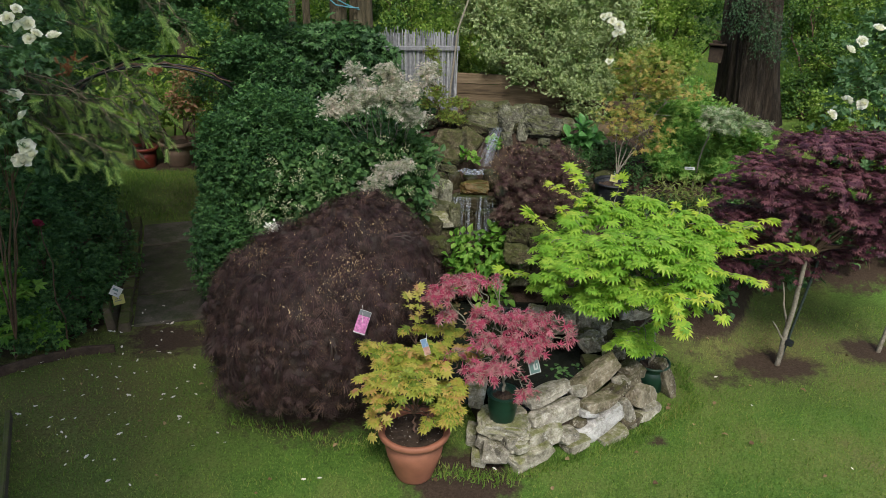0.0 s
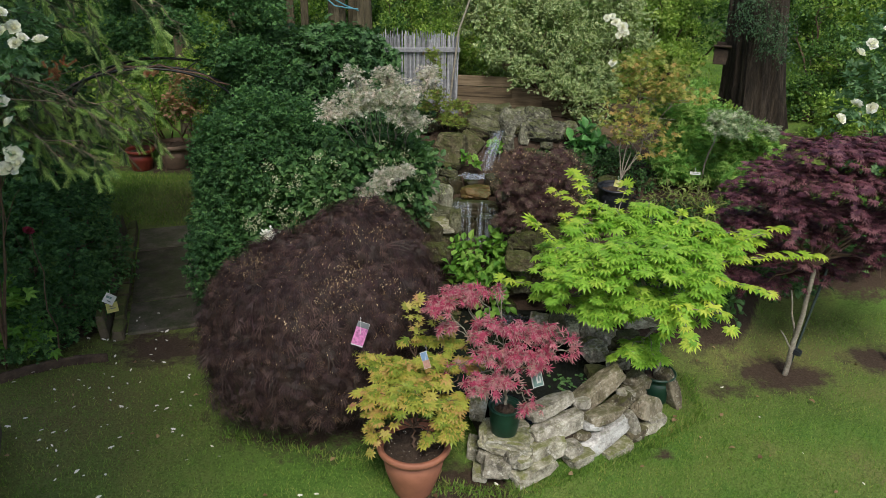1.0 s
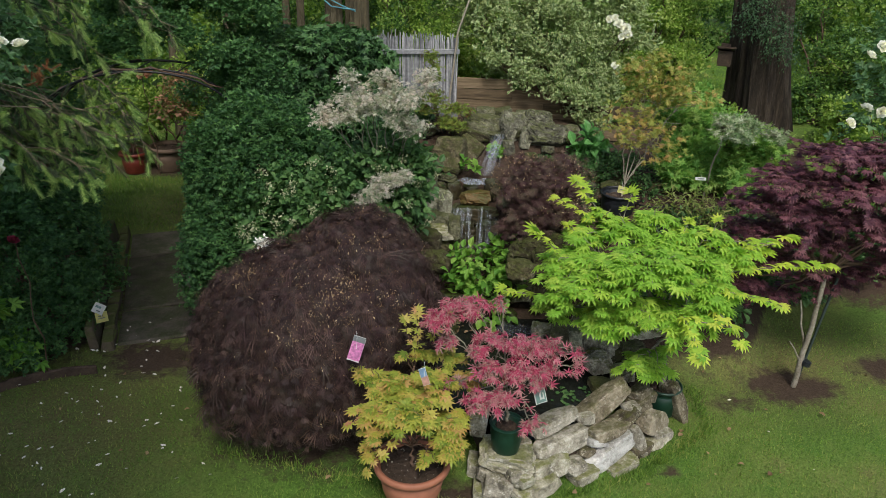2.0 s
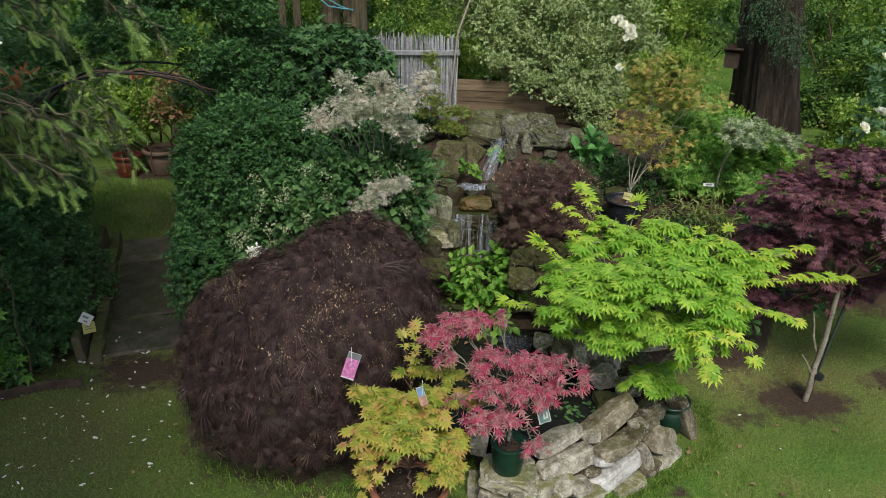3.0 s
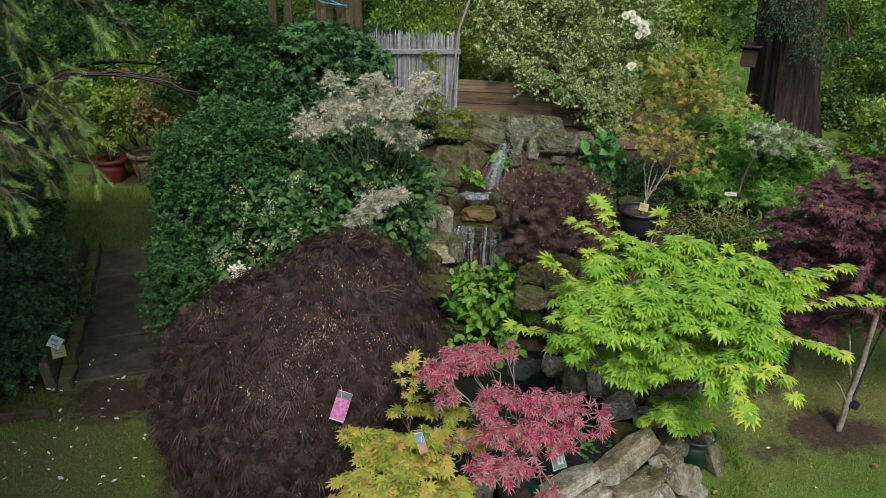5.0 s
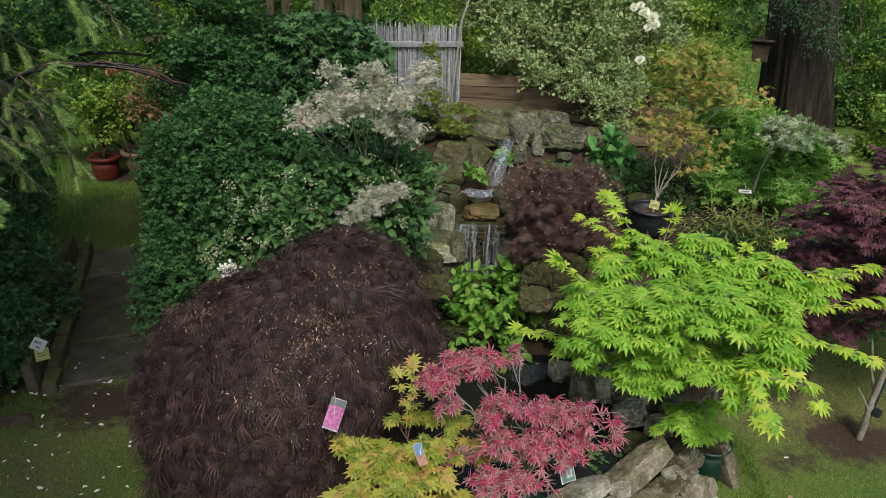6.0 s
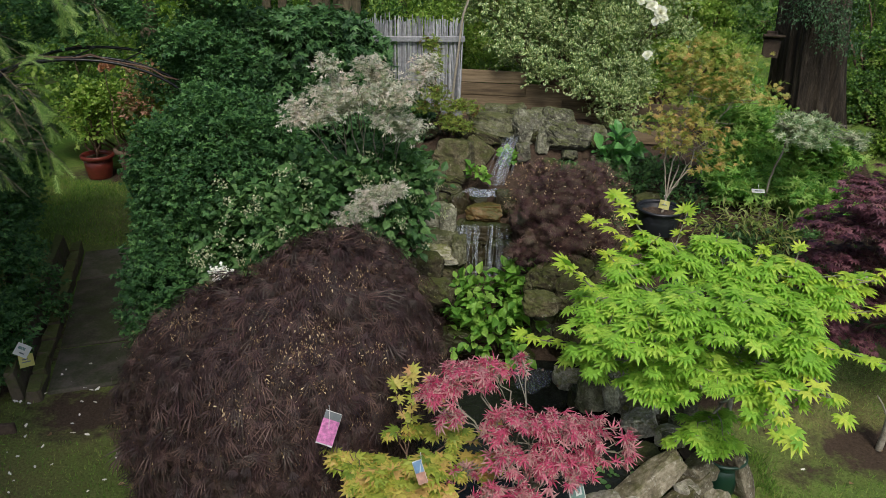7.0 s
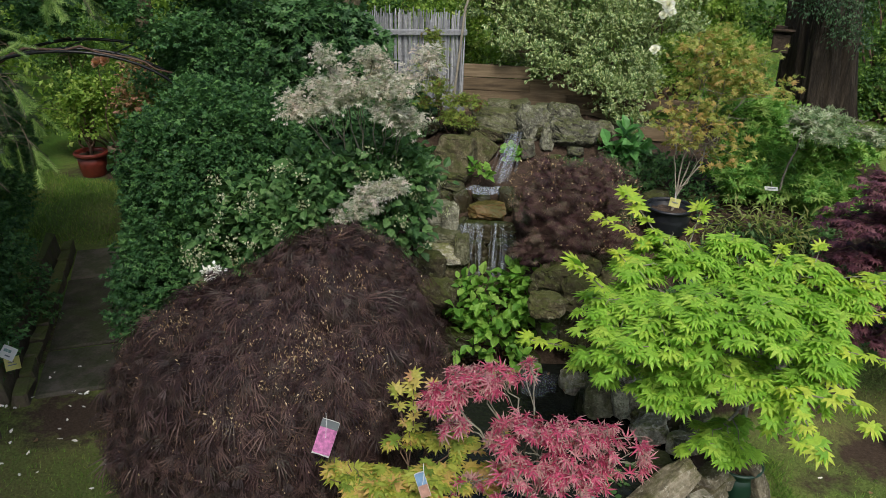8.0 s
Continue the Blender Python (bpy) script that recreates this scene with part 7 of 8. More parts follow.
plant("variegated_shrub", (1.3, 9.0, 1.1), [(0.5, 8.7, 2.35, 0.45, 0.4, 0.4), (1.0, 8.6, 2.2, 0.5, 0.4, 0.5), (1.45, 8.5, 2.0, 0.42, 0.4, 0.45), (1.3, 8.8, 2.6, 0.6, 0.4, 0.5), (0.75, 8.9, 2.75, 0.6, 0.4, 0.45), (1.6, 8.4, 1.65, 0.3, 0.28, 0.25), (0.35, 8.55, 2.3, 0.35, 0.3, 0.4), (0.62, 8.45, 2.05, 0.4, 0.3, 0.26), (0.2, 8.8, 2.65, 0.35, 0.3, 0.35), (1.0, 8.7, 1.85, 0.6, 0.35, 0.25), (1.9, 8.7, 2.3, 0.35, 0.3, 0.45), (1.05, 8.15, 1.8, 0.2, 0.14, 0.18), (1.4, 8.1, 1.6, 0.25, 0.14, 0.22), (1.5, 8.05, 1.35, 0.2, 0.12, 0.2), (1.35, 8.05, 1.2, 0.14, 0.1, 0.12), (0.85, 8.1, 1.8, 0.22, 0.1, 0.12), (1.2, 8.05, 1.68, 0.22, 0.1, 0.14), (0.55, 8.15, 1.95, 0.22, 0.1, 0.12)],
      small_leaf(0.34), EUONYMUS, 5200, 6, 0.09, 0.04, "large shrub with cream-edged variegated leaves overhanging the fence", "shrub", 72, thick=0.02, forks=4, lo=0.4, layers=7, fill=0.85)


# ---- big conifer trunk and background trees ----
def fluted_trunk(name, at, radius, tall, label, seed, mat=FIBRE, group="", lean=0.0):
    r = np.random.default_rng(seed)
    ob = thing(name, at, label, "tree", group)
    sides, rows = 96, 40
    a = np.linspace(0, 2 * np.pi, sides, endpoint=False)
    z = np.linspace(-0.2, tall, rows)
    A, Z = np.meshgrid(a, z, indexing="ij")
    flare = 1 + 0.35 * np.exp(-np.maximum(Z, 0) * 1.8)
    taper = 1 - 0.75 * np.maximum(Z, 0) / tall
    R = radius * taper * (flare + 0.08 * np.sin(A * 5 + seed) + 0.05 * np.sin(A * 11 + Z * 0.5) + 0.04 * np.sin(A * 23 + Z * 1.3 + np.sin(A * 3)) + 0.03 * np.sin(A * 37 + Z * 0.7) + r.normal(0, 0.008, A.shape))
    v = np.stack([at[0] + lean * Z + R * np.cos(A), at[1] + R * np.sin(A), at[2] + Z], -1).reshape(-1, 3)
    i = np.arange(A.size).reshape(A.shape)
    j = np.roll(i, -1, 0)
    q = np.stack([i[:, :-1], j[:, :-1], j[:, 1:], i[:, 1:]], -1).reshape(-1, 4)
    raw("trunk", v, q, mat, ob, shade=True)
    return ob


big = fluted_trunk("conifer_tree", (3.74, 9.2, 0.95), 0.325, 9.0, "massive old conifer with dark fibrous fluted bark", 81, lean=-0.12)
r = np.random.default_rng(82)
P, N = shell([(3.2, 10.2, 9.0, 0.9, 0.9, 0.8), (2.9, 9.6, 9.4, 0.8, 0.8, 0.8)], 300, r, 0.4)
LP, LD, LN = sprigs(P, N, 3, 0.2, r, up=-0.3, droop=0.5)
cloud("needles", TWIGLET, LP, LD, LN, 0.2, NEEDLE, big)
P, N = shell([(3.3, 8.75, 2.35, 0.22, 0.14, 0.22), (3.55, 8.7, 2.3, 0.25, 0.14, 0.2), (3.6, 8.7, 2.1, 0.2, 0.12, 0.12), (3.35, 8.7, 2.6, 0.25, 0.14, 0.2), (3.72, 8.6, 2.02, 0.12, 0.08, 0.06)], 620, r, 0.3)
LP, LD, LN = sprigs(P, N, 4, 0.12, r, up=-0.2, droop=0.6)
cloud("shoot_foliage", small_leaf(0.2), LP, LD, LN, 0.034, YEW, big, "short green shoots growing from the trunk")

nest = thing("nest_box", (3.14, 9.02, 2.0), "small dark weathered wooden nest box fixed to the old conifer", "nest box")
for word, dims, at, lean in (("body", (0.15, 0.14, 0.17), (0, 0, -0.02), 0), ("roof", (0.2, 0.2, 0.025), (0, -0.015, 0.085), -14), ("back_board", (0.1, 0.02, 0.26), (0.02, 0.085, 0), 0)):
    p = part(word, block(*dims, 0.006, rng, 0.003), BARK_DARK, nest)
    p.matrix_basis = pose(*at, lean, 0, -20)
    p.matrix_parent_inverse = Matrix.Identity(4)

for i, (x, y, rad) in enumerate(((-1.42, 9.4, 0.12), (-1.15, 9.5, 0.16), (-1.85, 9.6, 0.06), (-2.05, 9.7, 0.06), (-3.3, 11.5, 0.12), (-4.4, 12.2, 0.14), (0.2, 13.0, 0.1), (6.8, 12.0, 0.15), (8.2, 13.5, 0.16), (-6.2, 11.0, 0.16), (1.9, 14.5, 0.12))):
    tr = fluted_trunk("woodland_tree", (x, y, float(ground_z(x, y)) - 0.1), rad, 6.5, "slim woodland tree trunk behind the garden", 90 + i, BARK_OLIVE, group="woodland trees")
    rr = np.random.default_rng(190 + i)
    P, N = shell([(x, y, 5.6, 1.3, 1.3, 1.0), (x + 0.6, y, 4.9, 0.8, 0.9, 0.7)], 350, rr, 0.4)
    LP, LD, LN = sprigs(P, N, 4, 0.2, rr)
    cloud("foliage", diamond_leaf(0.3), LP, LD, LN, 0.13, WOODS, tr)

# brighter or darker leaf colour per shrub stands in for sun and shade
BACK = [("boundary_shrub", 4.4, 8.5, 1.35, 0.5, 0.6, WOODS_SUNLIT, "yellow-green shrub beside the old conifer"), ("boundary_shrub", 3.3, 8.3, 1.25, 0.35, 0.35, WOODS_SUNLIT, "low yellow-green shrub below the old conifer"), ("boundary_shrub", 5.2, 7.4, 1.0, 0.6, 0.7, WOODS, "green shrub at the edge of the lawn"),
        ("boundary_shrub", 0.0, 9.6, 1.9, 0.7, 0.7, WOODS_SUNLIT, "light green shrub behind the reed fence"), ("boundary_shrub", 1.2, 9.9, 1.9, 0.9, 0.8, WOODS, "green shrub behind the variegated bush"), ("boundary_shrub", 2.3, 9.3, 1.7, 0.5, 0.6, WOODS_SUNLIT, "light green shrub behind the variegated bush"), ("boundary_shrub", -0.9, 9.0, 1.6, 0.6, 0.7, WOODS, "green shrub behind the reed fence"), ("boundary_shrub", 2.9, 8.2, 1.35, 0.4, 0.45, GREENMAPLE, "yellow-green shrub below the old conifer"),
        ("rhododendron", -3.7, 10.5, 1.0, 0.75, 0.9, WOODS_SUNLIT, "rhododendron with leaves coloured a sunlit yellow-green"), ("rhododendron", -4.6, 10.6, 0.9, 0.8, 0.9, WOODS, "rhododendron with leaves coloured a shaded mid green"),
        ("rhododendron", -4.2, 10.75, 0.55, 0.8, 0.5, WOODS_SUNLIT, "rhododendron with leaves coloured a sunlit yellow-green"), ("laurel_bush", -2.6, 11.2, 1.3, 0.9, 1.2, WOODS, "dark laurel bush at the wood edge"), ("laurel_bush", -5.6, 9.6, 1.5, 1.0, 1.4, WOODS, "dark laurel bush at the wood edge"),
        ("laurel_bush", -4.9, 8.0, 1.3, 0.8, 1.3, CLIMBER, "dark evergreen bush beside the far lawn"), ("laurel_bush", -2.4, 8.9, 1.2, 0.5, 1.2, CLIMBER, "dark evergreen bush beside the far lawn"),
        ("woodland_shrub", -0.4, 10.5, 1.8, 0.9, 1.1, WOODS_SUNLIT, "light green shrub at the woodland edge"), ("woodland_shrub", 0.8, 11.0, 2.0, 1.1, 1.2, WOODS_SUNLIT, "light green shrub at the woodland edge"),
        ("woodland_shrub", 2.4, 10.2, 2.0, 0.6, 0.9, WOODS_SUNLIT, "light green shrub at the woodland edge"), ("woodland_shrub", 4.9, 9.6, 1.6, 0.9, 1.0, WOODS, "light green shrub at the woodland edge"),
        ("woodland_shrub", 6.2, 10.4, 1.8, 1.1, 1.2, WOODS, "mid green shrub at the woodland edge"), ("woodland_shrub", 4.6, 8.0, 1.1, 0.6, 0.8, WOODS_SUNLIT, "light green shrub at the woodland edge"),
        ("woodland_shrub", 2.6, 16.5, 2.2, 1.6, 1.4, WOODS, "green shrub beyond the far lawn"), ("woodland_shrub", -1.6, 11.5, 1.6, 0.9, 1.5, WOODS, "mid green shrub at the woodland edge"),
        ("hazel_bush", 3.03, 11.0, 1.95, 0.55, 0.6, WOODS_SUNLIT, "fine-leaved light green bush behind the garden"),
        ("hazel_bush", 2.58, 10.4, 1.64, 0.5, 0.5, WOODS_SUNLIT, "fine-leaved light green bush behind the garden"),
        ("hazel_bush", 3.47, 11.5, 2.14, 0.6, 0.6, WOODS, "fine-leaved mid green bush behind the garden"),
        ("hazel_bush", 2.98, 10.8, 1.63, 0.38, 0.45, WOODS_SUNLIT, "fine-leaved light green bush behind the garden"),
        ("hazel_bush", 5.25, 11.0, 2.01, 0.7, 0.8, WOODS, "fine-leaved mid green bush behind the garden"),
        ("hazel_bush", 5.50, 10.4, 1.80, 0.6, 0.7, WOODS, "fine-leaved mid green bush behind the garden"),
        ("hazel_bush", 4.85, 10.0, 1.47, 0.45, 0.5, WOODS_SUNLIT, "fine-leaved light green bush behind the garden"),
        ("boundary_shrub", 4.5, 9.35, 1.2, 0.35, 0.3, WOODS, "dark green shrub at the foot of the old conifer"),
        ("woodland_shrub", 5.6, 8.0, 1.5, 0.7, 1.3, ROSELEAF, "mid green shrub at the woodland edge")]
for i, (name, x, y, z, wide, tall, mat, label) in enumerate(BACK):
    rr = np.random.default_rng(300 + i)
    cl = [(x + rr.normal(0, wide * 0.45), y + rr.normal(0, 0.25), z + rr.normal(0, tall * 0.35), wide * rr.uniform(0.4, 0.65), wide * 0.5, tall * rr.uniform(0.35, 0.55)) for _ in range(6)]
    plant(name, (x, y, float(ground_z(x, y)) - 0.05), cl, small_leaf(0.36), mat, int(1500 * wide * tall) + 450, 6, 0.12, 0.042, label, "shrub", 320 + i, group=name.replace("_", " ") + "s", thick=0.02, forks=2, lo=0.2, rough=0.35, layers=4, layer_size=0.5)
plant("potted_shrub", (-4.42, 10.15, 0.25), [(-4.4, 10.1, 0.55, 0.22, 0.2, 0.2), (-4.3, 10.12, 0.75, 0.22, 0.2, 0.2), (-4.5, 10.12, 0.8, 0.2, 0.18, 0.2), (-4.4, 10.1, 1.0, 0.18, 0.16, 0.16)], OVAL, WOODS_SUNLIT, 160, 5, 0.1, 0.05, "bushy light green shrub growing in the red pot", "shrub", 361, thick=0.012, lo=0.3)
plant("peach_rhododendron", (-3.5, 9.75, 0.35), [(-3.6, 9.7, 1.0, 0.24, 0.22, 0.22), (-3.5, 9.75, 1.3, 0.18, 0.16, 0.2)], OVAL, PEACHY, 150, 5, 0.1, 0.05, "potted shrub with peach-tinted new leaves", "shrub", 360, lo=0.4)

# far woods closing the view; sun and shade come from the two leaf colours
rr = np.random.default_rng(400)
for many, near, far_off, tall, mat, word in ((15000, 12.5, 17.0, 4.2, WOODS_SUNLIT, "sunlit"), (9000, 16.0, 24.0, 7.0, WOODS, "shaded")):
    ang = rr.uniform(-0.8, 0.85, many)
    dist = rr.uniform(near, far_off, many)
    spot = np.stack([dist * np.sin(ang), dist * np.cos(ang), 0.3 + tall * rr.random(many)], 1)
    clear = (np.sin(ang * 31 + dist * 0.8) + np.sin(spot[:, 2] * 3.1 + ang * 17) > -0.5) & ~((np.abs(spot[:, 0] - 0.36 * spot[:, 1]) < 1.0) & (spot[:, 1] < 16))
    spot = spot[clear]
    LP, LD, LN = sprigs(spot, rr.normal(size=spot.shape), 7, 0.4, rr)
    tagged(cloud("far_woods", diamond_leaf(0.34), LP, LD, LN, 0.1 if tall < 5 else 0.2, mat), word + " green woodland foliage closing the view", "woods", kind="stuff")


# ---- plant labels, cord, cane and other small things ----
CARD_WHITE = plain_material("white_card", (0.75, 0.76, 0.74), 0.4, vary=0.08)
CARD_YELLOW = plain_material("yellow_card", (0.62, 0.6, 0.2), 0.4, vary=0.1)
CARD_PINK = plain_material("pink_print", (0.72, 0.26, 0.55), 0.35, vary=0.5, scale=60.0)
CARD_BLUE = plain_material("blue_print", (0.25, 0.42, 0.62), 0.35, vary=0.2)
CARD_PEACH = plain_material("peach_print", (0.62, 0.36, 0.28), 0.35, vary=0.3, scale=50.0)
CARD_TEAL = plain_material("teal_print", (0.22, 0.36, 0.33), 0.35, vary=0.3)
CARD_GREY = plain_material("grey_print", (0.2, 0.23, 0.24), 0.4, vary=0.3)


def card(wide, tall, curl=0.006, thick=0.0015):
    """A slightly curled plastic label with thickness."""
    bm = bmesh.new()
    cols, rows = 5, 7
    g = [[bm.verts.new(((i / (cols - 1) - 0.5) * wide, curl * math.sin(3.1 * i / (cols - 1)) + 0.5 * curl * math.sin(2.0 * j / (rows - 1)), (j / (rows - 1) - 0.5) * tall)) for j in range(rows)] for i in range(cols)]
    for i in range(cols - 1):
        for j in range(rows - 1):
            bm.faces.new((g[i][j], g[i + 1][j], g[i + 1][j + 1], g[i][j + 1]))
    bmesh.ops.solidify(bm, geom=list(bm.faces), thickness=thick)
    return bm


def plant_label(at, wide, tall, turn, lean, roll, base, prints, label):
    """A plant label: its card, printed fields on it and a loop of string."""
    ob = thing("plant_label", at, label, "plant label", "plant labels")
    c = part("card", card(wide, tall), base, ob)
    c.matrix_basis = pose(0, 0, 0, lean, roll, turn)
    c.matrix_parent_inverse = Matrix.Identity(4)
    for x, z, w, h, mat, word in prints:
        p = part("printed_field", card(w * wide, h * tall, 0.003), mat, c, word)
        p.matrix_basis = pose(x * wide, -0.004, z * tall)
        p.matrix_parent_inverse = Matrix.Identity(4)
    tubes("string", [(np.array([at, np.array(at) + [0.004, 0.01, tall * 0.5], np.array(at) + [0.0, 0.03, tall * 0.5 + 0.03]]), np.array([0.0012, 0.0012, 0.0012]))], CARD_WHITE, ob, sides=5)
    return ob


plant_label((-0.49, 4.1, 1.01), 0.075, 0.15, -8, -28, 14, CARD_WHITE, [(0.0, -0.08, 0.99, 0.72, CARD_PINK, "pink flower picture"), (0.0, 0.38, 0.98, 0.22, CARD_GREY, "grey printed band"), (-0.1, -0.42, 0.6, 0.06, CARD_PINK, "pink print line")], "plant label with a pink flower picture hanging in the maple")
plant_label((-0.08, 3.88, 0.98), 0.04, 0.1, 12, -25, -16, CARD_WHITE, [(0, 0.24, 0.9, 0.48, CARD_BLUE, "blue printed band"), (0, -0.22, 0.94, 0.5, CARD_PEACH, "peach leaf picture")], "slim blue and peach plant label in the potted maple")
plant_label((0.61, 4.06, 0.75), 0.075, 0.1, 20, -20, -8, CARD_WHITE, [(0, 0.0, 0.84, 0.86, CARD_TEAL, "teal leaf picture"), (0.1, -0.05, 0.4, 0.4, CARD_WHITE, "white leaf print")], "white and teal plant label hanging below the pink maple")
plant_label((2.22, 6.53, 1.33), 0.1, 0.028, 6, -30, 4, CARD_WHITE, [(0, 0, 0.6, 0.2, CARD_GREY, "grey line of print")], "narrow white plant label on a thin stem")
plant_label((-2.82, 5.63, 0.27), 0.1, 0.085, 10, -25, -12, CARD_YELLOW, [(0.0, -0.1, 0.6, 0.08, CARD_GREY, "grey line of print"), (-0.05, 0.12, 0.4, 0.08, CARD_GREY, "grey line of print")], "yellow plant label on the edging board")
plant_label((-2.83, 5.63, 0.35), 0.09, 0.085, 10, -25, 32, CARD_WHITE, [(-0.1, 0.15, 0.5, 0.22, CARD_TEAL, "grey-green printed picture"), (0.05, -0.22, 0.35, 0.1, CARD_GREY, "grey line of print")], "white plant label with a grey picture")
plant_label((1.48, 6.26, 1.3), 0.07, 0.06, -10, -25, 10, CARD_YELLOW, [(0, 0, 0.5, 0.12, CARD_GREY, "grey line of print")], "yellow plant label in the black pot")

CANE = rough_material("grey_cane", [(0.3, (0.16, 0.14, 0.1)), (0.7, (0.36, 0.33, 0.26))], 30.0, 0.7, 0.4, 4.0, dist=0.003)
cane = thing("cane", (0.02, 8.05, 1.35), "pale bamboo cane leaning on the reed screen", "cane")
tubes("pole", [(np.array([(-0.04, 8.1, 1.3), (0.06, 8.1, 2.31), (0.2, 8.12, 2.72), (0.42, 8.2, 3.3)]), np.array([0.012, 0.011, 0.01, 0.007]))], CANE, cane)
ROPE = plain_material("blue_cord", (0.08, 0.26, 0.32), 0.7)
cord = thing("blue_cord", (-1.3, 9.27, 2.35), "blue nylon cord tied between two tree trunks", "cord")
tubes("cord", [(np.array([(-1.55, 9.3, 2.6), (-1.42, 9.27, 2.47), (-1.3, 9.33, 2.4), (-1.15, 9.35, 2.34)]), np.full(4, 0.008)), (np.array([(-1.55, 9.3, 2.5), (-1.42, 9.26, 2.4), (-1.28, 9.33, 2.37), (-1.15, 9.34, 2.36)]), np.full(4, 0.008))], ROPE, cord)
HOSE = plain_material("black_hose", (0.012, 0.012, 0.013), 0.4)
hose = thing("pump_hose", (0.98, 7.65, 1.3), "black pump hose running down behind the grey slab", "hose")
h = np.array([(0.92, 7.75, 1.5), (0.98, 7.68, 1.42), (1.08, 7.6, 1.36), (1.16, 7.58, 1.28), (1.2, 7.6, 1.18)])
tubes("tube", [(h, np.full(5, 0.022))], HOSE, hose)
h = np.array([(1.85 + 0.16 * math.cos(a), 6.5 + 0.12 * math.sin(a), 1.06 + 0.01 * a) for a in np.linspace(0.5, 7.0, 22)])
coil = thing("hose_coil", (1.85, 6.5, 1.0), "loop of black garden hose among the rockery plants", "hose")
tubes("tube", [(h, np.full(22, 0.009))], HOSE, coil)

# white flower head beside the purple maple
plant("white_flower_head", (-1.36, 5.55, 0.66), [(-1.38, 5.42, 1.05, 0.075, 0.05, 0.05), (-1.33, 5.4, 1.08, 0.05, 0.04, 0.04)], small_leaf(0.45), ROSEPETAL, 34, 5, 0.03, 0.022, "crumpled white flower head above the purple maple", "flower", 601, thick=0.004, lo=0.2)
r = np.random.default_rng(66)
# white roses high behind the variegated shrub
climb = thing("tall_white_rose", (1.9, 9.0, 1.1), "white climbing rose flowering high behind the shrub", "rose")
tubes("stem", [(bend((1.9, 9.05, 1.1), (1.9, 8.95, 2.6), 8, 0, 0.03, r), np.linspace(0.012, 0.004, 8))], TWIG, climb)
for x, z, wide in ((1.6, 2.46, 0.075), (1.66, 2.48, 0.06), (1.7, 2.42, 0.09), (1.78, 2.37, 0.1), (1.81, 2.31, 0.085), (1.75, 2.29, 0.07), (1.72, 2.0, 0.08)):
    rose(climb, (x, 8.2, z), wide, r)
# peach rose beyond the arch
far_rose = thing("peach_rose", (-4.04, 10.0, 0), "single peach rose bloom on a tall stem", "rose")
tubes("stem", [(bend((-4.04, 10.05, 0), (-4.04, 9.9, 1.4), 8, 0, 0.02, r), np.linspace(0.009, 0.004, 8))], TWIG, far_rose)
for dx in (0.0, 0.1):
    rose(far_rose, (-4.04 + dx, 9.9, 1.42 + dx * 0.3), 0.13, r)
for ob in far_rose.children:
    if ob.name.startswith("rose_bloom"):
        ob.data.materials[0] = PEACH
        ob["label"] = "full peach rose bloom"

# stray leaves and twigs on the turf, fallen leaves in the pond bed
n = 150
x, y = np.concatenate([r.uniform(-3.0, 4.0, 90), r.normal(0.15, 0.25, 60)]), np.concatenate([r.uniform(2.8, 5.6, 90), r.normal(5.9, 0.2, 60)])
P = np.stack([x, y, np.maximum(ground_z(x, y), np.where((x > -0.2) & (x < 1.3) & (y > 4.7) & (y < 6.1), 0.17, 0)) + 0.025], 1)
tagged(cloud("fallen_leaves", OVAL, P, r.normal(size=P.shape) * np.array([1, 1, 0.2]), np.array([0, 0, 1.0]) + r.normal(0, 0.3, P.shape), 0.02 + 0.03 * r.random(n), DRYLEAF), "brown dead leaves scattered on grass and soil", "leaves", kind="stuff")

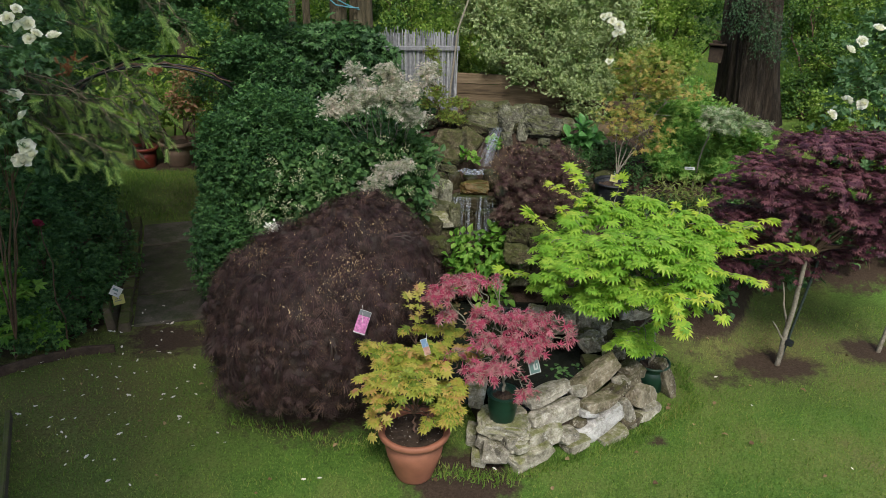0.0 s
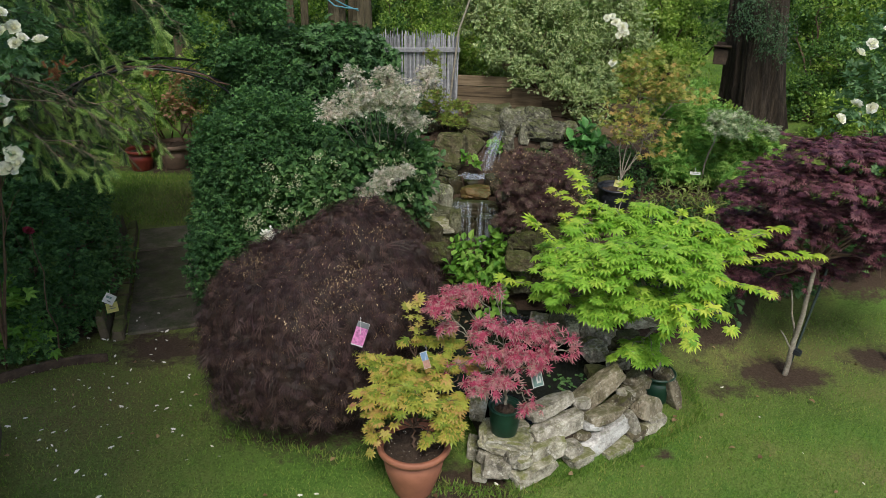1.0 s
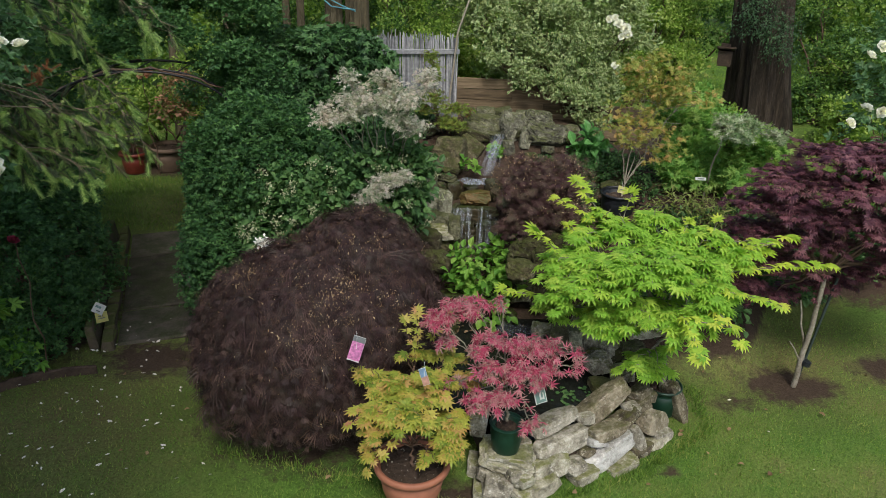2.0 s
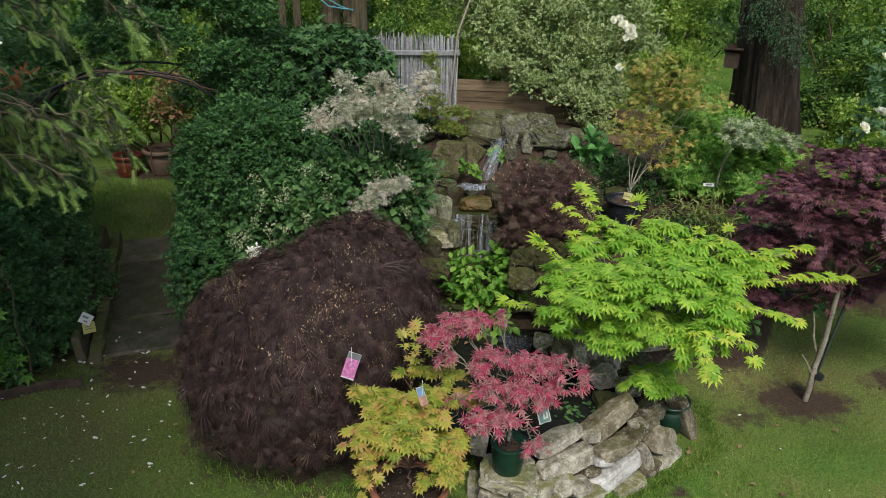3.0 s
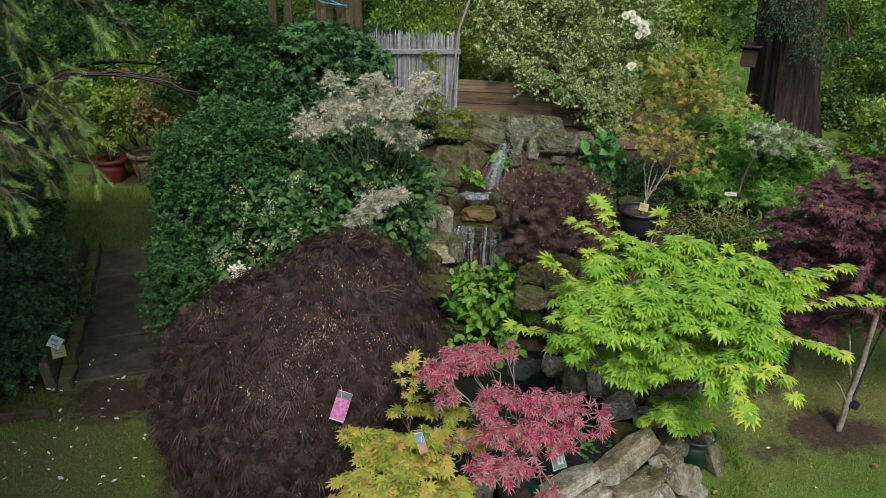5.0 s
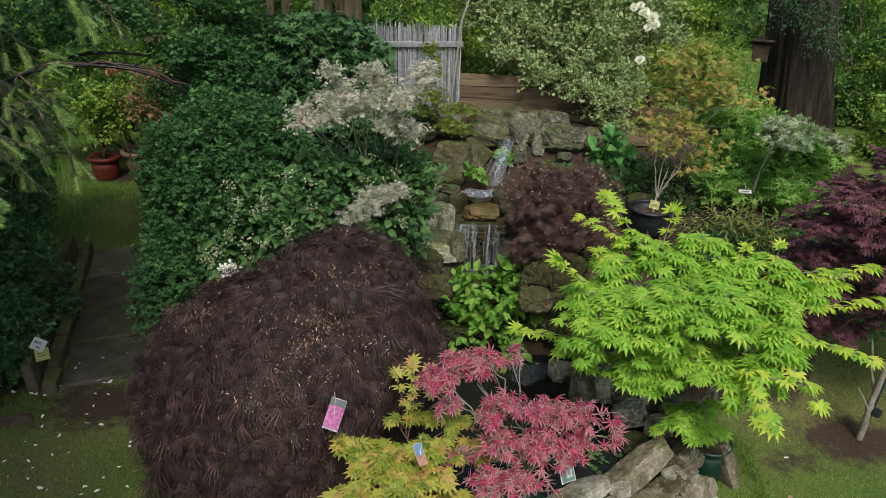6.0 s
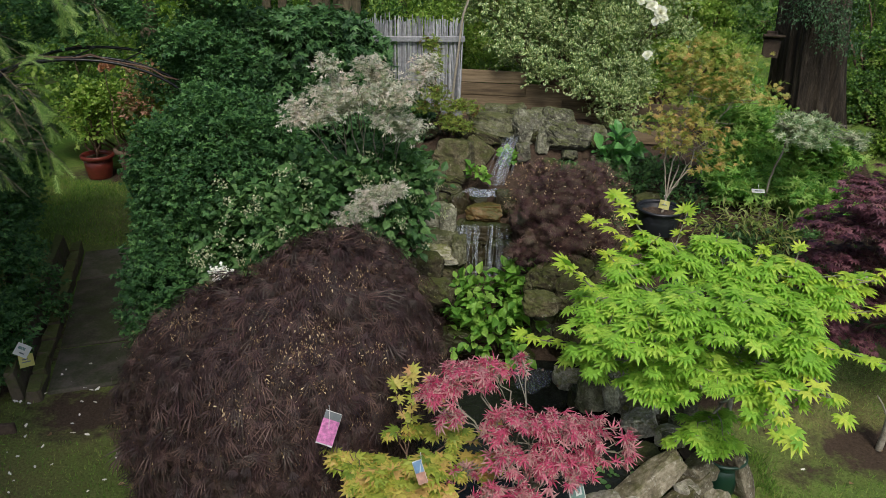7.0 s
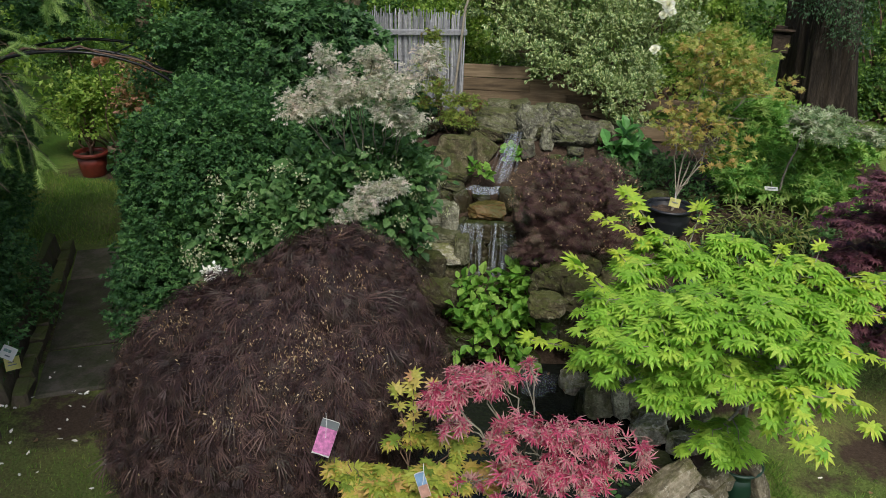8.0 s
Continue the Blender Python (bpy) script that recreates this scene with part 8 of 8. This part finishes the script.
# small water plants floating in the pond
r = np.random.default_rng(67)
a, d = r.random(46) * 6.28, np.sqrt(r.random(46))
WP = np.stack([0.98 + 0.17 * d * np.cos(a), 4.87 + 0.13 * d * np.sin(a), np.full(46, 0.178)], 1)
tagged(cloud("water_weed", oval_leaf(0.42, 0.06, 0.03), WP, r.normal(size=WP.shape) * np.array([1, 1, 0.05]), np.array([0, 0, 1.0]) + r.normal(0, 0.15, WP.shape), 0.02 + 0.025 * r.random(46), VIBURNUM), "small grey-green water plants floating in the dark pond", "water plants", kind="stuff")

# white grit on the compost of the terracotta pot
grit_pot = [ob for ob in scene.objects if ob.name == "terracotta_pot"][0]
r = np.random.default_rng(88)
a, d = r.random(60) * 6.28, 0.18 * np.sqrt(r.random(60))
GP = np.stack([-0.145 + d * np.cos(a), 3.9 + d * np.sin(a), np.full(60, 0.332)], 1)
cloud("grit", diamond_leaf(0.45), GP, r.normal(size=GP.shape) * np.array([1, 1, 0.2]), np.array([0, 0, 1.0]) + r.normal(0, 0.3, GP.shape), 0.003 + 0.005 * r.random(60), PETAL, grit_pot, "white grit on the compost")

# rusty dead sprig in the spruce
spruce_ob = [ob for ob in scene.objects if ob.name == "spruce_tree"][0]
RUST = leaf_material("rusty_needles", [(0.1, 0.035, 0.012), (0.18, 0.07, 0.024), (0.26, 0.13, 0.05)], 0.7, 0.2)
SP = np.array([-2.29, 4.5, 2.5]) + r.normal(0, 1, (14, 3)) * np.array([0.03, 0.03, 0.025])
cloud("dead_sprig", TWIGLET, SP, r.normal(size=SP.shape) + np.array([0, 0, -0.6]), r.normal(size=SP.shape), 0.06, RUST, spruce_ob, "rusty brown dead needles")

# small crimson rose in the hedge bed
CRIMSON = leaf_material("crimson_petal", [(0.16, 0.012, 0.03), (0.26, 0.02, 0.05), (0.3, 0.03, 0.07)], 0.6, 0.3, 0.1)
red_rose = thing("crimson_rose", (-3.08, 5.2, 0), "small crimson rose on a thin stem in the hedge bed", "rose")
tubes("stem", [(bend((-3.08, 5.2, -0.02), (-2.98, 5.0, 1.22), 8, 0, 0.02, r), np.linspace(0.006, 0.003, 8))], TWIG, red_rose)
rose(red_rose, (-2.98, 4.99, 1.24), 0.07, r)
for ob in red_rose.children:
    if ob.name.startswith("rose_bloom"):
        ob.data.materials[0] = CRIMSON
        ob["label"] = "crimson rose bloom"
